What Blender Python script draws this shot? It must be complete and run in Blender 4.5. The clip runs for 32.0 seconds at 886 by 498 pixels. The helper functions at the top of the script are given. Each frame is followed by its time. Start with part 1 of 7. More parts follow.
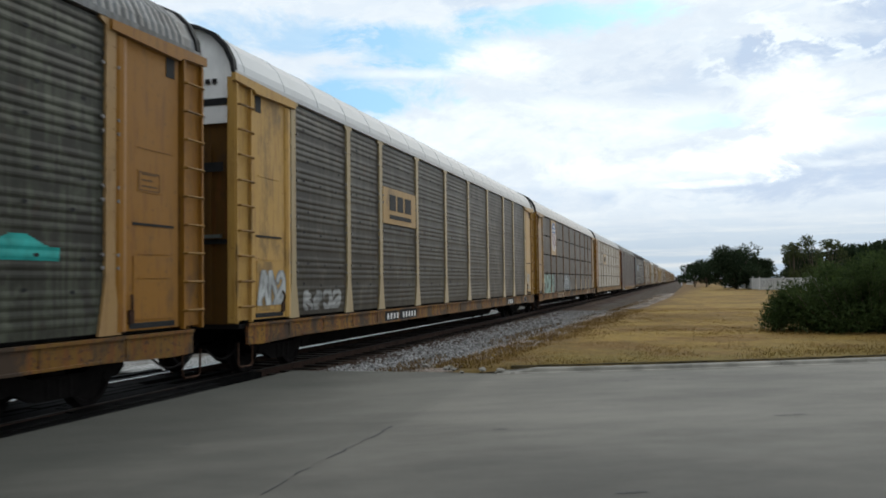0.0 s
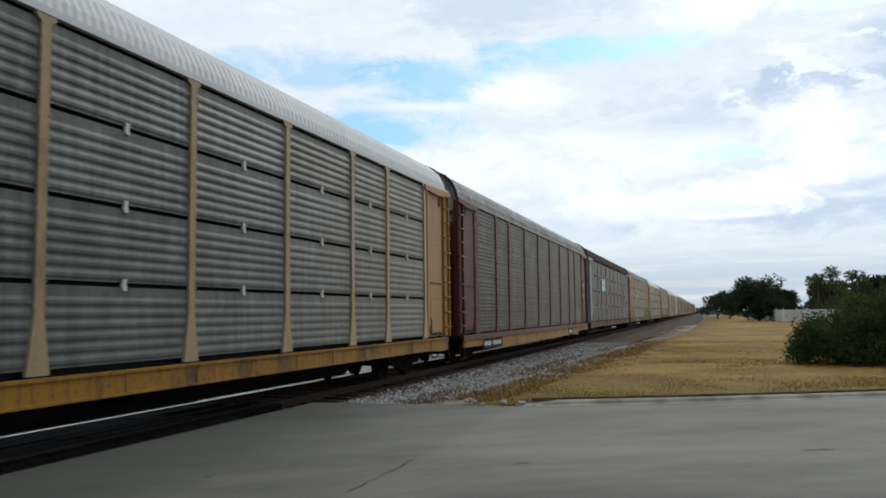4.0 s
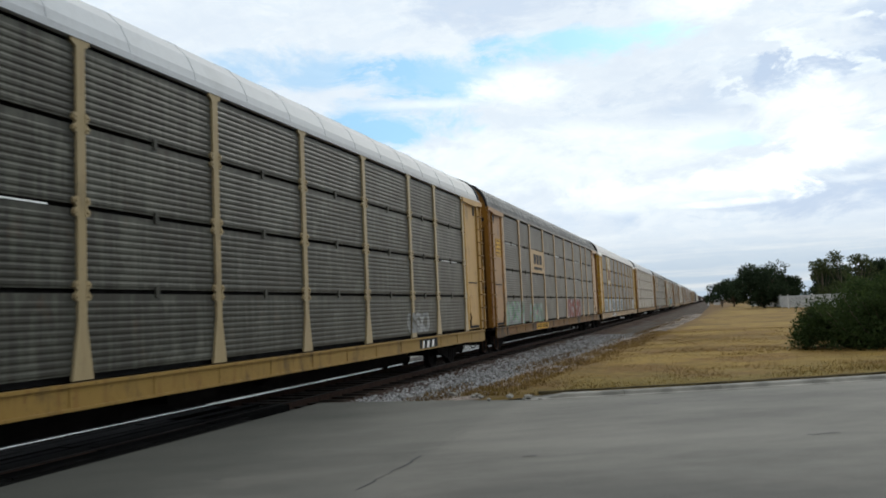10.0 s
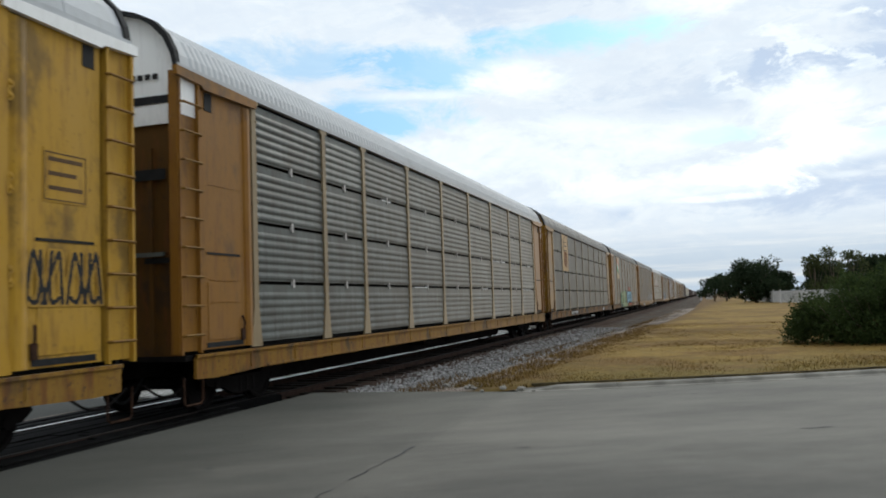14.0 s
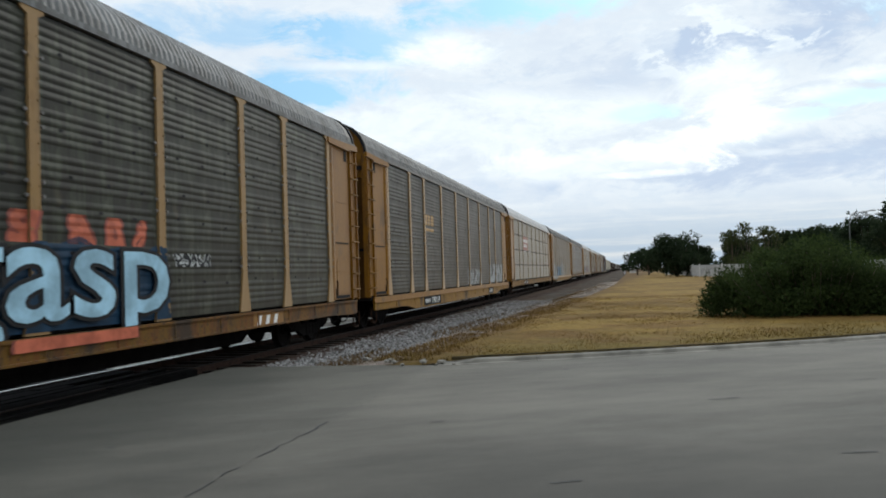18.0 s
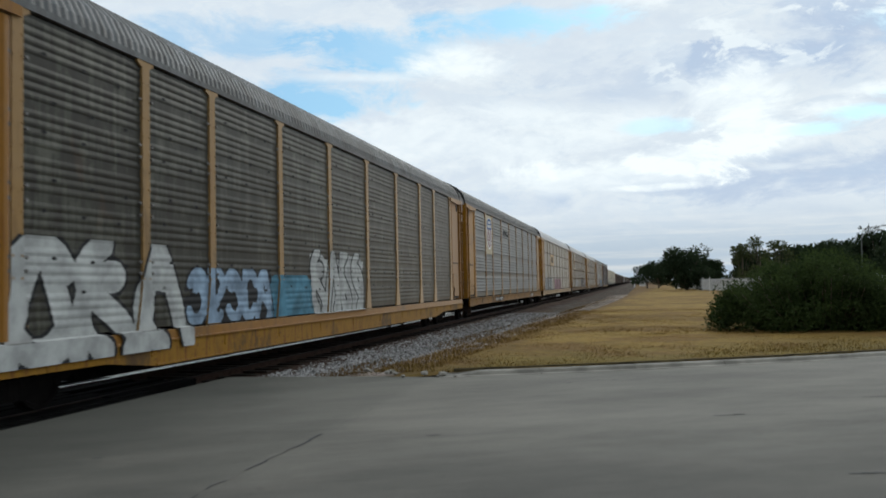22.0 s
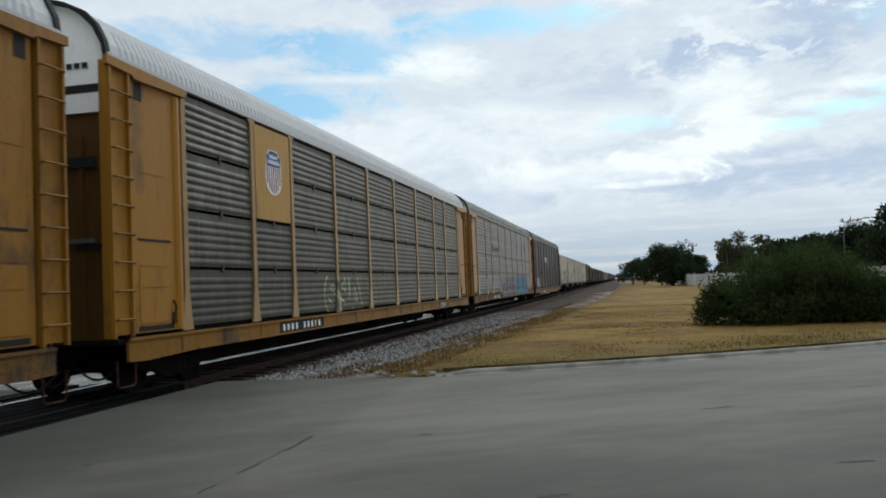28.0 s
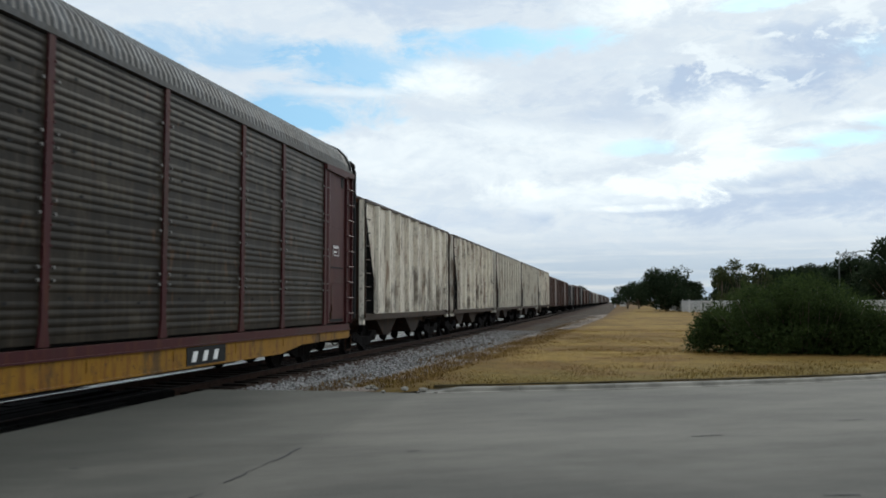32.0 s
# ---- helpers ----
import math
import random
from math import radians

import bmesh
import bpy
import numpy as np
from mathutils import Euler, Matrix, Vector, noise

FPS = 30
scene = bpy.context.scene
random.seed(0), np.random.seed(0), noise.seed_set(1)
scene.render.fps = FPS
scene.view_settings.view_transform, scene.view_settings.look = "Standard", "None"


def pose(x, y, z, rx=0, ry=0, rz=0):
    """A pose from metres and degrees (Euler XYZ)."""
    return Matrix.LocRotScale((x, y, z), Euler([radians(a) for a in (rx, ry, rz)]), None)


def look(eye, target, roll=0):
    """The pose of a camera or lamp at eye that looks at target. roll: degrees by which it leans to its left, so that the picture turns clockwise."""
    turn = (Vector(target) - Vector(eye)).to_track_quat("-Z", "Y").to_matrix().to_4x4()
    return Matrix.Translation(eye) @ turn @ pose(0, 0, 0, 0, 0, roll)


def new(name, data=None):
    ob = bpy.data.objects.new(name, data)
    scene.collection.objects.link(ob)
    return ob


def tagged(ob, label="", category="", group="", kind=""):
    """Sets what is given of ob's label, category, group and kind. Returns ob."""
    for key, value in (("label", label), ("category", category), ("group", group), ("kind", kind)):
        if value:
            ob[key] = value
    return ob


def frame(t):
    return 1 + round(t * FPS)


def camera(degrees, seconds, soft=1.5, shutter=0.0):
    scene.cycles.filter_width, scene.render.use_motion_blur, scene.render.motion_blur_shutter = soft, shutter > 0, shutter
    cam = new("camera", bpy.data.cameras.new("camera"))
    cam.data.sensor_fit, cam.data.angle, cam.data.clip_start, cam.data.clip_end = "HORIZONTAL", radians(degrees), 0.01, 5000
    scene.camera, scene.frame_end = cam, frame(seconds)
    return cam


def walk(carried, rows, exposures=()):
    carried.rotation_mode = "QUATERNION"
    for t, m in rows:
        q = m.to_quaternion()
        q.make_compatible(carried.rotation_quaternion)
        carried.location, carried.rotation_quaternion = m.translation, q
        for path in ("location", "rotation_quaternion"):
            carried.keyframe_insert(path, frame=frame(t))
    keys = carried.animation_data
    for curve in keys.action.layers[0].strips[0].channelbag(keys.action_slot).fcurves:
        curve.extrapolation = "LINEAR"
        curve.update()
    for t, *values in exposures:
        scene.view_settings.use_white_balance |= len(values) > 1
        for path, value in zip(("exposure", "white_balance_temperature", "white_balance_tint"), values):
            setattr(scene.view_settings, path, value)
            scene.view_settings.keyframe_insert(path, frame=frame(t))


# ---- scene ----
# ---------------------------------------------------------------- camera
cam = camera(56.893, 32.0, soft=1.8, shutter=0.08)
PATH = [
    (0.0, pose(-0.067, -0.169, 1.611, 92.343, 0.741, 16.429)),
    (0.5, pose(-0.059, -0.174, 1.619, 92.778, 0.738, 16.765)),
    (1.0, pose(-0.077, -0.170, 1.604, 93.174, 0.411, 17.208)),
    (1.5, pose(-0.083, -0.151, 1.591, 93.337, 0.555, 17.099)),
    (2.0, pose(-0.077, -0.177, 1.601, 93.561, 0.315, 17.173)),
    (2.5, pose(-0.071, -0.183, 1.618, 93.959, 0.408, 17.436)),
    (3.0, pose(-0.062, -0.199, 1.605, 94.146, 0.319, 17.744)),
    (3.5, pose(-0.075, -0.180, 1.613, 94.669, 0.488, 17.884)),
    (5.5, pose(-0.079, -0.163, 1.605, 93.890, 1.335, 17.506)),
    (6.0, pose(-0.065, -0.177, 1.607, 94.130, 1.499, 17.704)),
    (6.5, pose(-0.077, -0.200, 1.614, 94.646, 1.463, 18.454)),
    (7.0, pose(-0.066, -0.181, 1.604, 94.423, 1.328, 18.675)),
    (7.5, pose(-0.070, -0.189, 1.604, 94.153, 1.550, 18.880)),
    (8.0, pose(-0.077, -0.177, 1.606, 94.277, 1.559, 18.573)),
    (8.5, pose(-0.066, -0.207, 1.607, 93.971, 1.416, 18.564)),
    (9.0, pose(-0.050, -0.203, 1.602, 94.234, 1.478, 18.675)),
    (9.5, pose(-0.053, -0.187, 1.604, 94.060, 2.155, 18.528)),
    (10.0, pose(-0.054, -0.206, 1.606, 94.357, 2.522, 18.139)),
    (10.5, pose(-0.061, -0.196, 1.605, 94.323, 2.136, 17.971)),
    (11.0, pose(-0.061, -0.168, 1.606, 94.092, 2.379, 17.806)),
    (11.5, pose(-0.056, -0.147, 1.599, 93.683, 2.691, 17.646)),
    (12.0, pose(-0.057, -0.141, 1.601, 93.857, 2.428, 18.032)),
    (12.5, pose(-0.059, -0.172, 1.602, 93.805, 2.115, 18.080)),
    (13.0, pose(-0.069, -0.155, 1.593, 93.849, 2.180, 18.244)),
    (13.5, pose(-0.070, -0.159, 1.592, 93.897, 2.327, 18.260)),
    (14.0, pose(-0.084, -0.150, 1.589, 93.777, 1.984, 17.669)),
    (14.5, pose(-0.088, -0.161, 1.592, 93.526, 1.580, 17.747)),
    (15.0, pose(-0.117, -0.168, 1.596, 93.115, 1.098, 17.270)),
    (15.5, pose(-0.138, -0.148, 1.598, 92.295, 1.185, 14.929)),
    (17.5, pose(-0.057, -0.020, 1.572, 91.064, 2.275, 13.370)),
    (18.0, pose(0.027, 0.019, 1.592, 91.723, 1.809, 12.736)),
    (18.5, pose(0.074, 0.079, 1.585, 91.687, 2.288, 10.103)),
    (19.0, pose(0.072, 0.102, 1.570, 92.190, 1.717, 9.009)),
    (19.5, pose(0.030, 0.155, 1.581, 94.322, 1.193, 8.966)),
    (20.0, pose(0.028, 0.211, 1.586, 94.754, 2.031, 9.279)),
    (20.5, pose(0.082, 0.223, 1.593, 94.077, 0.710, 12.235)),
    (21.0, pose(0.113, 0.221, 1.582, 92.761, 1.455, 13.154)),
    (21.5, pose(0.119, 0.211, 1.577, 92.682, 1.219, 14.132)),
    (22.0, pose(0.104, 0.236, 1.572, 92.536, 1.240, 13.394)),
    (22.5, pose(0.106, 0.228, 1.577, 92.745, 1.435, 13.303)),
    (23.0, pose(0.105, 0.206, 1.576, 93.430, 1.546, 13.109)),
    (23.5, pose(0.096, 0.200, 1.568, 94.035, 0.925, 13.102)),
    (24.0, pose(0.092, 0.218, 1.583, 94.292, 0.685, 13.294)),
    (24.5, pose(0.081, 0.221, 1.581, 93.432, -0.159, 12.948)),
    (25.0, pose(0.079, 0.195, 1.581, 93.772, -0.250, 12.474)),
    (25.5, pose(0.095, 0.213, 1.568, 92.897, 0.243, 13.093)),
    (27.5, pose(0.107, 0.205, 1.568, 92.609, 2.416, 12.464)),
    (28.0, pose(0.088, 0.218, 1.558, 92.543, 2.383, 12.454)),
    (28.5, pose(0.081, 0.223, 1.559, 92.107, 2.390, 12.179)),
    (29.0, pose(0.095, 0.216, 1.553, 92.084, 1.667, 12.447)),
    (29.5, pose(0.092, 0.206, 1.555, 92.320, 1.659, 12.419)),
    (30.0, pose(0.094, 0.204, 1.559, 92.709, 1.519, 12.225)),
    (30.5, pose(0.099, 0.205, 1.564, 92.850, 1.069, 12.132)),
    (31.0, pose(0.099, 0.194, 1.557, 93.510, 1.026, 12.241)),
    (31.5, pose(0.101, 0.186, 1.572, 93.700, 0.715, 12.360)),
    (32.0, pose(0.098, 0.178, 1.570, 93.667, 0.083, 12.075)),
]
walk(cam, PATH, exposures=[(0.0, -0.04, 6395.0, 6.0), (15.0, -0.04, 6395.0, 6.0), (18.0, -0.08, 6365.0, 6.0), (19.5, -0.12, 6335.0, 5.5), (20.0, -0.19, 6330.0, 5.4), (21.0, -0.24, 6315.0, 5.0), (22.2, -0.20, 6315.0, 5.0), (23.5, -0.12, 6315.0, 5.0), (25.5, -0.16, 6315.0, 5.0), (28.0, -0.23, 6305.0, 5.0), (29.5, -0.19, 6305.0, 5.0), (32.0, -0.19, 6305.0, 5.0)])

# ---------------------------------------------------------------- sky and sun
SUN_AZ, SUN_EL = 13.0, 31.0
world = bpy.data.worlds.new("sky")
scene.world = world
world.use_nodes = True


class Nodes:
    """Short hand for node trees."""

    def __init__(self, tree):
        self.t = tree
        tree.nodes.clear()

    def add(self, kind):
        return self.t.nodes.new(kind)

    def set(self, sock, v):
        if isinstance(v, bpy.types.NodeSocket):
            self.t.links.new(v, sock)
        elif isinstance(v, (tuple, list)) and len(v) == 3 and sock.type == "RGBA":
            sock.default_value = (*v, 1)
        else:
            sock.default_value = v

    def math(self, op, a, b=0.0, c=0.0, clamp=False):
        n = self.add("ShaderNodeMath")
        n.operation, n.use_clamp = op, clamp
        for s, v in zip(n.inputs, (a, b, c)):
            self.set(s, v)
        return n.outputs[0]

    def vec(self, op, a, b=(0, 0, 0), out=0):
        n = self.add("ShaderNodeVectorMath")
        n.operation = op
        self.set(n.inputs[0], a)
        self.set(n.inputs[1], b)
        return n.outputs[out]

    def mix(self, f, a, b, blend="MIX"):
        n = self.add("ShaderNodeMix")
        n.data_type, n.blend_type = "RGBA", blend
        self.set(n.inputs[0], f)
        self.set(n.inputs[6], a)
        self.set(n.inputs[7], b)
        return n.outputs[2]

    def ramp(self, v, lo, hi, a=0.0, b=1.0):
        n = self.add("ShaderNodeMapRange")
        n.interpolation_type = "SMOOTHSTEP"
        for s, q in zip(n.inputs, (v, lo, hi, a, b)):
            self.set(s, q)
        return n.outputs[0]

    def noise(self, vec, scale, detail=4.0, rough=0.55, distort=0.0):
        n = self.add("ShaderNodeTexNoise")
        self.set(n.inputs["Vector"], vec)
        n.inputs["Scale"].default_value = scale
        n.inputs["Detail"].default_value = detail
        n.inputs["Roughness"].default_value = rough
        n.inputs["Distortion"].default_value = distort
        return n.outputs["Fac"]

    def scaled(self, vec, xyz):
        return self.vec("MULTIPLY", vec, xyz)


def direction(az, el):
    a, e = radians(az), radians(el)
    return (math.sin(a) * math.cos(e), math.cos(a) * math.cos(e), math.sin(e))


def build_sky():
    n = Nodes(world.node_tree)
    way = n.add("ShaderNodeTexCoord").outputs["Generated"]
    sep = n.add("ShaderNodeSeparateXYZ")
    n.set(sep.inputs[0], way)
    z = sep.outputs[2]
    sky = n.add("ShaderNodeTexSky")
    sky.sky_type, sky.sun_disc = "NISHITA", False
    sky.sun_elevation, sky.sun_rotation = radians(SUN_EL), radians(SUN_AZ)
    sky.air_density, sky.dust_density = 1.0, 1.5
    blue = n.mix(1.0, sky.outputs[0], (0.082, 0.138, 0.152), "MULTIPLY")
    blue = n.mix(0.62, blue, (0.37, 0.62, 0.95))
    # cloud sheet: the way, laid out on a plane overhead
    zz = n.math("ADD", n.math("MAXIMUM", z, 0.0), 0.11)
    flat = n.add("ShaderNodeCombineXYZ")
    n.set(flat.inputs[0], n.math("DIVIDE", sep.outputs[0], zz))
    n.set(flat.inputs[1], n.math("DIVIDE", sep.outputs[1], zz))
    n.set(flat.inputs[2], 3.7)
    p = flat.outputs[0]
    big = n.noise(p, 0.55, 4.0, 0.5, 0.6)
    q = n.scaled(way, (1.0, 1.0, 2.3))
    mid = n.noise(q, 8.0, 9.0, 0.68, 0.5)
    fine = n.noise(n.scaled(way, (1.0, 1.0, 1.7)), 30.0, 6.0, 0.62, 0.6)
    ripple = n.math("ADD", n.math("MULTIPLY", n.math("SUBTRACT", mid, 0.5), 4.2), n.math("MULTIPLY", n.math("SUBTRACT", fine, 0.5), 0.9))

    def bank(az, el, wide, high, rough=1.0):
        """A cloud bank or a gap of ragged outline."""
        c = direction(az, el)
        d = n.vec("SUBTRACT", way, c)
        side = (math.cos(radians(az)), -math.sin(radians(az)), 0)
        u = n.math("DIVIDE", n.vec("DOT_PRODUCT", d, side, out=1), math.sin(radians(wide)))
        v = n.math("DIVIDE", n.math("SUBTRACT", z, c[2]), math.sin(radians(high)))
        r = n.math("ADD", n.math("MULTIPLY", u, u), n.math("MULTIPLY", v, v))
        r = n.math("ADD", r, n.math("MULTIPLY", ripple, 1.25 * rough))
        return n.ramp(r, 1.5, -0.2)

    def total(rows, rough=1.0):
        out = 0.0
        for az, el, wide, high, share in rows:
            out = n.math("ADD", out, n.math("MULTIPLY", bank(az, el, wide, high, rough), share))
        return n.math("MINIMUM", out, 1.0)

    gaps = total(((-8.0, 17.7, 7.0, 1.2, 1.0), (-17, 15.9, 6.0, 1.7, 0.9), (-22, 13.4, 6.5, 1.7, 1.0), (-29, 16.8, 7, 1.5, 0.7), (9.5, 19.3, 3.2, 0.8, 0.8), (11.5, 9.4, 2.4, 0.5, 0.7), (14.5, 10.2, 2.8, 0.55, 0.75), (18.2, 11.1, 3.2, 0.55, 0.75), (2.0, 10.3, 2.6, 0.6, 0.5), (-30, 12.5, 9, 1.5, 0.6), (24, 15, 8, 2.5, 0.5)))
    elsewhere = n.math("MULTIPLY", n.ramp(n.math("ADD", n.math("MULTIPLY", big, 0.6), n.math("MULTIPLY", mid, 0.4)), 0.44, 0.34), n.ramp(z, 0.38, 0.5))
    gaps = n.math("MAXIMUM", gaps, elsewhere)
    heaps = total(((-12, 15.3, 3.6, 1.5, 1.0), (-19.5, 14.4, 5.0, 0.45, 0.8)), 0.8)
    gaps = n.math("MULTIPLY", gaps, n.math("SUBTRACT", 1.0, heaps))
    # shades inside the clouds: white bright banks, lavender-grey thick parts
    thick = n.noise(n.scaled(way, (1.0, 1.0, 2.6)), 6.0, 7.0, 0.64, 0.5)
    grey = n.math("MULTIPLY", n.ramp(thick, 0.36, 0.64, 0.15, 0.85), n.ramp(fine, 0.25, 0.62, 0.55, 1.0))
    greys = total(((13.8, 15.2, 7.5, 2.9, 1.0), (-13, 20.8, 10, 2.2, 0.7), (-1, 13.6, 8, 2.0, 0.6), (10, 6.7, 13, 2.0, 0.9), (6.9, 14.0, 2.6, 1.6, 0.7), (-12, 5.6, 10, 1.2, 0.45), (-22, 9.5, 6, 1.6, 0.35)))
    grey = n.math("MAXIMUM", n.math("MULTIPLY", grey, 0.42), n.math("MULTIPLY", greys, 0.9))
    cloud = n.mix(grey, (0.96, 1.005, 1.06), (0.565, 0.67, 0.87))
    torn = n.noise(n.scaled(way, (1.0, 1.0, 2.8)), 17.0, 8.0, 0.7, 0.8)
    veil = n.math("MULTIPLY", n.ramp(torn, 0.56, 0.42), n.ramp(thick, 0.62, 0.42))
    cloud = n.mix(n.math("MULTIPLY", veil, 0.22), cloud, (0.60, 0.74, 0.94))
    glow = total(((7.2, 10.6, 3.2, 3.2, 1.0), (8.0, 9.2, 4.4, 1.2, 1.0), (4.0, 8.3, 4.6, 1.1, 0.9), (-2.0, 7.3, 8, 1.2, 0.7), (-10, 10.0, 13, 2.4, 0.6), (9.0, 20.9, 7.5, 2.0, 0.95), (2.0, 20.5, 5, 2.0, 0.75), (18.5, 20.6, 5, 1.6, 0.8), (12.3, 10.7, 2.6, 0.5, 0.85), (15.5, 11.5, 2.8, 0.5, 0.85), (18.8, 12.4, 3.0, 0.55, 0.8), (1.2, 6.3, 3.0, 0.25, 0.6), (9.0, 7.2, 1.6, 0.25, 0.6), (-12, 15.3, 3.2, 1.3, 0.85), (-19.5, 14.4, 4.6, 0.35, 0.7), (24, 30, 16, 12, 0.9)))
    cloud = n.mix(n.math("MULTIPLY", glow, n.ramp(torn, 0.38, 0.54, 0.75, 1.0)), cloud, (1.16, 1.20, 1.22))
    # small bright flecks where the sheet breaks up towards the sun
    fleck = n.noise(n.scaled(way, (1.0, 1.0, 2.1)), 21.0, 5.0, 0.58, 0.4)
    flecks = n.math("MULTIPLY", total(((14, 17.5, 9, 4.5, 1.0), (5, 14.5, 4, 2.2, 0.8), (-12, 15, 4, 1.5, 0.5))), n.ramp(fleck, 0.50, 0.60))
    cloud = n.mix(n.math("MULTIPLY", flecks, 0.85), cloud, (1.06, 1.11, 1.15))
    col = n.mix(n.math("MULTIPLY", gaps, 0.92), cloud, blue)
    low = n.ramp(z, 0.015, 0.105, 1.0, 0.0)
    streak = n.noise(n.scaled(way, (3.0, 3.0, 60.0)), 1.3, 5.0, 0.6)
    haze = n.mix(n.ramp(streak, 0.42, 0.68), (0.52, 0.615, 0.735), (0.78, 0.80, 0.83))
    col = n.mix(n.math("MULTIPLY", low, 0.9), col, haze)
    # heavy overcast behind the viewer, away from the veiled sun
    lit = n.ramp(n.vec("DOT_PRODUCT", way, direction(SUN_AZ - 10, 25), out=1), -0.45, 0.55, 0.85, 1.0)
    # an overcast sky is brightest overhead
    lit = n.math("MULTIPLY", lit, n.ramp(z, 0.36, 0.85, 1.0, 1.75))
    col = n.mix(1.0, col, lit, "MULTIPLY")
    below = n.ramp(z, -0.05, 0.0, 1.0, 0.0)
    col = n.mix(below, col, (0.10, 0.095, 0.085))
    bg = n.add("ShaderNodeBackground")
    n.set(bg.inputs[0], col)
    bg.inputs[1].default_value = 1.0
    out = n.add("ShaderNodeOutputWorld")
    n.t.links.new(bg.outputs[0], out.inputs[0])


build_sky()
sun = new("sun", bpy.data.lights.new("sun", "SUN"))
sun.data.energy, sun.data.angle, sun.data.color = 0.95, radians(20), (1.0, 0.96, 0.90)
sun.matrix_world = look((0, 0, 60), Vector((0, 0, 60)) - Vector(direction(SUN_AZ, SUN_EL)))


# ---------------------------------------------------------------- materials
MATS = {}


def material(name, build):
    if name not in MATS:
        m = bpy.data.materials.new(name)
        m.use_nodes = True
        n = Nodes(m.node_tree)
        out = n.add("ShaderNodeOutputMaterial")
        b = n.add("ShaderNodeBsdfPrincipled")
        n.t.links.new(b.outputs[0], out.inputs[0])
        build(n, b)
        MATS[name] = m
    return MATS[name]


def bump(n, b, height, strength, dist=0.01):
    k = n.add("ShaderNodeBump")
    k.inputs["Strength"].default_value = strength
    k.inputs["Distance"].default_value = dist
    n.set(k.inputs["Height"], height)
    n.t.links.new(k.outputs[0], b.inputs["Normal"])


def dusty(b, weight):
    """A film of pale road dust, which shows most at a glancing view."""
    b.inputs["Sheen Weight"].default_value = weight
    b.inputs["Sheen Roughness"].default_value = 0.35
    b.inputs["Sheen Tint"].default_value = (0.86, 0.74, 0.60, 1)


def coords(n):
    return n.add("ShaderNodeTexCoord").outputs["Object"]


def random_value(n):
    return n.add("ShaderNodeObjectInfo").outputs["Random"]


def shifted(n, p):
    """Object space, moved by the piece's own random number so that no two pieces share stains."""
    r = random_value(n)
    c = n.add("ShaderNodeCombineXYZ")
    n.set(c.inputs[0], n.math("MULTIPLY", r, 7.0))
    n.set(c.inputs[1], n.math("MULTIPLY", r, 53.0))
    n.set(c.inputs[2], n.math("MULTIPLY", r, 11.0))
    return n.vec("ADD", p, c.outputs[0])


def sheet_metal(name, tint, dirt=(0.040, 0.035, 0.028), dirty=0.5, metal=0.04, rough=0.40, rust=0.1, dust=0.35):
    """Galvanised side screen: dull metal with rain streaks, grime and spangle."""
    def build(n, b):
        p = shifted(n, coords(n))
        streak = n.noise(n.scaled(p, (1, 3.2, 0.22)), 2.4, 5.0, 0.6)
        blotch = n.noise(p, 0.9, 4.0, 0.55)
        grain = n.noise(p, 38.0, 3.0, 0.6)
        c = n.mix(n.ramp(random_value(n), 0.0, 1.0), tuple(v * 0.84 for v in tint), tuple(v * 1.12 for v in tint))
        c = n.mix(n.math("MULTIPLY", n.ramp(grain, 0.3, 0.7), 0.25), c, tuple(v * 0.7 for v in tint))
        f = n.math("MULTIPLY", n.ramp(n.math("ADD", n.math("MULTIPLY", streak, 0.6), n.math("MULTIPLY", blotch, 0.4)), 0.45, 0.56), dirty)
        c = n.mix(f, c, dirt)
        wash = n.noise(n.scaled(p, (1, 6.0, 0.16)), 1.3, 6.0, 0.66)
        c = n.mix(n.math("MULTIPLY", n.ramp(wash, 0.47, 0.60), 0.05 + 0.85 * dirty), c, tuple(v * 0.35 for v in tint))
        mottle = n.noise(n.scaled(p, (1, 1.0, 0.8)), 2.4, 7.0, 0.66)
        c = n.mix(n.math("MULTIPLY", n.ramp(mottle, 0.48, 0.60), min(1.0, dirty * 1.1)), c, dirt)
        c = n.mix(n.math("MULTIPLY", n.ramp(mottle, 0.45, 0.32), 0.75 * dirty), c, tuple(v * 1.7 for v in tint))
        r = n.math("MULTIPLY", n.ramp(n.noise(n.scaled(p, (1, 1.2, 0.6)), 3.1, 5.0, 0.6), 0.60, 0.74), rust)
        c = n.mix(r, c, (0.17, 0.075, 0.03))
        n.set(b.inputs["Base Color"], c)
        n.set(b.inputs["Metallic"], n.math("MULTIPLY", n.math("SUBTRACT", 1.0, f), metal))
        b.inputs["Specular IOR Level"].default_value = 0.12
        n.set(b.inputs["Roughness"], n.math("ADD", rough - 0.06, n.math("MULTIPLY", blotch, 0.2)))
        bump(n, b, grain, 0.10, 0.003)
        dusty(b, dust)
    return material(name, build)


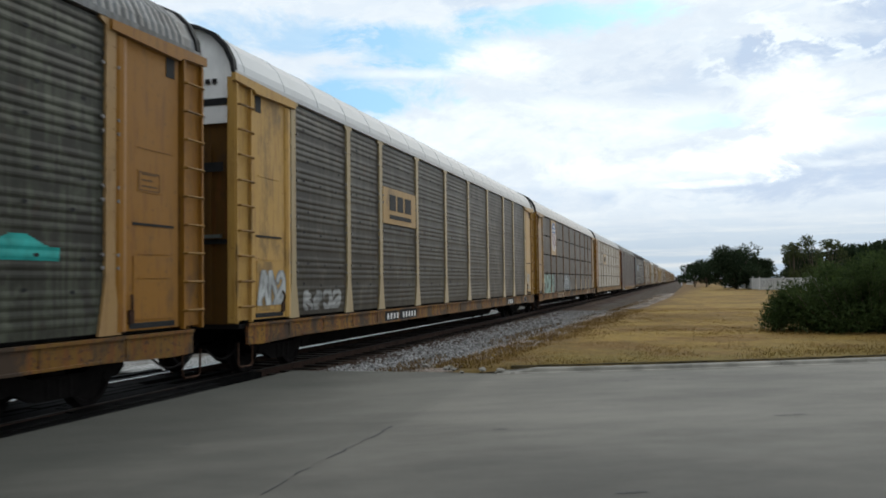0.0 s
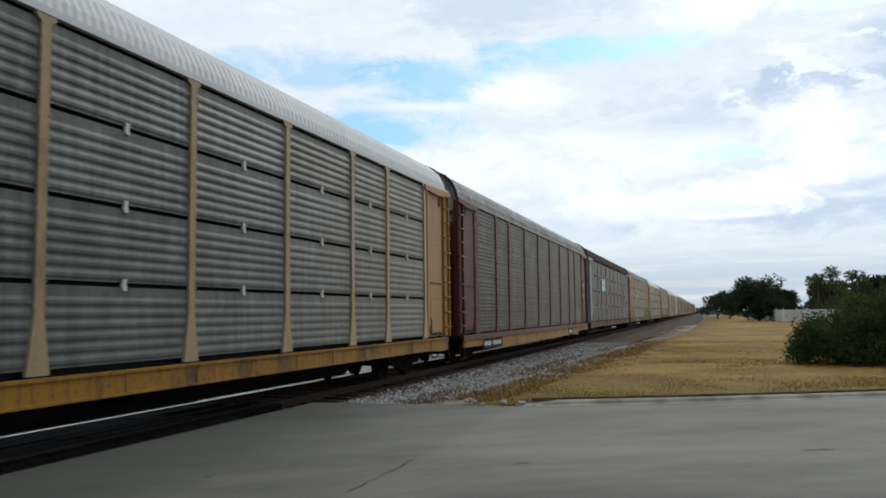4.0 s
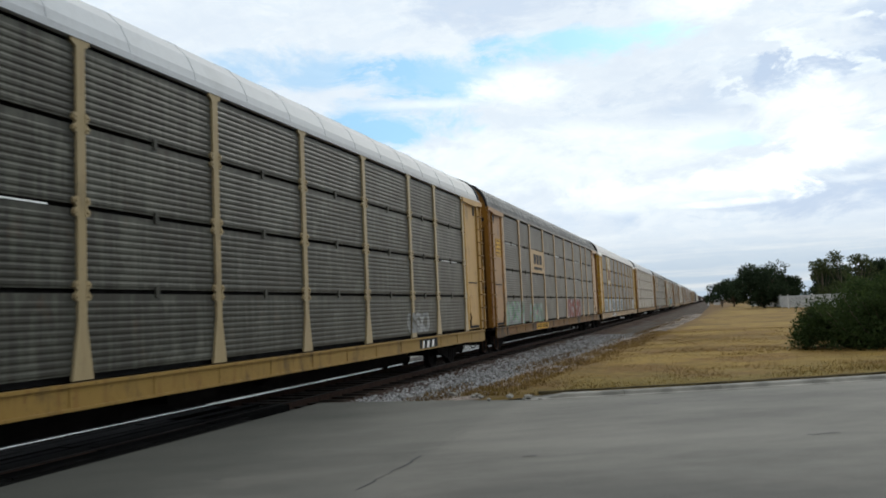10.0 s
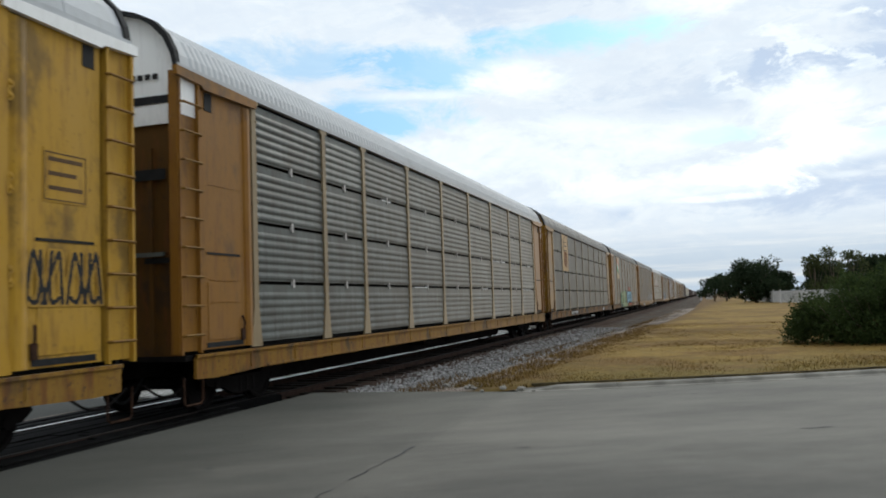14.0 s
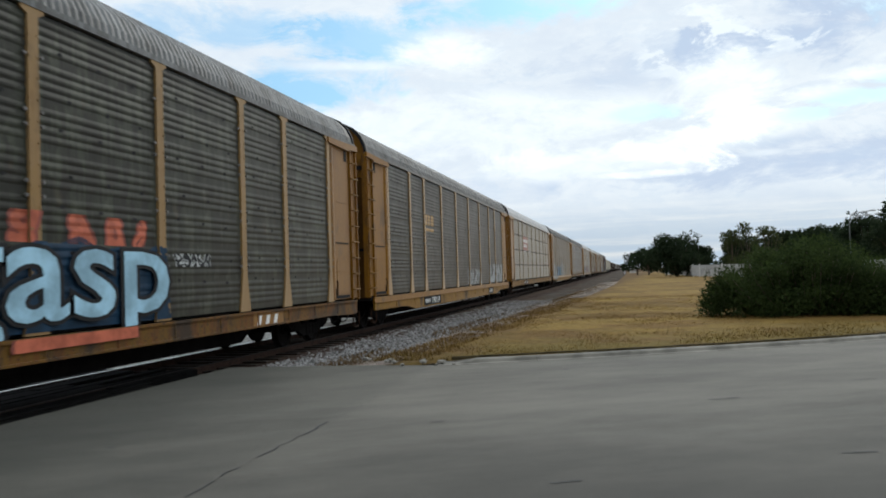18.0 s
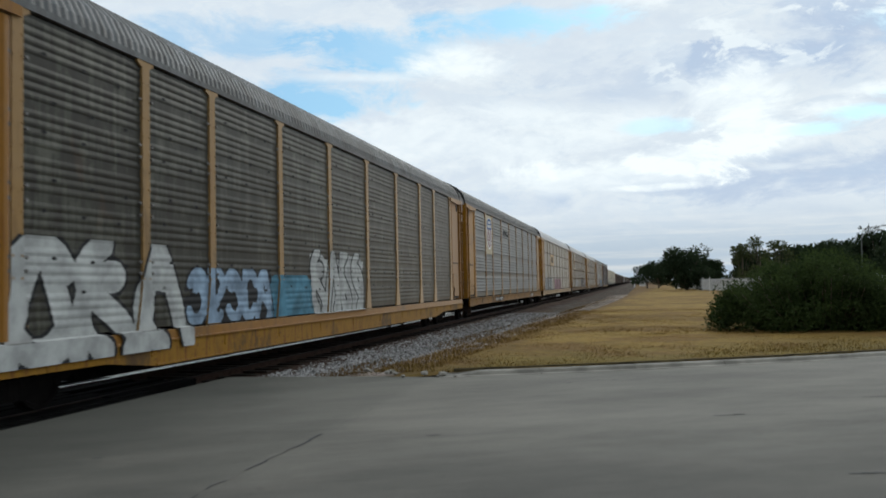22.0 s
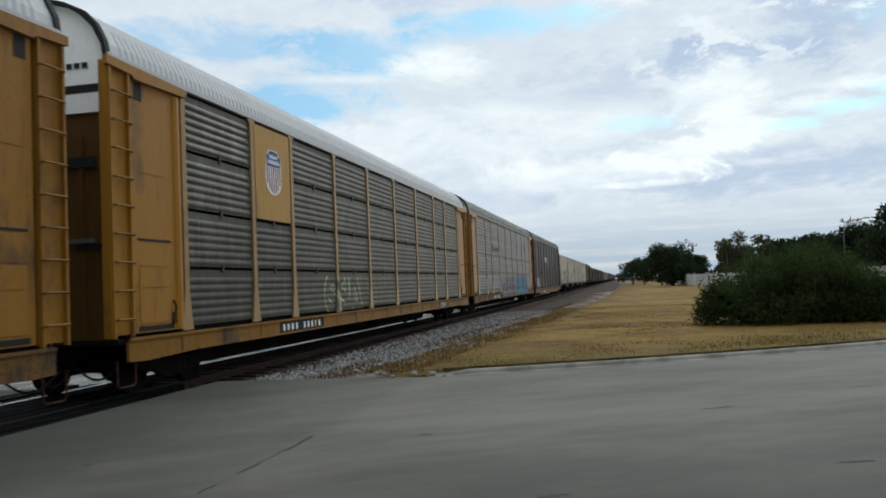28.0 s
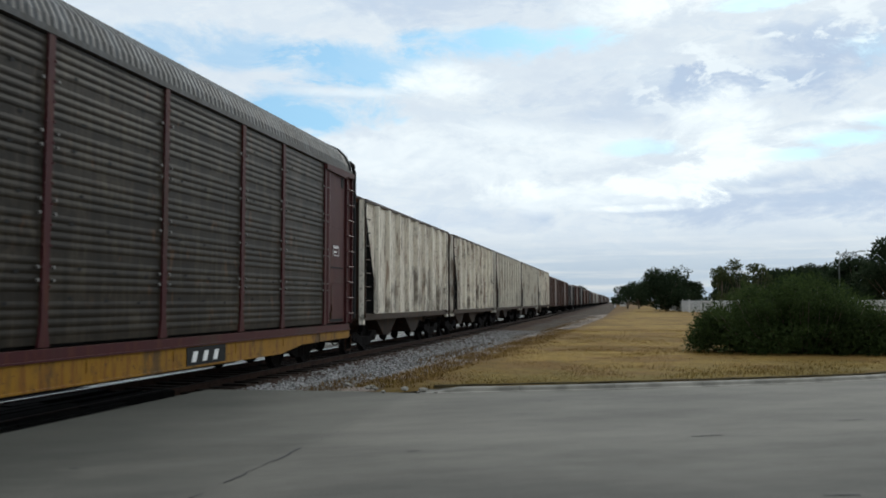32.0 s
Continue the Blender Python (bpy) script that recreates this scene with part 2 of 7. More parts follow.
def old_paint(name, tint, rust=0.35, fade=0.3, rough=0.36, soot=0.55, wear=0.0, dust=0.5):
    """Sun-bleached paint with rust runs, chips and soot."""
    def build(n, b):
        p = shifted(n, coords(n))
        runs = n.noise(n.scaled(p, (2.0, 2.0, 0.28)), 3.8, 7.0, 0.68)
        blotch = n.noise(p, 1.1, 5.0, 0.62)
        chip = n.noise(p, 13.0, 5.0, 0.7)
        pale = tuple(min(1.0, v * 0.85 + 0.05 * min(1.0, 8 * max(tint))) for v in tint)
        c = n.mix(n.math("MULTIPLY", n.ramp(blotch, 0.40, 0.62), fade), tint, pale)
        c = n.mix(n.math("MULTIPLY", n.ramp(runs, 0.52 - wear, 0.63 - wear), rust), c, (0.13, 0.048, 0.014))
        c = n.mix(n.math("MULTIPLY", n.ramp(chip, 0.60 - wear, 0.68 - wear), min(1.0, rust * 1.3)), c, (0.06, 0.032, 0.018))
        c = n.mix(n.math("MULTIPLY", n.ramp(n.noise(n.scaled(p, (1, 1, 0.6)), 0.9, 7.0, 0.7), 0.53 - wear, 0.66 - wear), soot), c, (0.040, 0.028, 0.020))
        c = n.mix(n.math("MULTIPLY", n.ramp(n.noise(n.scaled(p, (5, 5, 0.5)), 2.5, 4.0, 0.6), 0.55, 0.72), soot * 0.6), c, (0.05, 0.032, 0.020))
        n.set(b.inputs["Base Color"], c)
        n.set(b.inputs["Roughness"], n.math("ADD", rough, n.math("MULTIPLY", n.math("ADD", chip, blotch), 0.14)))
        b.inputs["Specular IOR Level"].default_value = 0.12
        bump(n, b, chip, 0.12, 0.004)
        dusty(b, dust)
    return material(name, build)


def plain(name, tint, rough=0.6, metal=0.0, vary=0.25, scale=6.0, relief=0.1, gloss=0.18):
    def build(n, b):
        p = coords(n)
        f = n.noise(p, scale, 5.0, 0.6)
        g = n.noise(p, scale * 9.0, 3.0, 0.6)
        c = n.mix(n.ramp(f, 0.3, 0.7), tuple(v * (1 - vary) for v in tint), tuple(min(1, v * (1 + vary)) for v in tint))
        n.set(b.inputs["Base Color"], c)
        b.inputs["Metallic"].default_value = metal
        b.inputs["Specular IOR Level"].default_value = gloss
        n.set(b.inputs["Roughness"], n.math("ADD", rough - 0.1, n.math("MULTIPLY", g, 0.2)))
        bump(n, b, g, relief, 0.004)
    return material(name, build)


def asphalt():
    def build(n, b):
        p = coords(n)
        a = radians(27)
        turn = n.add("ShaderNodeVectorRotate")
        turn.rotation_type = "Z_AXIS"
        n.set(turn.inputs["Vector"], p)
        turn.inputs["Angle"].default_value = -a
        q = turn.outputs[0]
        lanes = n.noise(n.scaled(q, (0.22, 0.62, 1.0)), 1.0, 7.0, 0.66)
        wear = n.noise(n.scaled(q, (0.6, 1.0, 1.0)), 0.55, 7.0, 0.65)
        stone = n.noise(p, 95.0, 3.0, 0.7)
        pit = n.noise(p, 260.0, 2.0, 0.6)
        c = n.mix(n.ramp(lanes, 0.30, 0.70), (0.085, 0.078, 0.066), (0.153, 0.140, 0.118))
        c = n.mix(n.math("MULTIPLY", n.ramp(wear, 0.42, 0.7), 0.4), c, (0.168, 0.153, 0.128))
        c = n.mix(n.math("MULTIPLY", n.ramp(stone, 0.35, 0.68), 0.35), c, (0.058, 0.056, 0.049))
        # the lane away from the kerb is darker, with a ragged edge
        across = n.add("ShaderNodeSeparateXYZ")
        n.set(across.inputs[0], q)
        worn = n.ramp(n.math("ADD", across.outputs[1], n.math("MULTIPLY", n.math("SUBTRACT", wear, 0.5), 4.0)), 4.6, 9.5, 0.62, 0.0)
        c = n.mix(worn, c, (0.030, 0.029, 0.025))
        # older, darker asphalt past the long seam, plus shade towards the train put in
        flat = n.add("ShaderNodeSeparateXYZ")
        n.set(flat.inputs[0], p)
        old_and_shade = n.math("ADD", n.ramp(flat.outputs[0], -3.1, -3.5, 0.0, 0.26), n.ramp(n.math("ADD", flat.outputs[0], n.math("MULTIPLY", n.math("SUBTRACT", wear, 0.5), 3.0)), -3.8, -6.4, 0.0, 0.50))
        c = n.mix(old_and_shade, c, (0.031, 0.033, 0.027))
        spots = n.noise(p, 2.3, 3.0, 0.5)
        c = n.mix(n.math("MULTIPLY", n.ramp(spots, 0.70, 0.76), 0.5), c, (0.041, 0.039, 0.034))
        n.set(b.inputs["Base Color"], c)
        n.set(b.inputs["Roughness"], n.math("ADD", 0.78, n.math("MULTIPLY", stone, 0.2)))
        b.inputs["Specular IOR Level"].default_value = 0.2
        bump(n, b, n.math("ADD", stone, pit), 0.25, 0.006)
    return material("asphalt", build)


def turf_colour(n, p):
    """Patchy mown turf: straw, gold and dead brown, with green left along the kerb."""
    big = n.noise(p, 0.16, 6.0, 0.62)
    mid = n.noise(p, 0.9, 8.0, 0.7)
    clump = n.noise(p, 5.5, 6.0, 0.72)
    c = n.mix(n.ramp(big, 0.40, 0.58), (0.128, 0.074, 0.018), (0.222, 0.138, 0.034))
    sep = n.add("ShaderNodeSeparateXYZ")
    n.set(sep.inputs[0], p)
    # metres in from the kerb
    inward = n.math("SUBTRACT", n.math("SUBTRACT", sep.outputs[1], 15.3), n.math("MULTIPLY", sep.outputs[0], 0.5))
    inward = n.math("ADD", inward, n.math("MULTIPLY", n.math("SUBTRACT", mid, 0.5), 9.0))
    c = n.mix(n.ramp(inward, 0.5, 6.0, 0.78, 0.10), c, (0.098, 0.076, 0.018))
    c = n.mix(n.math("MULTIPLY", n.ramp(mid, 0.49, 0.64), 0.5), c, (0.088, 0.064, 0.015))
    rust = n.noise(p, 0.36, 7.0, 0.68)
    c = n.mix(n.math("MULTIPLY", n.ramp(rust, 0.48, 0.60), 0.65), c, (0.112, 0.058, 0.018))
    c = n.mix(n.math("MULTIPLY", n.ramp(clump, 0.48, 0.64), 0.5), c, (0.060, 0.040, 0.011))
    c = n.mix(n.math("MULTIPLY", n.ramp(clump, 0.46, 0.32), 0.5), c, (0.245, 0.162, 0.052))
    # trodden brown margin beside the ballast
    edge = n.math("ADD", n.math("SUBTRACT", sep.outputs[0], n.math("MULTIPLY", sep.outputs[1], 0.045)), n.math("MULTIPLY", n.math("SUBTRACT", mid, 0.5), 5.0))
    return n.mix(n.ramp(edge, -5.4, -3.0, 0.75, 0.0), c, (0.092, 0.052, 0.022))


def dry_grass():
    def build(n, b):
        p = coords(n)
        fine = n.noise(p, 30.0, 4.0, 0.7)
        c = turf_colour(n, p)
        c = n.mix(n.math("MULTIPLY", n.ramp(fine, 0.45, 0.75), 0.3), c, (0.060, 0.040, 0.012))
        n.set(b.inputs["Base Color"], c)
        b.inputs["Roughness"].default_value = 0.95
        b.inputs["Specular IOR Level"].default_value = 0.1
        bump(n, b, fine, 0.5, 0.02)
    return material("dry_grass", build)


def grass_blade():
    """Blades take the turf's patches, each a little lighter or darker."""
    def build(n, b):
        g = n.add("ShaderNodeNewGeometry")
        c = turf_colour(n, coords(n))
        c = n.mix(n.math("MULTIPLY", g.outputs["Random Per Island"], 0.55), c, (0.285, 0.190, 0.066))
        n.set(b.inputs["Base Color"], c)
        b.inputs["Roughness"].default_value = 0.9
        b.inputs["Specular IOR Level"].default_value = 0.06
    return material("grass_blade", build)


def gravel(name, a, c2, scale=26.0, dust=0.0):
    def build(n, b):
        p = coords(n)
        v = n.add("ShaderNodeTexVoronoi")
        n.set(v.inputs["Vector"], p)
        v.inputs["Scale"].default_value = scale
        sepc = n.add("ShaderNodeSeparateColor")
        n.set(sepc.inputs[0], v.outputs["Color"])
        big = n.noise(n.scaled(p, (1, 0.4, 1)), 0.5, 5.0, 0.6)
        c = n.mix(sepc.outputs[0], a, c2)
        c = n.mix(n.math("MULTIPLY", n.ramp(big, 0.42, 0.62), 0.8), c, (0.075, 0.055, 0.036))
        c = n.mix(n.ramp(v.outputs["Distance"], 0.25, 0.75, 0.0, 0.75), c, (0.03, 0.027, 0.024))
        if dust:
            # rust and brake dust beside the rails, plus the train's shade put in
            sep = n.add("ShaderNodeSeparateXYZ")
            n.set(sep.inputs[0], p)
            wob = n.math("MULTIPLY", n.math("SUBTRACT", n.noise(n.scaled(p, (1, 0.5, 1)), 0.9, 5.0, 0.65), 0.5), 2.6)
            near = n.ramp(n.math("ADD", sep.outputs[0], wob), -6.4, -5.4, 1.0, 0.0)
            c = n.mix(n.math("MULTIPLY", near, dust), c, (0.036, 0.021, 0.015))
            patch = n.noise(n.scaled(p, (1, 0.22, 1)), 0.75, 5.0, 0.65)
            c = n.mix(n.math("MULTIPLY", n.ramp(patch, 0.48, 0.58), 0.8), c, (0.060, 0.040, 0.026))
        n.set(b.inputs["Base Color"], c)
        b.inputs["Roughness"].default_value = 0.95
        b.inputs["Specular IOR Level"].default_value = 0.05
        bump(n, b, n.math("SUBTRACT", 1.0, v.outputs["Distance"]), 0.9, 0.03)
    return material(name, build)


def leafy(name, dark, light, through_share=0.42):
    def build(n, b):
        g = n.add("ShaderNodeNewGeometry")
        r = g.outputs["Random Per Island"]
        p = coords(n)
        c = n.mix(r, dark, light)
        c = n.mix(n.math("MULTIPLY", n.ramp(n.noise(p, 0.8, 3.0, 0.5), 0.4, 0.7), 0.5), c, tuple(v * 0.55 for v in dark))
        n.set(b.inputs["Base Color"], c)
        b.inputs["Roughness"].default_value = 0.8
        b.inputs["Specular IOR Level"].default_value = 0.06
        # light shines through thin blades
        thin = n.add("ShaderNodeBsdfTranslucent")
        n.set(thin.inputs["Color"], c)
        both = n.add("ShaderNodeMixShader")
        both.inputs[0].default_value = through_share
        n.t.links.new(b.outputs[0], both.inputs[1])
        n.t.links.new(thin.outputs[0], both.inputs[2])
        for node in n.t.nodes:
            if node.bl_idname == "ShaderNodeOutputMaterial":
                n.t.links.new(both.outputs[0], node.inputs[0])
    return material(name, build)


def stones():
    def build(n, b):
        g = n.add("ShaderNodeNewGeometry")
        c = n.mix(g.outputs["Random Per Island"], (0.085, 0.081, 0.076), (0.306, 0.297, 0.285))
        n.set(b.inputs["Base Color"], c)
        b.inputs["Roughness"].default_value = 0.9
    return material("ballast_stone", build)


ASPHALT, GRASS = asphalt(), dry_grass()
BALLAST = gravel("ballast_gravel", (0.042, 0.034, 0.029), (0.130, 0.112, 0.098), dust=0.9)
LIMESTONE = gravel("limestone_ballast", (0.37, 0.36, 0.335), (0.62, 0.61, 0.575), 22.0)
DIRT = gravel("pale_dirt", (0.27, 0.215, 0.175), (0.44, 0.37, 0.315), 40.0)
CONCRETE = plain("kerb_concrete", (0.183, 0.1696, 0.144), 0.85, 0.0, 0.3, 2.0, 0.3)
# plank tint is near-black: shade under the train is put into it
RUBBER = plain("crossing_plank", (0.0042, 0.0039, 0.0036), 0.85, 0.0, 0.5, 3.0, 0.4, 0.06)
RAIL_STEEL = plain("rail_steel", (0.72, 0.70, 0.67), 0.28, 1.0, 0.1, 8.0, 0.03)
# near rail head: the dark underside it mirrors is put into the tint
RAIL_STEEL_DIM = plain("rail_steel_dim", (0.032, 0.026, 0.022), 0.7, 0.4, 0.3, 8.0, 0.1)
# undercar shade is put into the next three dark tints as well
RAIL_RUST = plain("rail_rust", (0.040, 0.022, 0.015), 0.85, 0.0, 0.35, 5.0, 0.3)
TIE_WOOD = plain("tie_wood", (0.024, 0.017, 0.013), 0.9, 0.0, 0.4, 4.0, 0.5, 0.15)
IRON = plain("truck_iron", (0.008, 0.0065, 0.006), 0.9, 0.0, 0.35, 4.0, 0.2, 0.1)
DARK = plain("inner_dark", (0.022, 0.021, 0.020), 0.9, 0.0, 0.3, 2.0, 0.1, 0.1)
RUST = plain("rust", (0.034, 0.017, 0.010), 0.9, 0.0, 0.5, 7.0, 0.4, 0.1)
BLACK = plain("black_paint", (0.014, 0.014, 0.014), 0.75, 0.0, 0.3, 5.0, 0.1)
CRACK = plain("tar_crack", (0.035, 0.034, 0.033), 0.8, 0.0, 0.3, 9.0, 0.3)
WHITE = plain("white_letter", (0.70, 0.69, 0.66), 0.6, 0.0, 0.12, 5.0, 0.05)
# soil darkened by the turf's painted shadow
SOIL_SHADED = plain("shaded_soil", (0.036, 0.028, 0.014), 0.95, 0.0, 0.5, 3.0, 0.5, 0.05)
BARK = plain("bark", (0.10, 0.075, 0.055), 0.9, 0.0, 0.35, 3.0, 0.5)
STEEL = plain("lamp_steel", (0.42, 0.43, 0.44), 0.5, 0.5, 0.15, 3.0, 0.05)
POLE = plain("pole_steel", (0.10, 0.11, 0.10), 0.6, 0.2, 0.2, 3.0, 0.05)
FENCE = plain("fence_metal", (0.46, 0.46, 0.45), 0.6, 0.3, 0.2, 2.0, 0.1)
LEAF_BUSH = leafy("bush_leaf", (0.022, 0.036, 0.011), (0.054, 0.077, 0.022))
LEAF_DARK = leafy("far_leaf", (0.014, 0.023, 0.011), (0.038, 0.054, 0.026))
LEAF_OLIVE = leafy("olive_leaf", (0.030, 0.042, 0.016), (0.085, 0.095, 0.038))
BLADE = grass_blade()
WEED = leafy("dry_weed", (0.085, 0.052, 0.024), (0.160, 0.108, 0.052), 0.5)
STONE = stones()

# ---------------------------------------------------------------- mesh helpers


def box(bm, x0, x1, y0, y1, z0, z1):
    v = [bm.verts.new(p) for p in ((x0, y0, z0), (x1, y0, z0), (x1, y1, z0), (x0, y1, z0), (x0, y0, z1), (x1, y0, z1), (x1, y1, z1), (x0, y1, z1))]
    for f in ((3, 2, 1, 0), (4, 5, 6, 7), (0, 1, 5, 4), (1, 2, 6, 5), (2, 3, 7, 6), (3, 0, 4, 7)):
        bm.faces.new([v[i] for i in f])


def prism(bm, outline, axis, a, b):
    """Extrude an outline of 2D points between a and b along x or y."""
    def put(p, d):
        return (d, p[0], p[1]) if axis == "x" else (p[0], d, p[1])
    va = [bm.verts.new(put(p, a)) for p in outline]
    vb = [bm.verts.new(put(p, b)) for p in outline]
    k = len(outline)
    for i in range(k):
        bm.faces.new((va[i], va[(i + 1) % k], vb[(i + 1) % k], vb[i]))
    bm.faces.new(va[::-1])
    bm.faces.new(vb)


def tube(bm, pts, radius, sides=6):
    rings = []
    for i, p in enumerate(pts):
        p = Vector(p)
        d = (Vector(pts[min(i + 1, len(pts) - 1)]) - Vector(pts[max(i - 1, 0)])).normalized()
        u = d.cross(Vector((0, 0, 1)) if abs(d.z) < 0.9 else Vector((1, 0, 0))).normalized()
        w = d.cross(u)
        r = radius[i] if isinstance(radius, (list, tuple)) else radius
        rings.append([bm.verts.new(p + r * (math.cos(2 * math.pi * k / sides) * u + math.sin(2 * math.pi * k / sides) * w)) for k in range(sides)])
    for a, b in zip(rings, rings[1:]):
        for k in range(sides):
            bm.faces.new((a[k], a[(k + 1) % sides], b[(k + 1) % sides], b[k]))
    bm.faces.new(rings[0][::-1])
    bm.faces.new(rings[-1])


def finish(bm, name, mat):
    bmesh.ops.recalc_face_normals(bm, faces=bm.faces)
    me = bpy.data.meshes.new(name)
    bm.to_mesh(me)
    bm.free()
    if mat:
        me.materials.append(mat)
    return me


def part(name, me, parent, loc=(0, 0, 0), label="", turn=0.0):
    ob = new(name, me)
    ob.parent = parent
    ob.location = loc
    if turn:
        ob.rotation_euler = (0, 0, turn)
    if label:
        ob["label"] = label
    return ob


CACHE = {}


def mesh_of(key, mat, draw):
    """One mesh for each shape and material, shared by alike parts."""
    k = (key, mat.name)
    if k not in CACHE:
        bm = bmesh.new()
        draw(bm)
        CACHE[k] = finish(bm, str(key[0]), mat)
    return CACHE[k]


def letters(text, size, mat, fat=0.0, wide=1.0):
    """Flat lettering that stands on a +x wall and reads towards +y."""
    k = ("text", text, size, mat.name, fat, wide)
    if k not in CACHE:
        cu = bpy.data.curves.new("lettering", "FONT")
        cu.body, cu.size, cu.resolution_u, cu.extrude = text, size, 3, 0.003
        cu.offset = fat
        tmp = new("lettering", cu)
        me = bpy.data.meshes.new_from_object(tmp.evaluated_get(bpy.context.evaluated_depsgraph_get()))
        bpy.data.objects.remove(tmp)
        me.transform(Matrix(((0, 0, 1, 0), (wide, 0, 0, 0), (0, 1, 0, 0), (0, 0, 0, 1))))
        me.materials.clear()
        me.materials.append(mat)
        CACHE[k] = me
    return CACHE[k]

# ---------------------------------------------------------------- ground, road and track
TRACK_X = -8.65
RAIL_HALF = 0.7525


def lawn_edge(x):
    """The far kerb of the road, y at x."""
    pts = ((-60.0, -6.0), (-20.0, 9.6), (-11.0, 13.0), (-7.3, 13.75), (-4.7, 14.0), (-3.2, 13.95), (-0.1, 15.25), (2.8, 16.7), (5.0, 18.0), (6.9, 19.7), (8.8, 21.7), (11.2, 24.7), (15.0, 31.0), (22.0, 44.0), (30.0, 60.0), (60.0, 122.0), (400.0, 800.0))
    for (x0, y0), (x1, y1) in zip(pts, pts[1:]):
        if x <= x1:
            return y0 + (y1 - y0) * (x - x0) / (x1 - x0)
    return pts[-1][1]


def gravel_edge(y):
    """Where the lawn gives way to the ballast's shoulder, x at y."""
    pts = ((10.0, -4.4), (15.0, -4.6), (20.0, -4.25), (28.0, -4.0), (37.0, -3.45), (55.0, -2.6), (80.0, -1.7), (105.0, -1.3), (200.0, -0.6), (3000.0, 0.0))
    for (y0, x0), (y1, x1) in zip(pts, pts[1:]):
        if y <= y1:
            return x0 + (x1 - x0) * (y - y0) / (y1 - y0)
    return pts[-1][1]


def mesh_object(name, verts, faces, mat, kind="structure", label="", category=""):
    me = bpy.data.meshes.new(name)
    me.from_pydata(verts, [], faces)
    me.materials.append(mat)
    me.update()
    return tagged(new(name, me), label, category, kind=kind)


def build_ground():
    mesh_object("ground", [(-3500, -3500, -0.42), (3500, -3500, -0.42), (3500, 3500, -0.42), (-3500, 3500, -0.42)], [(0, 1, 2, 3)], DIRT, label="flat sandy ground reaching the horizon", category="ground")
    # lawn: strips across, from the gravel's edge and the kerb to the horizon
    ys = [13.8 + 0.5 * i for i in range(60)] + [43.8 + 2.0 * i for i in range(45)] + [134 + 12.0 * i for i in range(20)] + [380, 480, 650, 900, 1400, 2200, 3400]
    us = [i / 40 for i in range(41)]
    verts, faces = [], []
    for y in ys:
        x0 = gravel_edge(y)
        # right end: the kerb, or far out
        x1 = x0 + 0.02
        for k in range(4000):
            x = x0 + 0.1 * k
            if lawn_edge(x) > y - 0.09:
                break
            x1 = x
        if y > 500:
            x1 = 2500
        for u in us:
            x = x0 + (x1 - x0) * u ** (1.0 if y < 60 else 1.8)
            d = min(1.0, (x - x0) / 1.2)
            z = 0.09 + 0.03 * noise.noise((x * 0.35, y * 0.35, 0.3)) + 0.012 * noise.noise((x * 2.1, y * 2.1, 1.3))
            verts.append((x + 0.12 * noise.noise((y * 1.7, 4.0, 0)) * (1 - u), y, -0.10 * (1 - d) + z * d))
    w = len(us)
    for j in range(len(ys) - 1):
        for i in range(w - 1):
            a = j * w + i
            faces.append((a, a + 1, a + w + 1, a + w))
    lawn = mesh_object("lawn", verts, faces, GRASS, label="dry yellow-brown mown grass beside the track", category="grass")
    for p in lawn.data.polygons:
        p.use_smooth = True
    # road sheet on the camera's side, up to the crossing planks
    verts, faces = [], []
    xs = [-7.14, -6.6, -6.0, -5.3, -4.7, -4.0, -3.4] + [-3.0 + 0.75 * i for i in range(40)] + [30, 45, 70, 110, 160, 240, 330]
    lows = (-220, -60, -10, 0, 6)
    for x in xs:
        top = lawn_edge(x)
        for y in lows:
            verts.append((x, y, 0.0))
        for k in range(1, 6):
            verts.append((x, 6 + (top - 6) * k / 5, 0.0))
        verts.append((x, top + 0.02, -0.45))
    h = 11
    for i in range(len(xs) - 1):
        for k in range(h - 1):
            a = i * h + k
            faces.append((a, a + h, a + h + 1, a + 1))
    faces_edge = [(k, k + 1, len(verts) + k + 1, len(verts) + k) for k in range(h - 1)]
    verts += [(v[0], v[1], -0.45) for v in verts[:h]]
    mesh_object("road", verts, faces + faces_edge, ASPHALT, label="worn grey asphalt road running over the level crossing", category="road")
    # the road beyond the track
    verts = [(-10.22, -220, 0), (-10.22, 13.2, 0), (-20, 9.6, 0), (-60, -6, 0), (-220, -70, 0), (-220, -220, 0)]
    mesh_object("road_beyond", verts, [tuple(range(6))[::-1]], ASPHALT, label="grey asphalt road beyond the railway track", category="road")
    # long crack that runs along the track, and short ones
    bm = bmesh.new()
    pts, y = [], 3.0
    rng = random.Random(4)
    while y < 10.6:
        pts.append((-3.25 + 0.035 * rng.uniform(-1, 1), y, 0.011 * rng.uniform(0.1, 1.5) * (1.0 if y < 8.9 else 0.45)))
        y += rng.uniform(0.12, 0.3)
    for a, b in zip(pts, pts[1:]):
        if rng.random() < 0.22:
            continue
        bm.faces.new([bm.verts.new(q) for q in ((a[0] - a[2], a[1], 0.004), (a[0] + a[2], a[1], 0.004), (b[0] + b[2], b[1], 0.004), (b[0] - b[2], b[1], 0.004))])
    for cx, cy, ln, ang in ((-0.6, 6.2, 0.25, 0.5), (1.7, 7.4, 0.3, 0.3), (-5.0, 7.1, 0.10, 0.2), (0.9, 10.2, 0.4, 0.5), (-2.1, 8.6, 0.15, 0.4), (2.9, 11.9, 0.35, 0.45)):
        for k in range(3):
            q = cx + k * ln / 3 * math.cos(ang), cy + k * ln / 3 * math.sin(ang)
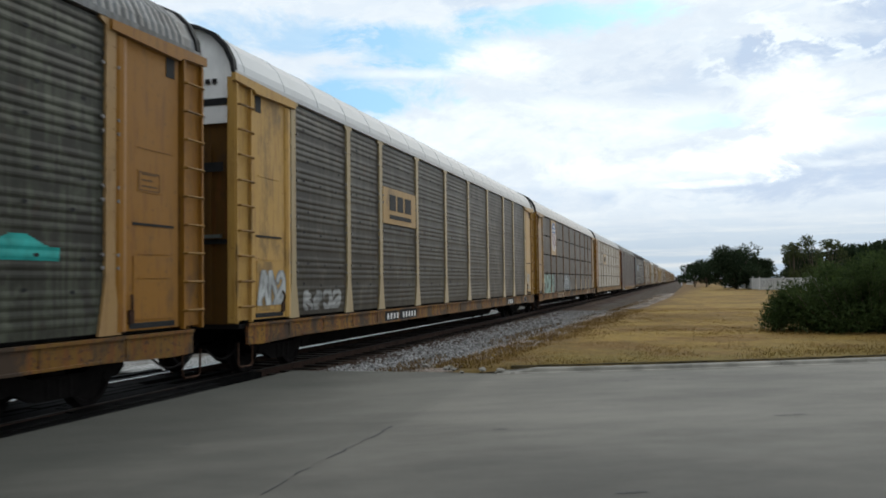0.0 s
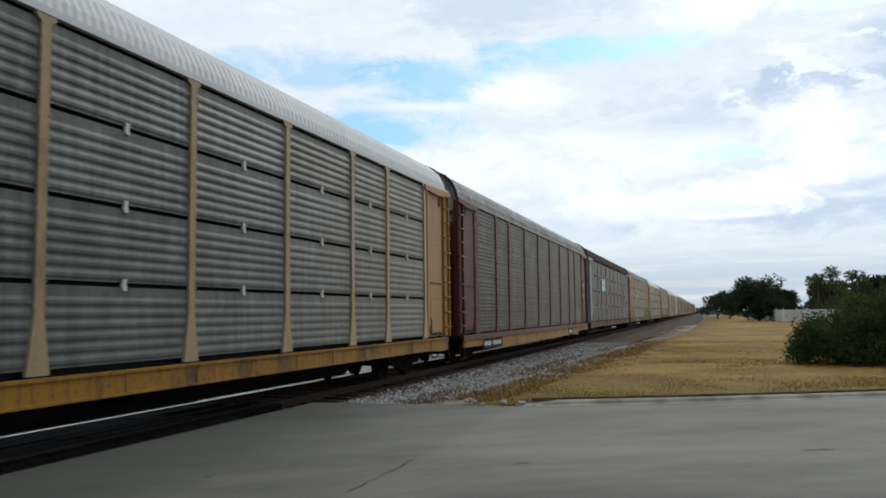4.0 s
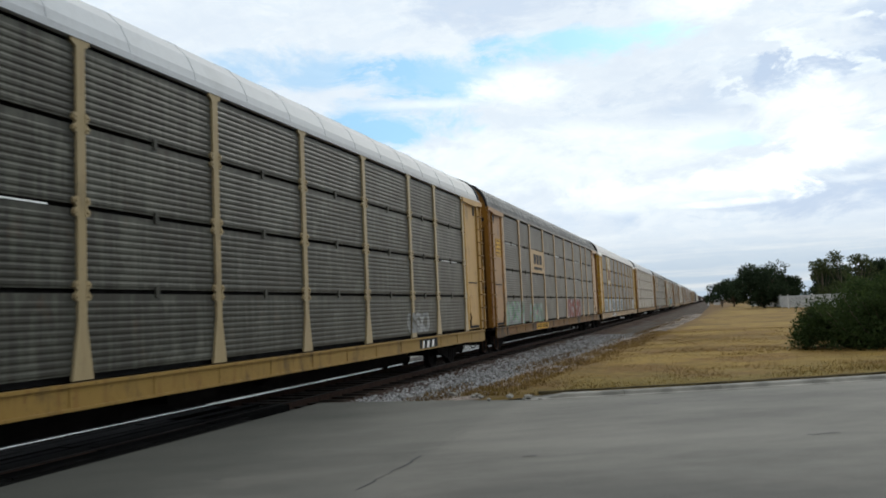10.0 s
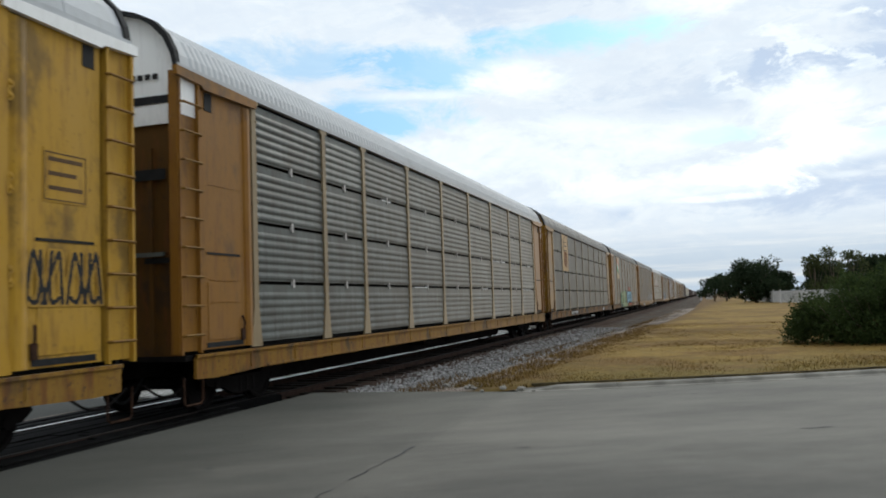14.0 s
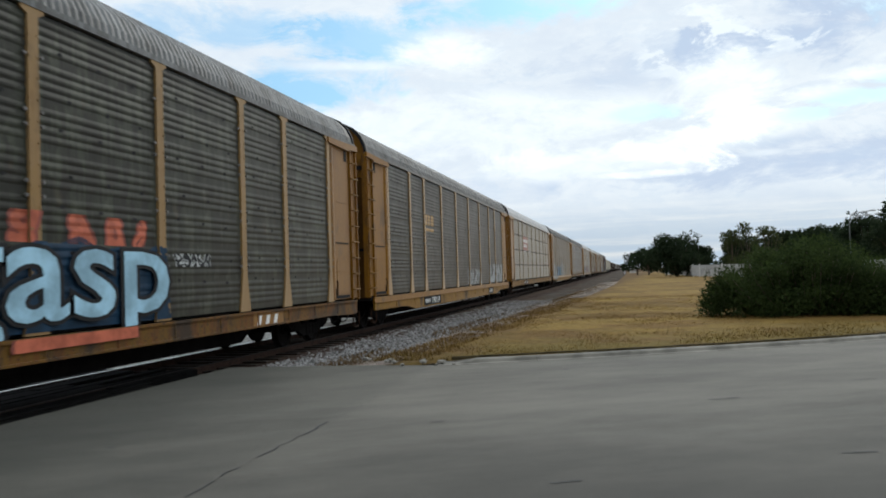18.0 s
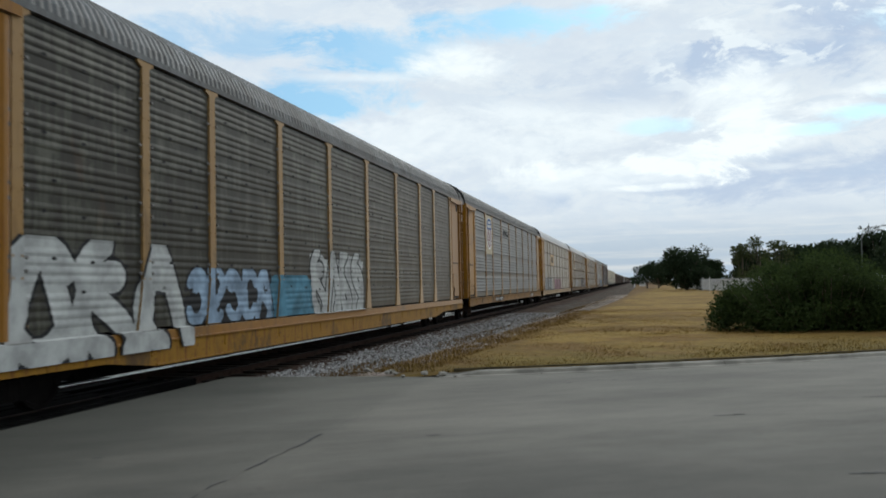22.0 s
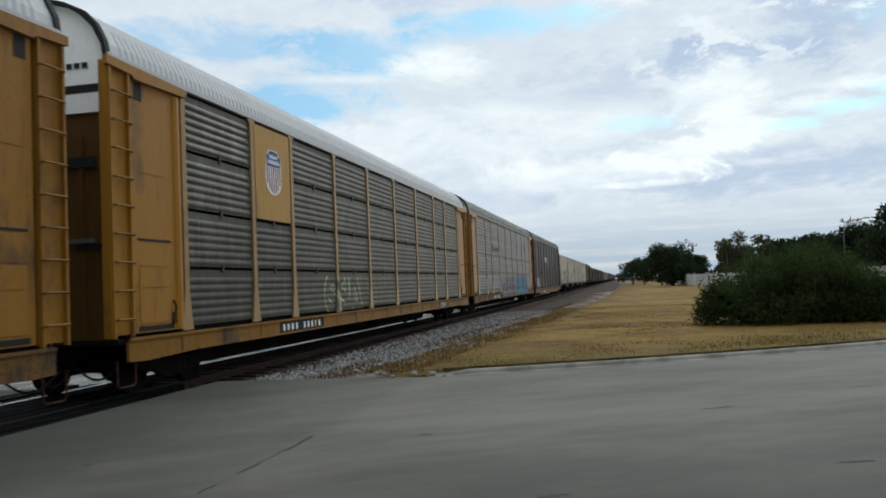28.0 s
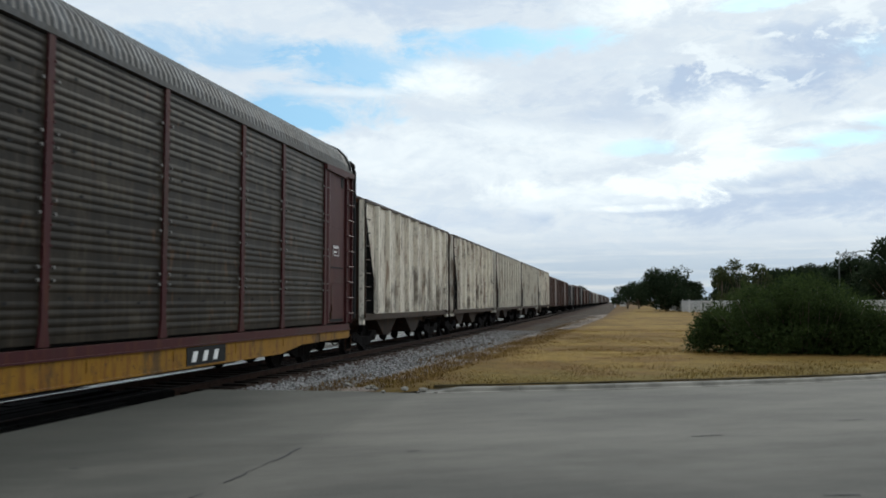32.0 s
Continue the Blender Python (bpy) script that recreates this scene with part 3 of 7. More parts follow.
            r = 0.012 + 0.012 * rng.random()
            bm.faces.new([bm.verts.new((q[0] + dx, q[1] + dy, 0.004)) for dx, dy in ((0, -r), (ln / 3, -r * 0.6), (ln / 3, r), (0, r))])
    tagged(new("road_crack", finish(bm, "road_crack", CRACK)), "dark tar-filled cracks in the asphalt", "crack", kind="structure")


def build_kerb():
    """Concrete kerb, cast in lengths of about three metres."""
    kerb = tagged(new("kerb", None), "low weathered concrete kerb along the lawn", "kerb", kind="structure")
    x, first = -3.25, True
    while x < 30:
        x1 = x + 1.55 + 0.1 * random.random()
        k = 5
        bm = bmesh.new()
        rows = []
        for i in range(k + 1):
            xx = x + 0.003 + (x1 - x - 0.006) * i / k
            yy = lawn_edge(xx)
            d = Vector((0.02, lawn_edge(xx + 0.01) - lawn_edge(xx - 0.01), 0)).normalized()
            nrm = Vector((-d.y, d.x, 0))
            low = 0.35 if first and i < 2 else 1.0
            prof = ((-0.14, -0.02), (-0.13, 0.008), (-0.02, 0.014), (0.0, 0.062 * low), (0.03, 0.082 * low), (0.13, 0.085 * low), (0.145, 0.05), (0.145, -0.2))
            rows.append([bm.verts.new(Vector((xx, yy, 0)) + nrm * p + Vector((0, 0, q))) for p, q in prof])
        for a, b in zip(rows, rows[1:]):
            for j in range(len(a) - 1):
                bm.faces.new((a[j], b[j], b[j + 1], a[j + 1]))
        bm.faces.new(rows[0])
        bm.faces.new(rows[-1][::-1])
        part("kerb_stone", finish(bm, "kerb_stone", CONCRETE), kerb)
        x, first = x1, False


def build_turf_edge():
    """Soil strip between kerb and turf, with the turf's shadow put into its tint."""
    verts, faces, x, j = [], [], -3.0, 0
    while x < 30:
        y = lawn_edge(x)
        d = Vector((0.02, lawn_edge(x + 0.01) - lawn_edge(x - 0.01), 0)).normalized()
        nrm = Vector((-d.y, d.x, 0))
        for off, z in ((0.14, 0.07), (0.15, 0.112), (0.20 + 0.08 * noise.noise((x * 2.3, 1.0, 0)), 0.120)):
            q = Vector((x, y, 0)) + nrm * off
            verts.append((q.x, q.y, z + 0.012 * noise.noise((x * 3.1, off * 9, 2))))
        if j:
            a = 3 * (j - 1)
            faces += [(a, a + 3, a + 4, a + 1), (a + 1, a + 4, a + 5, a + 2)]
        x, j = x + 0.2, j + 1
    mesh_object("turf_edge", verts, faces, SOIL_SHADED, label="strip of soil with painted turf shadow behind the kerb", category="soil")


def build_track():
    # ballast bed
    ys = [13.95 + 0.6 * i for i in range(50)] + [44 + 4.0 * i for i in range(60)] + [290, 400, 700, 1200, 2400]
    verts, faces = [], []
    rng = random.Random(9)
    for y in ys:
        e = gravel_edge(y)
        for q, (x, z) in enumerate(((-12.6, -0.40), (-11.2, -0.17), (-10.2, -0.15), (-7.1, -0.15), (-6.5, -0.16), (-5.9, -0.20), (min(-5.0, e - 0.5), -0.22), (e - 0.1, -0.16), (e + 0.35, -0.05))):
            verts.append((x + (0.1 * rng.uniform(-1, 1) if q in (4, 5, 6) else 0), y, z + 0.02 * rng.uniform(-1, 1)))
    for j in range(len(ys) - 1):
        for i in range(8):
            a = j * 9 + i
            faces.append((a, a + 1, a + 10, a + 9))
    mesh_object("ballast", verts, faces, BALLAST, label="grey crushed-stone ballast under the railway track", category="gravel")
    verts, faces = [], []
    for j, y in enumerate(ys):
        y0 = max(y, 14.1)
        for q, (x, z) in enumerate(((-17.5, -0.38), (-15.0, -0.36), (-12.4, -0.30), (-11.2, -0.145), (-10.05, -0.125))):
            verts.append((x + (0.08 * rng.uniform(-1, 1) if q else 0), y0, z + 0.012 * rng.uniform(-1, 1)))
        if j:
            for i in range(4):
                a = (j - 1) * 5 + i
                faces.append((a, a + 1, a + 6, a + 5))
    mesh_object("far_ballast", verts, faces, LIMESTONE, label="clean white limestone ballast beyond the far rail", category="gravel")
    # strip of pale dirt between ballast and lawn
    verts, faces = [], []
    for j, y in enumerate([14.6 + 0.7 * i for i in range(130)]):
        e = gravel_edge(y)
        w = 0.5 + 0.55 * noise.noise((y * 0.31, 2.2, 0)) + (0.009 * (y - 14))
        verts += [(e - 0.55 - w, y, -0.175), (e - 0.25, y, -0.10), (e + 0.25 + 0.5 * w, y, -0.02)]
        if j:
            a = 3 * (j - 1)
            faces += [(a, a + 1, a + 4, a + 3), (a + 1, a + 2, a + 5, a + 4)]
    mesh_object("dirt_strip", verts, faces, DIRT, label="pale sandy strip between ballast and grass", category="dirt")
    # loose stones
    verts, faces = [], []
    for i in range(9000):
        u = rng.random()
        y = 14.2 + 34 * u ** 1.7
        x = rng.uniform(-7.2, gravel_edge(y) - rng.random() * 0.9)
        if x < -6.9 and y < 14.5:
            continue
        r = rng.uniform(0.018, 0.045)
        z = -0.19 + r * 0.6 + 0.02 * rng.random()
        k = len(verts)
        a = rng.uniform(0, 6.3)
        for dx, dy, dz in ((1, 0, 0), (0, 1, 0), (-1, 0, 0), (0, -1, 0), (0.2, 0.1, 0.8), (0, 0, -0.6)):
            s = r * rng.uniform(0.7, 1.3)
            verts.append((x + s * (dx * math.cos(a) - dy * math.sin(a)), y + s * (dx * math.sin(a) + dy * math.cos(a)), z + s * dz))
        for f in ((0, 1, 4), (1, 2, 4), (2, 3, 4), (3, 0, 4), (1, 0, 5), (2, 1, 5), (3, 2, 5), (0, 3, 5)):
            faces.append(tuple(k + q for q in f))
    mesh_object("ballast_stones", verts, faces, STONE, kind="stuff", label="loose pale grey ballast stones beside the rails", category="gravel")
    # rails
    for side, x in (("near", TRACK_X + RAIL_HALF), ("far", TRACK_X - RAIL_HALF)):
        rail = tagged(new("rail", None), "rusty steel rail with a worn head", "rail", "pair of rails", "structure")
        bm = bmesh.new()
        prism(bm, ((-0.075, -0.172), (0.075, -0.172), (0.07, -0.158), (0.012, -0.14), (0.012, -0.05), (0.034, -0.04), (0.034, -0.012), (-0.034, -0.012), (-0.034, -0.04), (-0.012, -0.05), (-0.012, -0.14), (-0.07, -0.158)), "y", -150, 2400)
        part("rail_web", finish(bm, "rail_web", RAIL_RUST), rail, (x, 0, 0), "rusty rail web and foot")
        bm = bmesh.new()
        prism(bm, ((-0.034, -0.012), (0.034, -0.012), (0.030, -0.002), (0.02, 0.0), (-0.02, 0.0), (-0.030, -0.002)), "y", -150, 2400)
        part("rail_head", finish(bm, "rail_head", RAIL_STEEL_DIM if side == "near" else RAIL_STEEL), rail, (x, 0, 0), "worn rail head")
    # sleepers
    ties = tagged(new("railway_ties", None), "dark creosoted wooden ties under the rails", "railway tie", kind="structure")
    me = mesh_of(("tie",), TIE_WOOD, lambda bm: prism(bm, ((-1.32, -0.30), (1.32, -0.30), (1.32, -0.135), (1.30, -0.12), (-1.30, -0.12), (-1.32, -0.135)), "y", -0.11, 0.11))
    for i in range(150):
        part("tie", me, ties, (TRACK_X + 0.03 * rng.uniform(-1, 1), 14.25 + 0.55 * i, 0.01 * rng.uniform(-1, 1)))
    bm = bmesh.new()
    for i in range(150, 700):
        y = 14.25 + 0.55 * i
        box(bm, TRACK_X - 1.32, TRACK_X + 1.32, y - 0.11, y + 0.11, -0.3, -0.12)
    far = part("far_ties", finish(bm, "far_ties", TIE_WOOD), ties)
    far["kind"] = "stuff"


def build_crossing():
    """Dark planks between and beside the rails where the road crosses."""
    deck = tagged(new("level_crossing", None), "dark worn timber planks between the rails of the crossing", "level crossing", kind="structure")
    rng = random.Random(3)
    rows = [(-7.79, 0.21), (-7.56, 0.21), (-7.33, 0.21), (-9.62, 0.21), (-9.85, 0.21), (-10.08, 0.21)] + [(-8.08 - 0.232 * i, 0.215) for i in range(6)]
    for x, w in rows:
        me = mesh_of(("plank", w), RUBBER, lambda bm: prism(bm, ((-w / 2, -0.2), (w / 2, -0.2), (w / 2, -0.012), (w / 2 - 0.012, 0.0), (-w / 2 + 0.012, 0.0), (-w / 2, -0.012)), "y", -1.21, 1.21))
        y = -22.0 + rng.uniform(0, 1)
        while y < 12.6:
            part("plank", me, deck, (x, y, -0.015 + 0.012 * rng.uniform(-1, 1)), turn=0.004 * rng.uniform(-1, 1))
            y += 2.44
    bm = bmesh.new()
    box(bm, -10.25, -7.1, -150, 13.9, -0.42, -0.13)
    part("crossing_base", finish(bm, "crossing_base", TIE_WOOD), deck)

# ---------------------------------------------------------------- the train
PITCH, PHASE, SPEED = 28.6, 0.36, 18.4
HALF = 1.55          # half width over the posts
SILL0, SILL1 = 0.65, 0.97
DECK = 0.80          # top of the deep sills
ROWS_Z = (1.02, 2.035, 3.04, 4.055, 5.05)
END = 2.12
BODY0 = 0.45         # from the middle of the gap to the car's end
BAYS = (2.66, 2.00, 2.83, 2.83, 2.83, 2.83, 2.83, 2.00, 2.65)
STARTS = [BODY0 + END + sum(BAYS[:i]) for i in range(10)]
RUNS = ((0.0, -0.95), (1.0, -0.78), (2.0, -0.66), (3.0, -0.50), (6.0, -0.10), (7.0, -0.11), (8.0, -0.14), (9.0, 0.0), (10.0, 0.27), (11.0, 0.76), (12.0, 0.91), (13.0, 0.86), (14.0, 0.86), (15.0, 0.78), (18.0, 0.62), (19.0, 0.42), (20.0, 0.24), (21.0, 0.16), (22.0, -0.11), (23.0, -0.26), (24.0, -0.45), (25.0, -0.44), (28.0, -0.34), (29.0, -0.20), (30.0, -0.18), (31.0, -0.33), (32.0, -0.20))
CARS = []


def profile(kind, z0, z1):
    """Corrugation of a side sheet between two heights: points (z, x)."""
    pts, z = [(z0, 0.0)], z0
    if kind == "rows":
        pitch, group, flat = 0.138, 99, 0.02
        rib = ((0.0, 0.0), (0.033, 0.0145), (0.069, 0.0145), (0.115, 0.0))
    elif kind == "fine":
        pitch, group, flat = 0.086, 99, 0.02
        rib = ((0.0, 0.0), (0.018, 0.0068), (0.050, 0.0068), (0.072, 0.0))
    elif kind == "bright":
        pitch, group, flat = 0.150, 5, 0.22
        rib = ((0.0, 0.0), (0.016, 0.030), (0.030, 0.030), (0.140, 0.0))
    else:
        pitch, group, flat = 0.118, 4, 0.10
        rib = ((0.0, 0.0), (0.034, 0.0078), (0.062, 0.0078), (0.105, 0.0))
    z += flat
    k = 0
    while z + pitch < z1 - 0.02:
        pts += [(z + a, b) for a, b in rib]
        z += pitch
        k += 1
        if k % group == 0:
            z += flat
    pts.append((z1, 0.0))
    return pts


def depth(kind, z):
    """How far the corrugated sheet stands out at the height z."""
    if kind == "door":
        return 0.026
    if z < SILL1 + 0.012:
        return 0.106
    if kind in ("rows", "fine"):
        for a, b in zip(ROWS_Z, ROWS_Z[1:]):
            if a <= z <= b:
                pts = profile(kind, a + 0.03, b - 0.03)
                break
        else:
            return 0.0
    else:
        pts = profile(kind, ROWS_Z[0], ROWS_Z[-1])
    for (z0, x0), (z1, x1) in zip(pts, pts[1:]):
        if z0 <= z <= z1:
            return x0 + (x1 - x0) * (z - z0) / max(1e-6, z1 - z0)
    return 0.0


def sheet(bm, kind, width, z0, z1):
    """A corrugated panel with turned-in edges, from y=0 to the width, outer face at x=0 and up."""
    pts = [(z0, -0.03)] + profile(kind, z0, z1) + [(z1, -0.03)]
    a = [bm.verts.new((x, 0, z)) for z, x in pts]
    b = [bm.verts.new((x, width, z)) for z, x in pts]
    for i in range(len(pts) - 1):
        bm.faces.new((a[i], b[i], b[i + 1], a[i + 1]))
    bm.faces.new([bm.verts.new(v.co) for v in a][::-1])
    bm.faces.new([bm.verts.new(v.co) for v in b])


def arch(grow=0.0):
    return [(1.50 + grow, 5.12), (1.46 + grow, 5.34 + grow), (1.33 + grow, 5.60 + grow), (1.12 + grow, 5.81 + grow), (0.84, 5.96 + grow), (0.5, 6.06 + grow), (0.0, 6.10 + grow)]


def roof_mesh(bm, ribbed):
    half = arch()
    outline = half + [(-x, z) for x, z in half[::-1][1:]]
    y0, y1 = BODY0 + 0.12, PITCH - BODY0 - 0.12
    ys, y = [y0, y0 + 0.01], y0 + 0.3
    step = 0.16 if ribbed else 1.45
    lift = [0.0, 0.0]
    while y < y1 - 0.3:
        if ribbed:
            ys += [y, y + 0.045, y + 0.085, y + 0.13]
            lift += [0.0, 0.012, 0.012, 0.0]
        else:
            ys += [y, y + 0.004, y + 0.06, y + 0.064]
            lift += [0.0, 0.006, 0.006, 0.0]
        y += step
    ys.append(y1)
    lift.append(0.0)
    rows = []
    for y, g in zip(ys, lift):
        rows.append([bm.verts.new((x + (g if x > 0.6 else -g if x < -0.6 else 0), y, z + g)) for x, z in outline])
    for a, b in zip(rows, rows[1:]):
        for i in range(len(outline) - 1):
            bm.faces.new((a[i], b[i], b[i + 1], a[i + 1]))
    # eave strips and hoops at both ends
    for s in (1, -1):
        box(bm, min(s * 1.46, s * 1.545), max(s * 1.46, s * 1.545), BODY0 + 0.05, PITCH - BODY0 - 0.05, 5.085, 5.175)


def hoop_mesh(bm):
    a, b = arch(0.03), arch(-0.03)
    a, b = a + [(-x, z) for x, z in a[::-1][1:]], b + [(-x, z) for x, z in b[::-1][1:]]
    rows = [[bm.verts.new(q) for q in ((xa, 0, za), (xa, 0.11, za), (xb, 0.11, zb), (xb, 0, zb))] for (xa, za), (xb, zb) in zip(a, b)]
    for p, q in zip(rows, rows[1:]):
        for j in range(4):
            bm.faces.new((p[j], p[(j + 1) % 4], q[(j + 1) % 4], q[j]))
    bm.faces.new(rows[0])
    bm.faces.new(rows[-1][::-1])


def gable_mesh(bm):
    half = [p for p in arch(-0.02)]
    outline = [(1.47, 4.42)] + half + [(-x, z) for x, z in half[::-1][1:]] + [(-1.47, 4.42)]
    prism(bm, outline, "y", 0.0, 0.05)


def end_door_mesh(bm):
    box(bm, -1.44, 1.44, 0.0, 0.06, 0.95, 4.42)


def post_mesh(bm, flared, clips, slim=False):
    w, f = (0.07, 0.17) if slim else (0.095, 0.215)
    if flared:
        outline = ((-f, 0.985), (f, 0.985), (w, 1.66), (w, 4.98), (2.2 * w, 5.04), (2.2 * w, 5.11), (-2.2 * w, 5.11), (-2.2 * w, 5.04), (-w, 4.98), (-w, 1.66))
    else:
        outline = ((-0.11, 0.985), (0.11, 0.985), (0.065, 1.3), (0.065, 5.08), (-0.065, 5.08), (-0.065, 1.3))
    prism(bm, outline, "x", HALF - 0.055, HALF - 0.012)
    if not clips:
        for i in range(12):
            for s in (-1, 1):
                z = 1.75 + 0.27 * i
                box(bm, HALF - 0.02, HALF - 0.004, s * 0.075 - 0.015, s * 0.075 + 0.015, z, z + 0.03)


def sill_mesh(bm):
    y0, y1 = BODY0 + 0.35, PITCH - BODY0 - 0.35
    outline = [(y0, 0.62), (y0 + 0.5, 0.60), (y0 + 2.0, SILL0), (y1 - 2.0, SILL0), (y1 - 0.5, 0.60), (y1, 0.62), (y1, SILL1), (y0, SILL1)]
    prism(bm, outline, "x", HALF - 0.02, HALF + 0.03)
    box(bm, HALF - 0.02, HALF + 0.055, y0, y1, SILL1 - 0.045, SILL1)
    box(bm, HALF - 0.02, HALF + 0.05, y0 + 2.0, y1 - 2.0, SILL0, SILL0 + 0.035)
    for i in range(1, 18):
        y = y0 + (y1 - y0) * i / 18
        box(bm, HALF + 0.03, HALF + 0.042, y - 0.025, y + 0.025, SILL0 + 0.035, SILL1 - 0.045)


def deep_sill_mesh(bm):
    """Fish-bellied sill of a low flat car; the rack's base rail stands on it."""
    y0, y1 = BODY0 + 0.35, PITCH - BODY0 - 0.35
    outline = [(y0, 0.60), (y0 + 3.4, 0.58), (y0 + 4.6, 0.44), (y1 - 4.6, 0.44), (y1 - 3.4, 0.58), (y1, 0.60), (y1, DECK), (y0, DECK)]
    prism(bm, outline, "x", HALF - 0.02, HALF + 0.03)
    box(bm, HALF - 0.02, HALF + 0.05, y0 + 4.6, y1 - 4.6, 0.44, 0.47)
    for i in range(1, 12):
        y = y0 + (y1 - y0) * i / 12
        box(bm, HALF + 0.03, HALF + 0.042, y - 0.025, y + 0.025, 0.60, DECK - 0.02)


def base_rail_mesh(bm):
    y0, y1 = BODY0 + 0.35, PITCH - BODY0 - 0.35
    box(bm, HALF - 0.02, HALF + 0.03, y0, y1, DECK + 0.004, SILL1)
    box(bm, HALF - 0.02, HALF + 0.055, y0, y1, DECK + 0.004, DECK + 0.03)


def ladder_panel_mesh(bm):
    """The narrow corner sheet that carries the ladder, folded at the corner."""
    prism(bm, ((0.0, 1.02), (0.49, 1.02), (0.49, 4.98), (0.0, 5.06)), "x", HALF - 0.10, HALF - 0.05)
    prism(bm, ((-0.035, 0.99), (0.02, 0.99), (0.02, 5.04), (-0.035, 5.07)), "x", HALF - 0.16, HALF - 0.02)


def stile_mesh(bm):
    box(bm, HALF - 0.05, HALF + 0.012, -0.022, 0.022, 0.98, 4.96)


def rung_mesh(bm):
    tube(bm, ((0, 0, 0), (0.06, 0.03, 0), (0.06, 0.46, 0), (0, 0.49, 0)), 0.020, 5)


def door_panel_mesh(bm):
    """Flat side sheet of the end door, with its seams and its rounded closing column."""
    prism(bm, ((0.0, 1.02), (1.42, 1.02), (1.42, 4.92), (0.0, 4.97)), "x", HALF - 0.10, HALF - 0.04)
    for z in (2.05, 3.5):
        box(bm, HALF - 0.04, HALF - 0.032, 0.2, 0.92, z, z + 0.02)
    column = [(1.16, HALF - 0.04), (1.19, HALF - 0.015), (1.27, HALF + 0.005), (1.35, HALF - 0.005), (1.41, HALF - 0.04)]
    low = [bm.verts.new((x, y, 1.02)) for y, x in column]
    high = [bm.verts.new((x, y, 4.90)) for y, x in column]
    for i in range(4):
        bm.faces.new((low[i], low[i + 1], high[i + 1], high[i]))
    bm.faces.new(low[::-1])
    bm.faces.new(high)


def hatch_mesh(bm):
    """Lower hatch of the end door, a raised sheet."""
    box(bm, HALF - 0.04, HALF - 0.030, 0.14, 1.02, 1.16, 2.02)
    box(bm, HALF - 0.030, HALF - 0.022, 0.24, 0.92, 1.72, 1.74)


def slot_mesh(i):
    """Dark gaps under the hatch, over it and at the door's top."""
    y0, y1, z0, z1 = ((0.12, 1.04, 2.44, 2.475), (0.10, 1.10, 1.045, 1.12), (0.10, 0.30, 4.62, 4.90))[i]
    return lambda bm: box(bm, HALF - 0.04, HALF - 0.031, y0, y1, z0, z1)


def latch_mesh(bm):
    """Rusty latch at the foot of the end door, with its lever."""
    box(bm, HALF - 0.04, HALF - 0.005, 1.03, 1.13, 1.12, 1.30)
    tube(bm, ((HALF - 0.01, 1.08, 1.28), (HALF + 0.01, 1.09, 1.40), (HALF - 0.02, 1.06, 1.50)), 0.018, 5)


def step_mesh(bm):
    """Stirrup step that hangs under the corner ladder."""
    tube(bm, ((HALF - 0.01, 0.04, 0.66), (HALF - 0.01, 0.05, 0.30), (HALF - 0.01, 0.10, 0.26), (HALF - 0.01, 0.44, 0.26), (HALF - 0.01, 0.49, 0.30), (HALF - 0.01, 0.50, 0.66)), 0.018, 5)


def cap_mesh(bm):
    prism(bm, ((0.03, 4.45), (0.44, 4.45), (0.44, 4.97), (0.03, 5.04)), "x", HALF - 0.05, HALF - 0.042)


def header_mesh(bm):
    """Top rail over the end door."""
    prism(bm, ((-0.06, 4.99), (0.55, 4.96), (0.62, 4.91), (2.12, 4.94), (2.12, 5.07), (-0.06, 5.12)), "x", HALF - 0.05, HALF + 0.03)


def truck_side_mesh(bm):
    outline = ((-1.25, 0.52), (-1.15, 0.66), (-0.75, 0.66), (-0.45, 0.50), (0.45, 0.50), (0.75, 0.66), (1.15, 0.66), (1.25, 0.52), (1.1, 0.40), (0.72, 0.36), (0.40, 0.22), (-0.40, 0.22), (-0.72, 0.36), (-1.1, 0.40))
    for x in (0.98, -1.08):
        prism(bm, outline, "x", x, x + 0.10)
    box(bm, -1.0, 1.0, -0.2, 0.2, 0.34, 0.62)
    for s in (-0.2, 0.0, 0.2):
        tube(bm, ((1.03, s, 0.24), (1.03, s, 0.48)), 0.07, 8)


def wheelset_mesh(bm):
    for x in (RAIL_HALF, -RAIL_HALF):
        s = 1 if x > 0 else -1
        seg = 20
        rings = []
        for dx, r in ((-0.075, 0.0), (-0.075, 0.445), (-0.045, 0.445), (-0.04, 0.42), (0.06, 0.41), (0.06, 0.36), (0.02, 0.33), (0.02, 0.13), (0.07, 0.11), (0.07, 0.0)):
            rings.append([bm.verts.new((x + s * dx, r * math.cos(2 * math.pi * k / seg), 0.42 + r * math.sin(2 * math.pi * k / seg))) for k in range(seg)] if r else [bm.verts.new((x + s * dx, 0, 0.42))])
        for a, b in zip(rings, rings[1:]):
            for k in range(seg):
                q = [a[k % len(a)], a[(k + 1) % len(a)], b[(k + 1) % len(b)], b[k % len(b)]]
                q = list(dict.fromkeys(q))
                if len(q) > 2:
                    bm.faces.new(q)
    tube(bm, ((-1.1, 0, 0.42), (1.1, 0, 0.42)), 0.08, 8)


def coupler_mesh(bm):
    box(bm, -0.09, 0.09, -0.47, 0.35, 0.72, 0.92)
    box(bm, -0.16, 0.16, -0.50, -0.24, 0.70, 0.95)


def hose_mesh(bm):
    pts = [(0.35, 0.5 - 0.1 * k, 0.62 - 0.34 * math.sin(math.pi * k / 9)) for k in range(10)]
    tube(bm, pts, 0.022, 5)


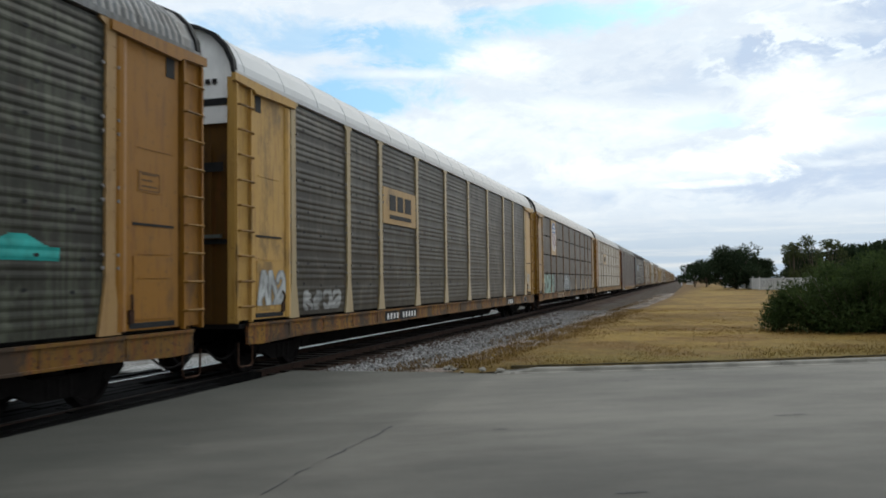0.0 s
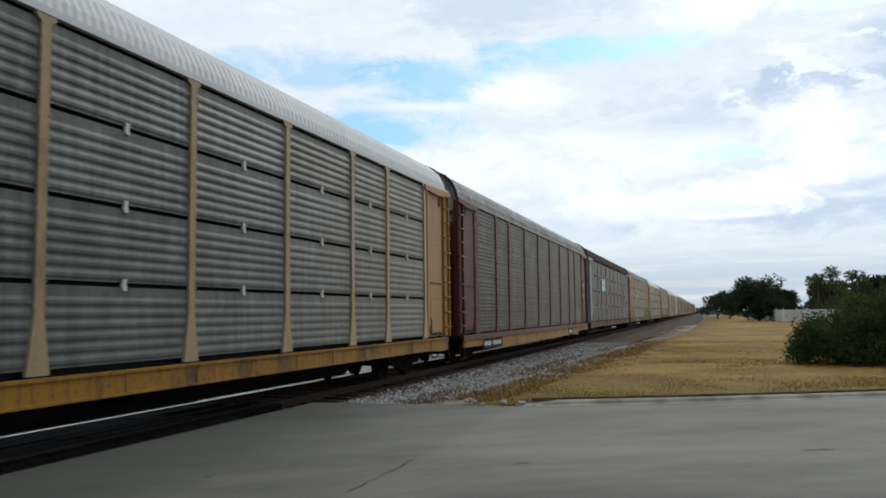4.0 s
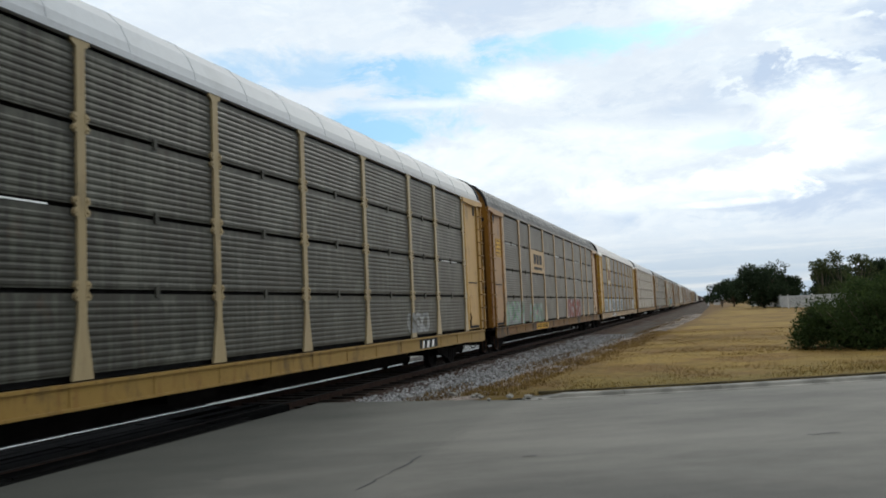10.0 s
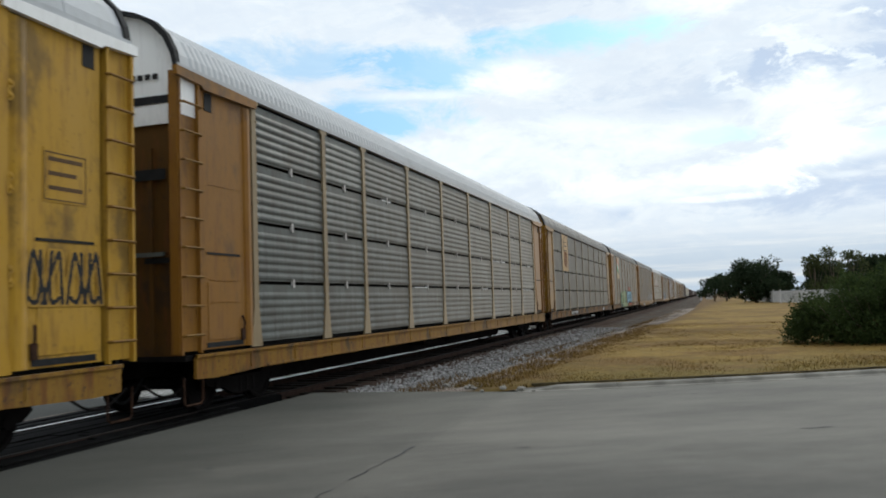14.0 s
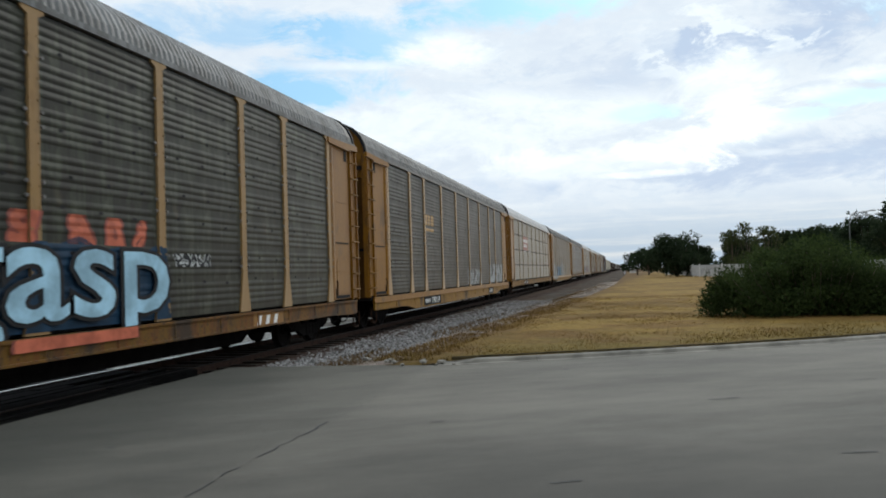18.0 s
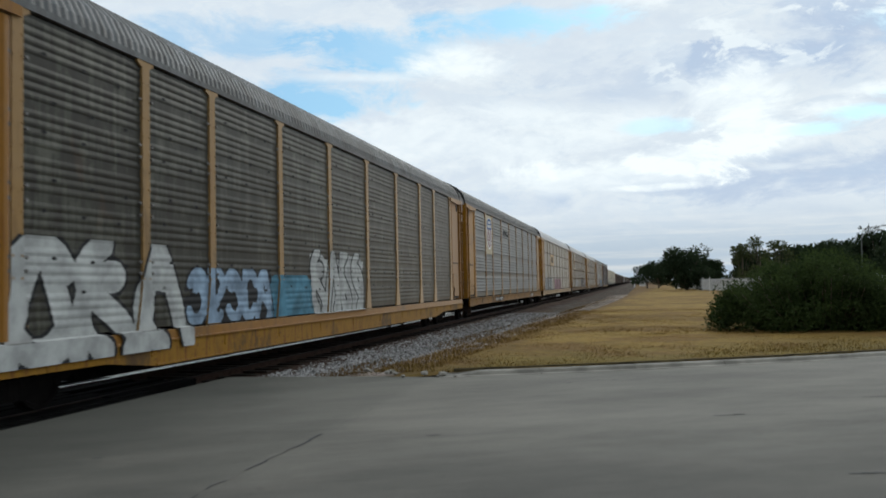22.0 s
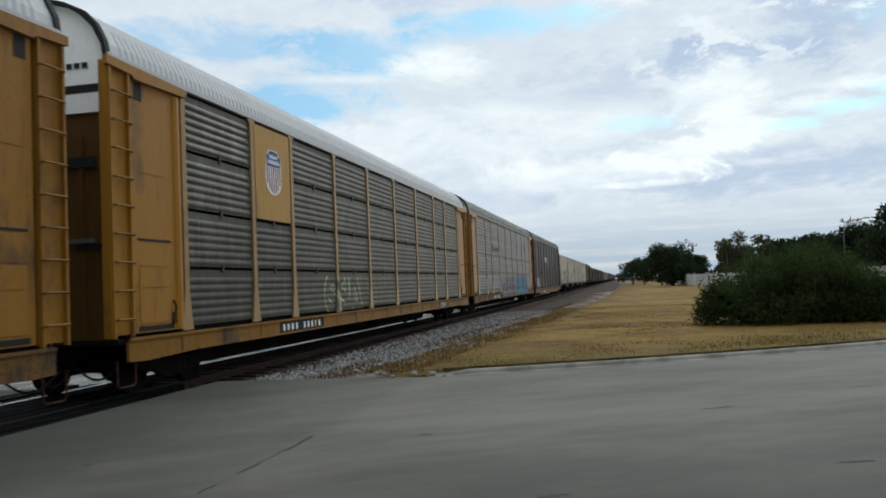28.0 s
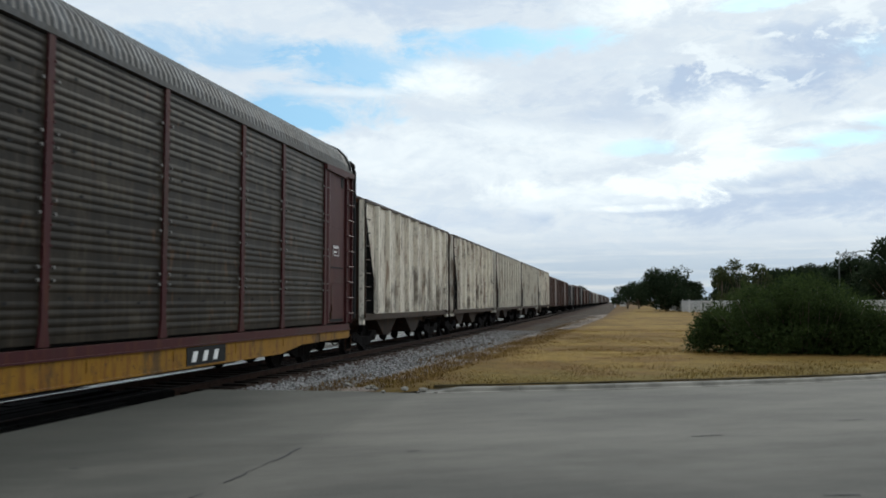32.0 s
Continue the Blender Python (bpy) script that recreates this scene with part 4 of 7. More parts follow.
def lever_mesh(bm):
    pts = [(1.15, 0.55 - 0.12 * k, 0.60 - 0.22 * math.sin(math.pi * k / 9)) for k in range(10)]
    tube(bm, pts, 0.018, 5)


def underframe_mesh(bm):
    prism(bm, ((BODY0 + 0.4, 0.62), (4.4, 0.60), (5.2, 0.225), (PITCH - 5.2, 0.225), (PITCH - 4.4, 0.60), (PITCH - BODY0 - 0.4, 0.62), (PITCH - BODY0 - 0.4, 0.95), (BODY0 + 0.4, 0.95)), "x", -0.4, 0.4)
    box(bm, -1.5, 1.5, BODY0 + 0.2, PITCH - BODY0 - 0.2, 0.88, 0.96)
    for i in range(9):
        y = 5.0 + 2.3 * i
        box(bm, -1.5, 1.5, y - 0.06, y + 0.06, 0.62, 0.9)
    box(bm, 0.5, 1.1, 12.2, 13.4, 0.45, 0.85)
    tube(bm, ((0.8, 15.2, 0.62), (0.8, 16.6, 0.62)), 0.2, 10)


def add_trucks(car, centres):
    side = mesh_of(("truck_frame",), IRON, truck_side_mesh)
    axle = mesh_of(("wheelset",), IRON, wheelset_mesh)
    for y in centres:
        truck = part("truck", side, car, (0, y, 0), "near-black cast-iron truck")
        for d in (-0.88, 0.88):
            part("wheelset", axle, truck, (0, d, 0))


def bar(bm, kind, y0, z0, y1, z1, w, off):
    """A painted bar between two points of the side, which follows the corrugation."""
    steps = max(2, int(abs(z1 - z0) / 0.007))
    prev = None
    for i in range(steps + 1):
        u = i / steps
        z, y = z0 + (z1 - z0) * u, y0 + (y1 - y0) * u
        x = HALF - 0.052 + depth(kind, z) + off
        cur = (bm.verts.new((x, y - w / 2, z)), bm.verts.new((x, y + w / 2, z)))
        if prev:
            bm.faces.new((prev[0], prev[1], cur[1], cur[0]))
        prev = cur


def flat_bar(bm, kind, y0, y1, z0, z1, off):
    bar(bm, kind, (y0 + y1) / 2, z0, (y0 + y1) / 2, z1, y1 - y0, off)


def stroke_paths(rng, count, u0, u1, z0, z1, lean):
    """Curved strokes of made-up sprayed signs: hooks, bowls, spikes and loops."""
    w, h = (u1 - u0) / max(1, count), z1 - z0
    paths = []
    for i in range(count):
        cx = u0 + (i + 0.5) * w
        a = lean * rng.uniform(-1, 1)
        forms = rng.sample(("hook", "bowl", "spike", "loop", "snake"), 2)
        for form in forms:
            s = rng.choice((-1, 1))
            q = []
            for k in range(15):
                u = k / 14
                if form == "hook":
                    x, z = s * (0.30 - 0.55 * u * u), 0.95 - 0.9 * math.sin(u * 2.0) * 0.98
                elif form == "bowl":
                    x, z = s * 0.40 * math.cos(0.6 + 5.0 * u), 0.5 + 0.42 * math.sin(0.6 + 5.0 * u)
                elif form == "spike":
                    x, z = s * (-0.42 + 0.84 * u), 0.06 + 0.9 * (1 - abs(2 * u - 1) ** 1.3)
                elif form == "loop":
                    x, z = s * (0.1 + 0.26 * math.sin(6.0 * u)), 0.05 + 0.62 * u + 0.25 * (1 - math.cos(6.0 * u)) * 0.6
                else:
                    x, z = s * 0.34 * math.sin(1.0 + 5.2 * u), 0.03 + 0.94 * u
                q.append((cx + 1.12 * w * x + a * (z - 0.5), z0 + h * min(0.98, max(0.02, z))))
            paths.append(q)
    return paths


def spray(car, kind, u0, u1, z0, z1, fill, edge, count, seed, label, lean=0.12, fat=0.6, base=None):
    """Sprayed signs that cannot be read: curved fat strokes with an outline, laid on the sheet in thin rows."""
    rng = random.Random(seed)
    paths = stroke_paths(rng, count, u0, u1, z0, z1, lean)
    radius = min(0.2, max(0.022, (u1 - u0) / max(1, count) * fat * 0.20))
    rim = min(0.055, radius * 0.75 + 0.012)
    dy, dz, pad = 0.0125, 0.02, 0.15
    ys = np.arange(u0 - pad, u1 + pad, dy)
    zs = np.arange(z0, z1, dz) + dz / 2
    dist = np.full((len(zs), len(ys)), 9.0)
    for q in paths:
        for (ya, za), (yb, zb) in zip(q, q[1:]):
            r = radius + rim + 0.02
            i0, i1 = np.searchsorted(ys, (min(ya, yb) - r, max(ya, yb) + r))
            k0, k1 = np.searchsorted(zs, (min(za, zb) - r, max(za, zb) + r))
            if i1 <= i0 or k1 <= k0:
                continue
            gy, gz = ys[None, i0:i1] - ya, zs[k0:k1, None] - za
            ey, ez = yb - ya, zb - za
            t = np.clip((gy * ey + gz * ez) / max(1e-9, ey * ey + ez * ez), 0, 1)
            d = np.hypot(gy - t * ey, gz - t * ez)
            dist[k0:k1, i0:i1] = np.minimum(dist[k0:k1, i0:i1], d)
    zone = np.where(dist < radius, 1, np.where(dist < radius + rim, 2, 0))
    if base:
        wob = [0.10 * rng.uniform(-1, 1) for _ in range(40)]
        inside = np.zeros_like(zone, dtype=bool)
        for k in range(len(zs)):
            m = wob[k // 4 % 40]
            inside[k] = (ys > u0 + m) & (ys < u1 + 0.5 * m)
        top = z1 - 0.10 - 0.08 * np.sin(ys * 2.3 + seed) - 0.05 * np.sin(ys * 7.1)
        inside &= zs[:, None] < top[None, :]
        zone = np.where((zone == 0) & inside, 3, zone)
    if kind != "door":
        # paint that runs on over the posts stands as far out as they do
        for p in STARTS:
            for k, z in enumerate(zs):
                half = 0.11 + max(0.0, (1.66 - z) / 0.675) * 0.125
                zone[k] = np.where((abs(ys - p) < half) & (z > SILL1 + 0.02) & (zone[k] > 0), zone[k] % 10 + 10, zone[k])
    sheets = {1: ([], []), 2: ([], []), 3: ([], [])}
    for k, z in enumerate(zs):
        xa = HALF - 0.047 + depth(kind, z - dz / 2)
        xb = HALF - 0.047 + depth(kind, z + dz / 2)
        cuts = np.flatnonzero(np.diff(zone[k])) + 1
        for a, b in zip(np.r_[0, cuts], np.r_[cuts, len(ys)]):
            c = int(zone[k][a])
            if c:
                if c > 9:
                    pa = pb = HALF - 0.007
                else:
                    pa, pb = xa, xb
                v, f = sheets[c % 10]
                m = len(v)
                ya, yb = float(ys[a]), float(ys[b - 1]) + dy
                v += [(pa, ya, z - dz / 2), (pa, yb, z - dz / 2), (pb, yb, z + dz / 2), (pb, ya, z + dz / 2)]
                f.append((m, m + 1, m + 2, m + 3))
    for c, name, mat in ((3, "sprayed_ground", base), (2, "sprayed_outline", edge), (1, "sprayed_lettering", fill)):
        v, f = sheets[c]
        if f:
            me = bpy.data.meshes.new(name)
            me.from_pydata(v, [], f)
            me.materials.append(mat)
            part(name, me, car, label=label)["kind"] = "stuff"


def perforation_mesh(bm, width):
    """Columns of small dark air holes in a banded sheet."""
    n = 3 if width > 2.3 else 2
    for i in range(n):
        y = width * (i + 0.75) / (n + 0.5)
        for j, z in enumerate((1.62, 2.02, 2.62, 3.02, 3.62, 4.02, 4.62)):
            yy, zz = y + (0.10 if j % 2 else -0.08), z - 0.035 * i
            x = 0.005 + max(depth("bands", zz + q) for q in (-0.038, -0.02, 0.0, 0.02, 0.038))
            ring = [bm.verts.new((x, yy + 0.048 * math.cos(a), zz + 0.026 * math.sin(a))) for a in (0, 0.79, 1.57, 2.36, 3.14, 3.93, 4.71, 5.5)]
            bm.faces.new(ring)


def clip_mesh(bm):
    """Pressed steel lug with two bolted ears that ties the panels to a post."""
    prism(bm, ((0.06, -0.12), (0.105, -0.118), (0.135, -0.085), (0.13, -0.045), (0.10, -0.02), (0.085, 0.0), (0.10, 0.02), (0.135, 0.045), (0.13, 0.095), (0.10, 0.12), (0.06, 0.12)), "x", HALF - 0.05, HALF - 0.006)
    for z in (-0.07, 0.07):
        tube(bm, ((HALF - 0.006, 0.098, z), (HALF + 0.012, 0.098, z)), 0.02, 6)


def foot_mesh(bm):
    """Pressed triangular foot of a post."""
    prism(bm, ((-0.22, 0.985), (0.22, 0.985), (0.08, 1.78), (-0.08, 1.78)), "x", HALF - 0.012, HALF - 0.0085)


def bolts_mesh(bm):
    for z in (1.85, 2.02, 2.72, 2.9, 3.6, 3.78, 4.48):
        for s in (-1, 1):
            tube(bm, ((HALF - 0.03, s * 0.15, z), (HALF - 0.003, s * 0.15, z)), 0.026, 6)


def bare_edges(car, seed, rows, count):
    """White strips in the slots between panel rows, painted as daylight seen through the car."""
    rng = random.Random(seed)
    for _ in range(count):
        i = rng.randrange(9)
        w = BAYS[i] - 0.3
        a = rng.uniform(0, w * 0.6)
        ln = rng.uniform(0.25, 0.9) * (w - a)
        z = ROWS_Z[rng.choice(rows)] - 0.026
        bm = bmesh.new()
        box(bm, -0.045, 0.004, 0, ln, 0, 0.016 + 0.012 * rng.random())
        part("panel_edge", finish(bm, "panel_edge", WHITE), car, (HALF - 0.05, STARTS[i] + 0.15 + a, z), "white strip painted as daylight through the slot")


def pieces(name, boxes, mat, parent):
    """One flat bar for every box (x0, x1, y0, y1, z0, z1)."""
    for q in boxes:
        x0, x1, y0, y1, z0, z1 = q
        me = mesh_of((name, round(x1 - x0, 4), round(y1 - y0, 3), round(z1 - z0, 3)), mat, lambda bm: box(bm, 0, x1 - x0, 0, y1 - y0, 0, z1 - z0))
        part(name, me, parent, (x0, y0, z0))


def placard(bm, y0, y1, z0, z1, x=HALF + 0.032):
    box(bm, HALF + 0.005, x, y0, y1, z0, z1)


def shield(car, u0, u1, paint, faded, size=1.0):
    """Yellow board with a striped shield, over two rows of panels."""
    bm = bmesh.new()
    box(bm, HALF - 0.06, HALF - 0.018, u0 + 0.12, u1 - 0.12, 3.08, 5.02)
    board = part("emblem_board", finish(bm, "emblem_board", paint), car, label="painted board with a shield emblem")
    c, w, low, tall = (u0 + u1) / 2, (0.52 if faded else 0.66) * size, 3.30 + 0.80 * (1 - size), 1.60 * size
    x0, x1 = HALF - 0.018, HALF - 0.010
    blue = plain("shield_blue", (0.030, 0.085, 0.24), 0.5)
    red = plain("shield_red", (0.17, 0.045, 0.055), 0.5)
    grey = plain("shield_grey", (0.085, 0.078, 0.070), 0.7)
    brick = plain("shield_brick", (0.20, 0.085, 0.035), 0.7)

    def curve(s):
        # left and right edge of the shield at the height share s, 0 below and 1 above
        foot = math.sqrt(max(0.0, 1 - (1 - min(1.0, s / 0.34)) ** 2.2))
        waist = 1.0 - 0.10 * math.sin(math.pi * min(1, max(0, (s - 0.60) / 0.26)))
        crest = 1.0 - 0.52 * max(0.0, (s - 0.87) / 0.13) ** 0.6
        return w * foot * waist * crest

    def slab(s0, s1, mat, name, xa, xb, grow=0.0):
        bmm = bmesh.new()
        n = 10
        pts = [(c + curve(s0 + (s1 - s0) * i / n) + grow, low + tall * (s0 + (s1 - s0) * i / n)) for i in range(n + 1)]
        pts += [(2 * c - y, z) for y, z in pts[::-1]]
        prism(bmm, pts, "x", xa, xb)
        part(name, finish(bmm, name, mat), board)

    if faded:
        # only the outline of the top, its two bars and the stripes are left
        slab(0.54, 1.0, grey, "shield", x0, x1)
        slab(0.57, 0.985, paint, "shield_top", x1, x1 + 0.004, -0.05)
        pieces("letter_bar", [(x1 + 0.004, x1 + 0.007, c - w * 0.82, c + w * 0.82, low + tall * q, low + tall * (q + 0.028)) for q in (0.70, 0.82)], grey, board)
    else:
        slab(0.015, 1.0, WHITE, "shield", x0, x1)
        slab(0.64, 0.985, blue, "shield_top", x1, x1 + 0.004, -0.03)
    rows = []
    for i in range(7):
        y = c + (i - 3) * (0.145 if faded else 0.178) * size
        lowz = low + tall * ((0.0 if faded else 0.05) + (0.07 if faded else 0.20) * (abs(i - 3) / 3) ** 2.4)
        rows.append((x1, x1 + 0.004, y - 0.038 * size, y + 0.038 * size, lowz, low + tall * (0.52 if faded else 0.635)))
    pieces("stripe", rows, brick if faded else red, board)
    if not faded:
        rows = []
        for z, k, ww in ((low + tall * 0.815, 5, 0.36 * size), (low + tall * 0.695, 7, 0.46 * size)):
            for i in range(k):
                y = c + (i - (k - 1) / 2) * 2 * ww / k
                rows.append((x1 + 0.004, x1 + 0.007, y - ww / k * 0.7, y + ww / k * 0.7, z, z + 0.13 * size))
        pieces("letter_bar", rows, WHITE, board)


def sign(car, u0, u1, z0, z1, board, ink, spec, label):
    """Painted name panel: the board, and its bars given as shares (y0, y1, z0, z1)."""
    bm = bmesh.new()
    box(bm, HALF - 0.06, HALF - 0.014, u0, u1, z0, z1)
    b = part("name_board", finish(bm, "name_board", board), car, label=label)
    pieces("letter_bar", [(HALF - 0.014, HALF - 0.008, u0 + (u1 - u0) * a0, u0 + (u1 - u0) * a1, z0 + (z1 - z0) * b0, z0 + (z1 - z0) * b1) for a0, a1, b0, b1 in spec], ink, b)


BARS_TWO = [(0.22, 0.46, 0.24, 0.78), (0.54, 0.80, 0.24, 0.78)]
BARS_THREE = [(0.18, 0.36, 0.38, 0.82), (0.41, 0.59, 0.38, 0.82), (0.64, 0.84, 0.38, 0.82), (0.18, 0.84, 0.14, 0.26)]
BARS_LINES = [(0.08 + 0.098 * i, 0.15 + 0.098 * i, 0.58, 0.80) for i in range(9)] + [(0.08 + 0.098 * i, 0.15 + 0.098 * i, 0.22, 0.44) for i in range(7)]
BARS_NAME = [(0.03 + 0.121 * i, 0.10 + 0.121 * i, 0.1, 0.85 if i in (0,) else 0.62) for i in range(8)]


def add_car(front, thing):
    CARS.append((thing, front))
    thing.location = (TRACK_X, front, 0)
    return thing


def autorack(k, kind, screen, paint, roof, label, ribbed=True, clips=False, flared=True, sill=None, gable=None, posts=None, cap="", slim=False, feet=None, lug=None, slats=False, header=None, deep=False):
    car = tagged(new("autorack_car", None), label, "train car", "autorack cars of the freight train")
    sill = sill or (SILL_ORANGE if paint is ORANGE else SILL_GRIME if paint in (TAN, TAN_DIRTY_DIM, TAN_PALE, CREAM, RUSTY) else paint)
    if paint in (TAN, TAN_DIRTY_DIM) and posts is None:
        posts = TAN_PALE
    add_car(PITCH * (k - 1 + PHASE), car)
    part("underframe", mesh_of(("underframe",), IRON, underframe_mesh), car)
    for turn in (0.0, math.pi):
        at_sill = (0, PITCH if turn else 0, 0)
        part("side_sill", mesh_of(("side_sill", deep), sill, deep_sill_mesh if deep else sill_mesh), car, at_sill, turn=turn)
        if deep:
            part("base_rail", mesh_of(("base_rail",), paint, base_rail_mesh), car, at_sill, turn=turn)
    # added dark box that stops light leaks and stands in for interior shade
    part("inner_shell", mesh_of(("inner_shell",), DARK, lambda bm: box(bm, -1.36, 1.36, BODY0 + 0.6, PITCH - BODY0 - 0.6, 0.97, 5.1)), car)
    part("roof", mesh_of(("roof", ribbed), roof, lambda bm: roof_mesh(bm, ribbed)), car)
    for y in (BODY0 + 0.03, PITCH - BODY0 - 0.14):
        part("roof_hoop", mesh_of(("roof_hoop",), BLACK, hoop_mesh), car, (0, y, 0), "black rubber-edged roof hoop")
    # side screens
    if kind in ("rows", "fine"):
        for i, w in enumerate(BAYS):
            for a, b in zip(ROWS_Z, ROWS_Z[1:]):
                me = mesh_of(("panel", kind, w, a, b), screen, lambda bm: sheet(bm, kind, w - 0.02, a + 0.03, b - 0.03))
                part("panel", me, car, (HALF - 0.052, STARTS[i] + 0.01, 0))
    else:
        for i, w in enumerate(BAYS):
            me = mesh_of(("panel", w, kind), screen, lambda bm: sheet(bm, kind, w - 0.006, ROWS_Z[0], ROWS_Z[-1]))
            part("panel", me, car, (HALF - 0.052, STARTS[i] + 0.003, 0))
    me = mesh_of(("side_sheet", kind), screen, lambda bm: sheet(bm, kind, sum(BAYS), ROWS_Z[0], ROWS_Z[-1]))
    part("side_sheet", me, car, (-HALF + 0.052, PITCH - STARTS[0], 0), turn=math.pi)
    post = mesh_of(("post", flared, clips, slim), posts or paint, lambda bm: post_mesh(bm, flared, clips, slim))
    for y in STARTS:
        p = part("post", post, car, (0, y, 0))
        if clips:
            for z in ROWS_Z[1:4]:
                for q in (1, -1):
                    me = mesh_of(("clip", q), lug or CLIP, lambda bm: (clip_mesh(bm), bm.transform(Matrix.Diagonal((1, q, 1, 1)))))
                    part("clip", me, p, (0, 0, z), "pressed steel lug with bolts")
        if feet:
            part("foot", mesh_of(("foot",), feet, foot_mesh), p, (0, 0, 0), "painted triangular post foot")
        if kind not in ("rows", "fine"):
            part("bolting", mesh_of(("bolts",), BOLT, bolts_mesh), p, (0, 0, 0), "pale bolt heads")["kind"] = "stuff"
    if kind == "bands":
        for i, w in enumerate(BAYS):
            part("perforation", mesh_of(("perforation", w), BLACK, lambda bm: perforation_mesh(bm, w)), car, (HALF - 0.052, STARTS[i], 0), "columns of dark air holes")["kind"] = "stuff"
    if kind in ("rows", "fine"):
        tab = mesh_of(("tab",), CLIP if screen is CLEAN else screen, lambda bm: box(bm, -0.02, 0.022, -0.035, 0.035, -0.075, 0.075))
        for i, w in enumerate(BAYS):
            for z in ROWS_Z[1:4]:
                part("joint_tab", tab, car, (HALF - 0.05, STARTS[i] + w / 2, z))
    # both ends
    # tan ends take the tint with the gap's shade painted in
    grime = END_GRIME_SHADE if paint in (TAN, TAN_DIRTY_DIM, ORANGE, CREAM, BUFF, RUSTY) else paint
    for far in (False, True):
        def at(y):
            return PITCH - y if far else y
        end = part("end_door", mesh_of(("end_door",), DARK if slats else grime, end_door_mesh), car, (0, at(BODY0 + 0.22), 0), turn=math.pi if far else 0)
        pale = gable or (GABLE_WHITE if roof is WHITE_ROOF else roof)
        part("end_gable", mesh_of(("end_gable",), BLACK if slats else pale, gable_mesh), car, (0, at(BODY0 + 0.2) - (0.05 if far else 0), 0))
        if slats:
            # folding end door: tall narrow leaves with dark joints, white at the top
            for i in range(7):
                x = -1.20 + 0.40 * i
                top = 5.05 + 0.95 * (1 - (abs(x) / 1.42) ** 2.4)
                part("door_leaf", mesh_of(("door_leaf",), paint, lambda bm: box(bm, -0.165, 0.165, -0.055, 0.0, 1.0, 4.10)), end, (x, 0, 0))
                me = mesh_of(("leaf_top", round(top, 2)), GABLE_WHITE, lambda bm: prism(bm, ((-0.165, 4.104), (0.165, 4.104), (0.165, top - 0.07), (-0.165, top - 0.02)), "y", -0.055, 0.0))
                part("leaf_top", me, end, (x, 0, 0), "white-painted top of the door leaf")
        else:
            for x in (-0.95, -0.47, 0.0, 0.47, 0.95):
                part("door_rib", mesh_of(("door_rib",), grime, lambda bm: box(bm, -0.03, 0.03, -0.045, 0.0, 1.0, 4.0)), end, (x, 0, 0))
            part("gable_seam", mesh_of(("gable_seam",), BLACK, lambda bm: box(bm, -1.44, 1.44, -0.06, -0.022, 4.64, 4.76)), end)
            part("vent_slot", mesh_of(("hand_slot",), BLACK, lambda bm: box(bm, 0.62, 1.22, -0.055, -0.046, 3.52, 3.68)), end)
            part("vent_slot", mesh_of(("hand_slot_low",), BLACK, lambda bm: box(bm, 0.85, 1.35, -0.055, -0.046, 2.3, 2.38)), end)
            if cap:
                part("door_cap", mesh_of(("door_cap",), GABLE_WHITE, lambda bm: box(bm, -1.43, 1.435, -0.05, -0.013, 4.34, 4.64)), end, label="white-painted top of the end door")
            if pale is GABLE_WHITE:
                pieces("print_line", [(0.62 + 0.13 * i, 0.70 + 0.13 * i, -0.045, -0.021, 5.02, 5.10) for i in range(4)], INK, end)
        part("brake_lever", mesh_of(("brake_lever",), POLE, lambda bm: box(bm, 0.6, 1.2, -0.10, -0.05, 2.40, 2.46)), end, label="pale steel lever")
        mirror = Matrix.Diagonal((1, -1, 1, 1))
        for name, draw, y in (("ladder_panel", ladder_panel_mesh, BODY0 + 0.06), ("door_panel", door_panel_mesh, BODY0 + 0.62), ("top_rail", header_mesh, BODY0 + 0.03)):
            me = mesh_of((name, far), header if header and name == "top_rail" else paint, (lambda bm, d=draw: (d(bm), bm.transform(mirror))) if far else draw)
            ob = part(name, me, car, (0, at(y), 0))
            if name == "ladder_panel":
                rung = mesh_of(("rung", far), RUNG_TAN if paint in (TAN, TAN_DIRTY_DIM, ORANGE, CREAM, BUFF, RUSTY) else paint, (lambda bm: (rung_mesh(bm), bm.transform(mirror))) if far else rung_mesh)
                for y2 in (0.0, 0.465):
                    part("stile", mesh_of(("stile",), paint, stile_mesh), ob, (0, -y2 if far else y2, 0))
                for j in range(9):
                    part("rung", rung, ob, (HALF - 0.01, 0, 1.25 + 0.42 * j))
                if cap == "both":
                    me = mesh_of(("corner_cap", far), GABLE_WHITE, (lambda bm: (cap_mesh(bm), bm.transform(mirror))) if far else cap_mesh)
                    part("corner_cap", me, ob, (0, 0, 0), "white-painted top of the corner sheet")
                me = mesh_of(("sill_step", far), RUST, (lambda bm: (step_mesh(bm), bm.transform(mirror))) if far else step_mesh)
                part("sill_step", me, ob, (0, 0, 0), "rusty stirrup step")
            if name == "door_panel":
                me = mesh_of(("door_latch", far), RUST, (lambda bm: (latch_mesh(bm), bm.transform(mirror))) if far else latch_mesh)
                part("door_latch", me, ob, (0, 0, 0), "rusty door latch with a lever")
                for hi, hn, draw_h, hm in ((0, "door_hatch", hatch_mesh, paint), (1, "door_slot", slot_mesh(0), BLACK), (2, "door_slot", slot_mesh(1), BLACK), (3, "door_slot", slot_mesh(2), BLACK)):
                    me = mesh_of((hn, hi, far), hm, (lambda bm, d=draw_h: (d(bm), bm.transform(mirror))) if far else draw_h)
                    part(hn, me, ob)
        part("coupler", mesh_of(("coupler",), IRON, coupler_mesh), car, (0, at(BODY0), 0), turn=math.pi if far else 0)
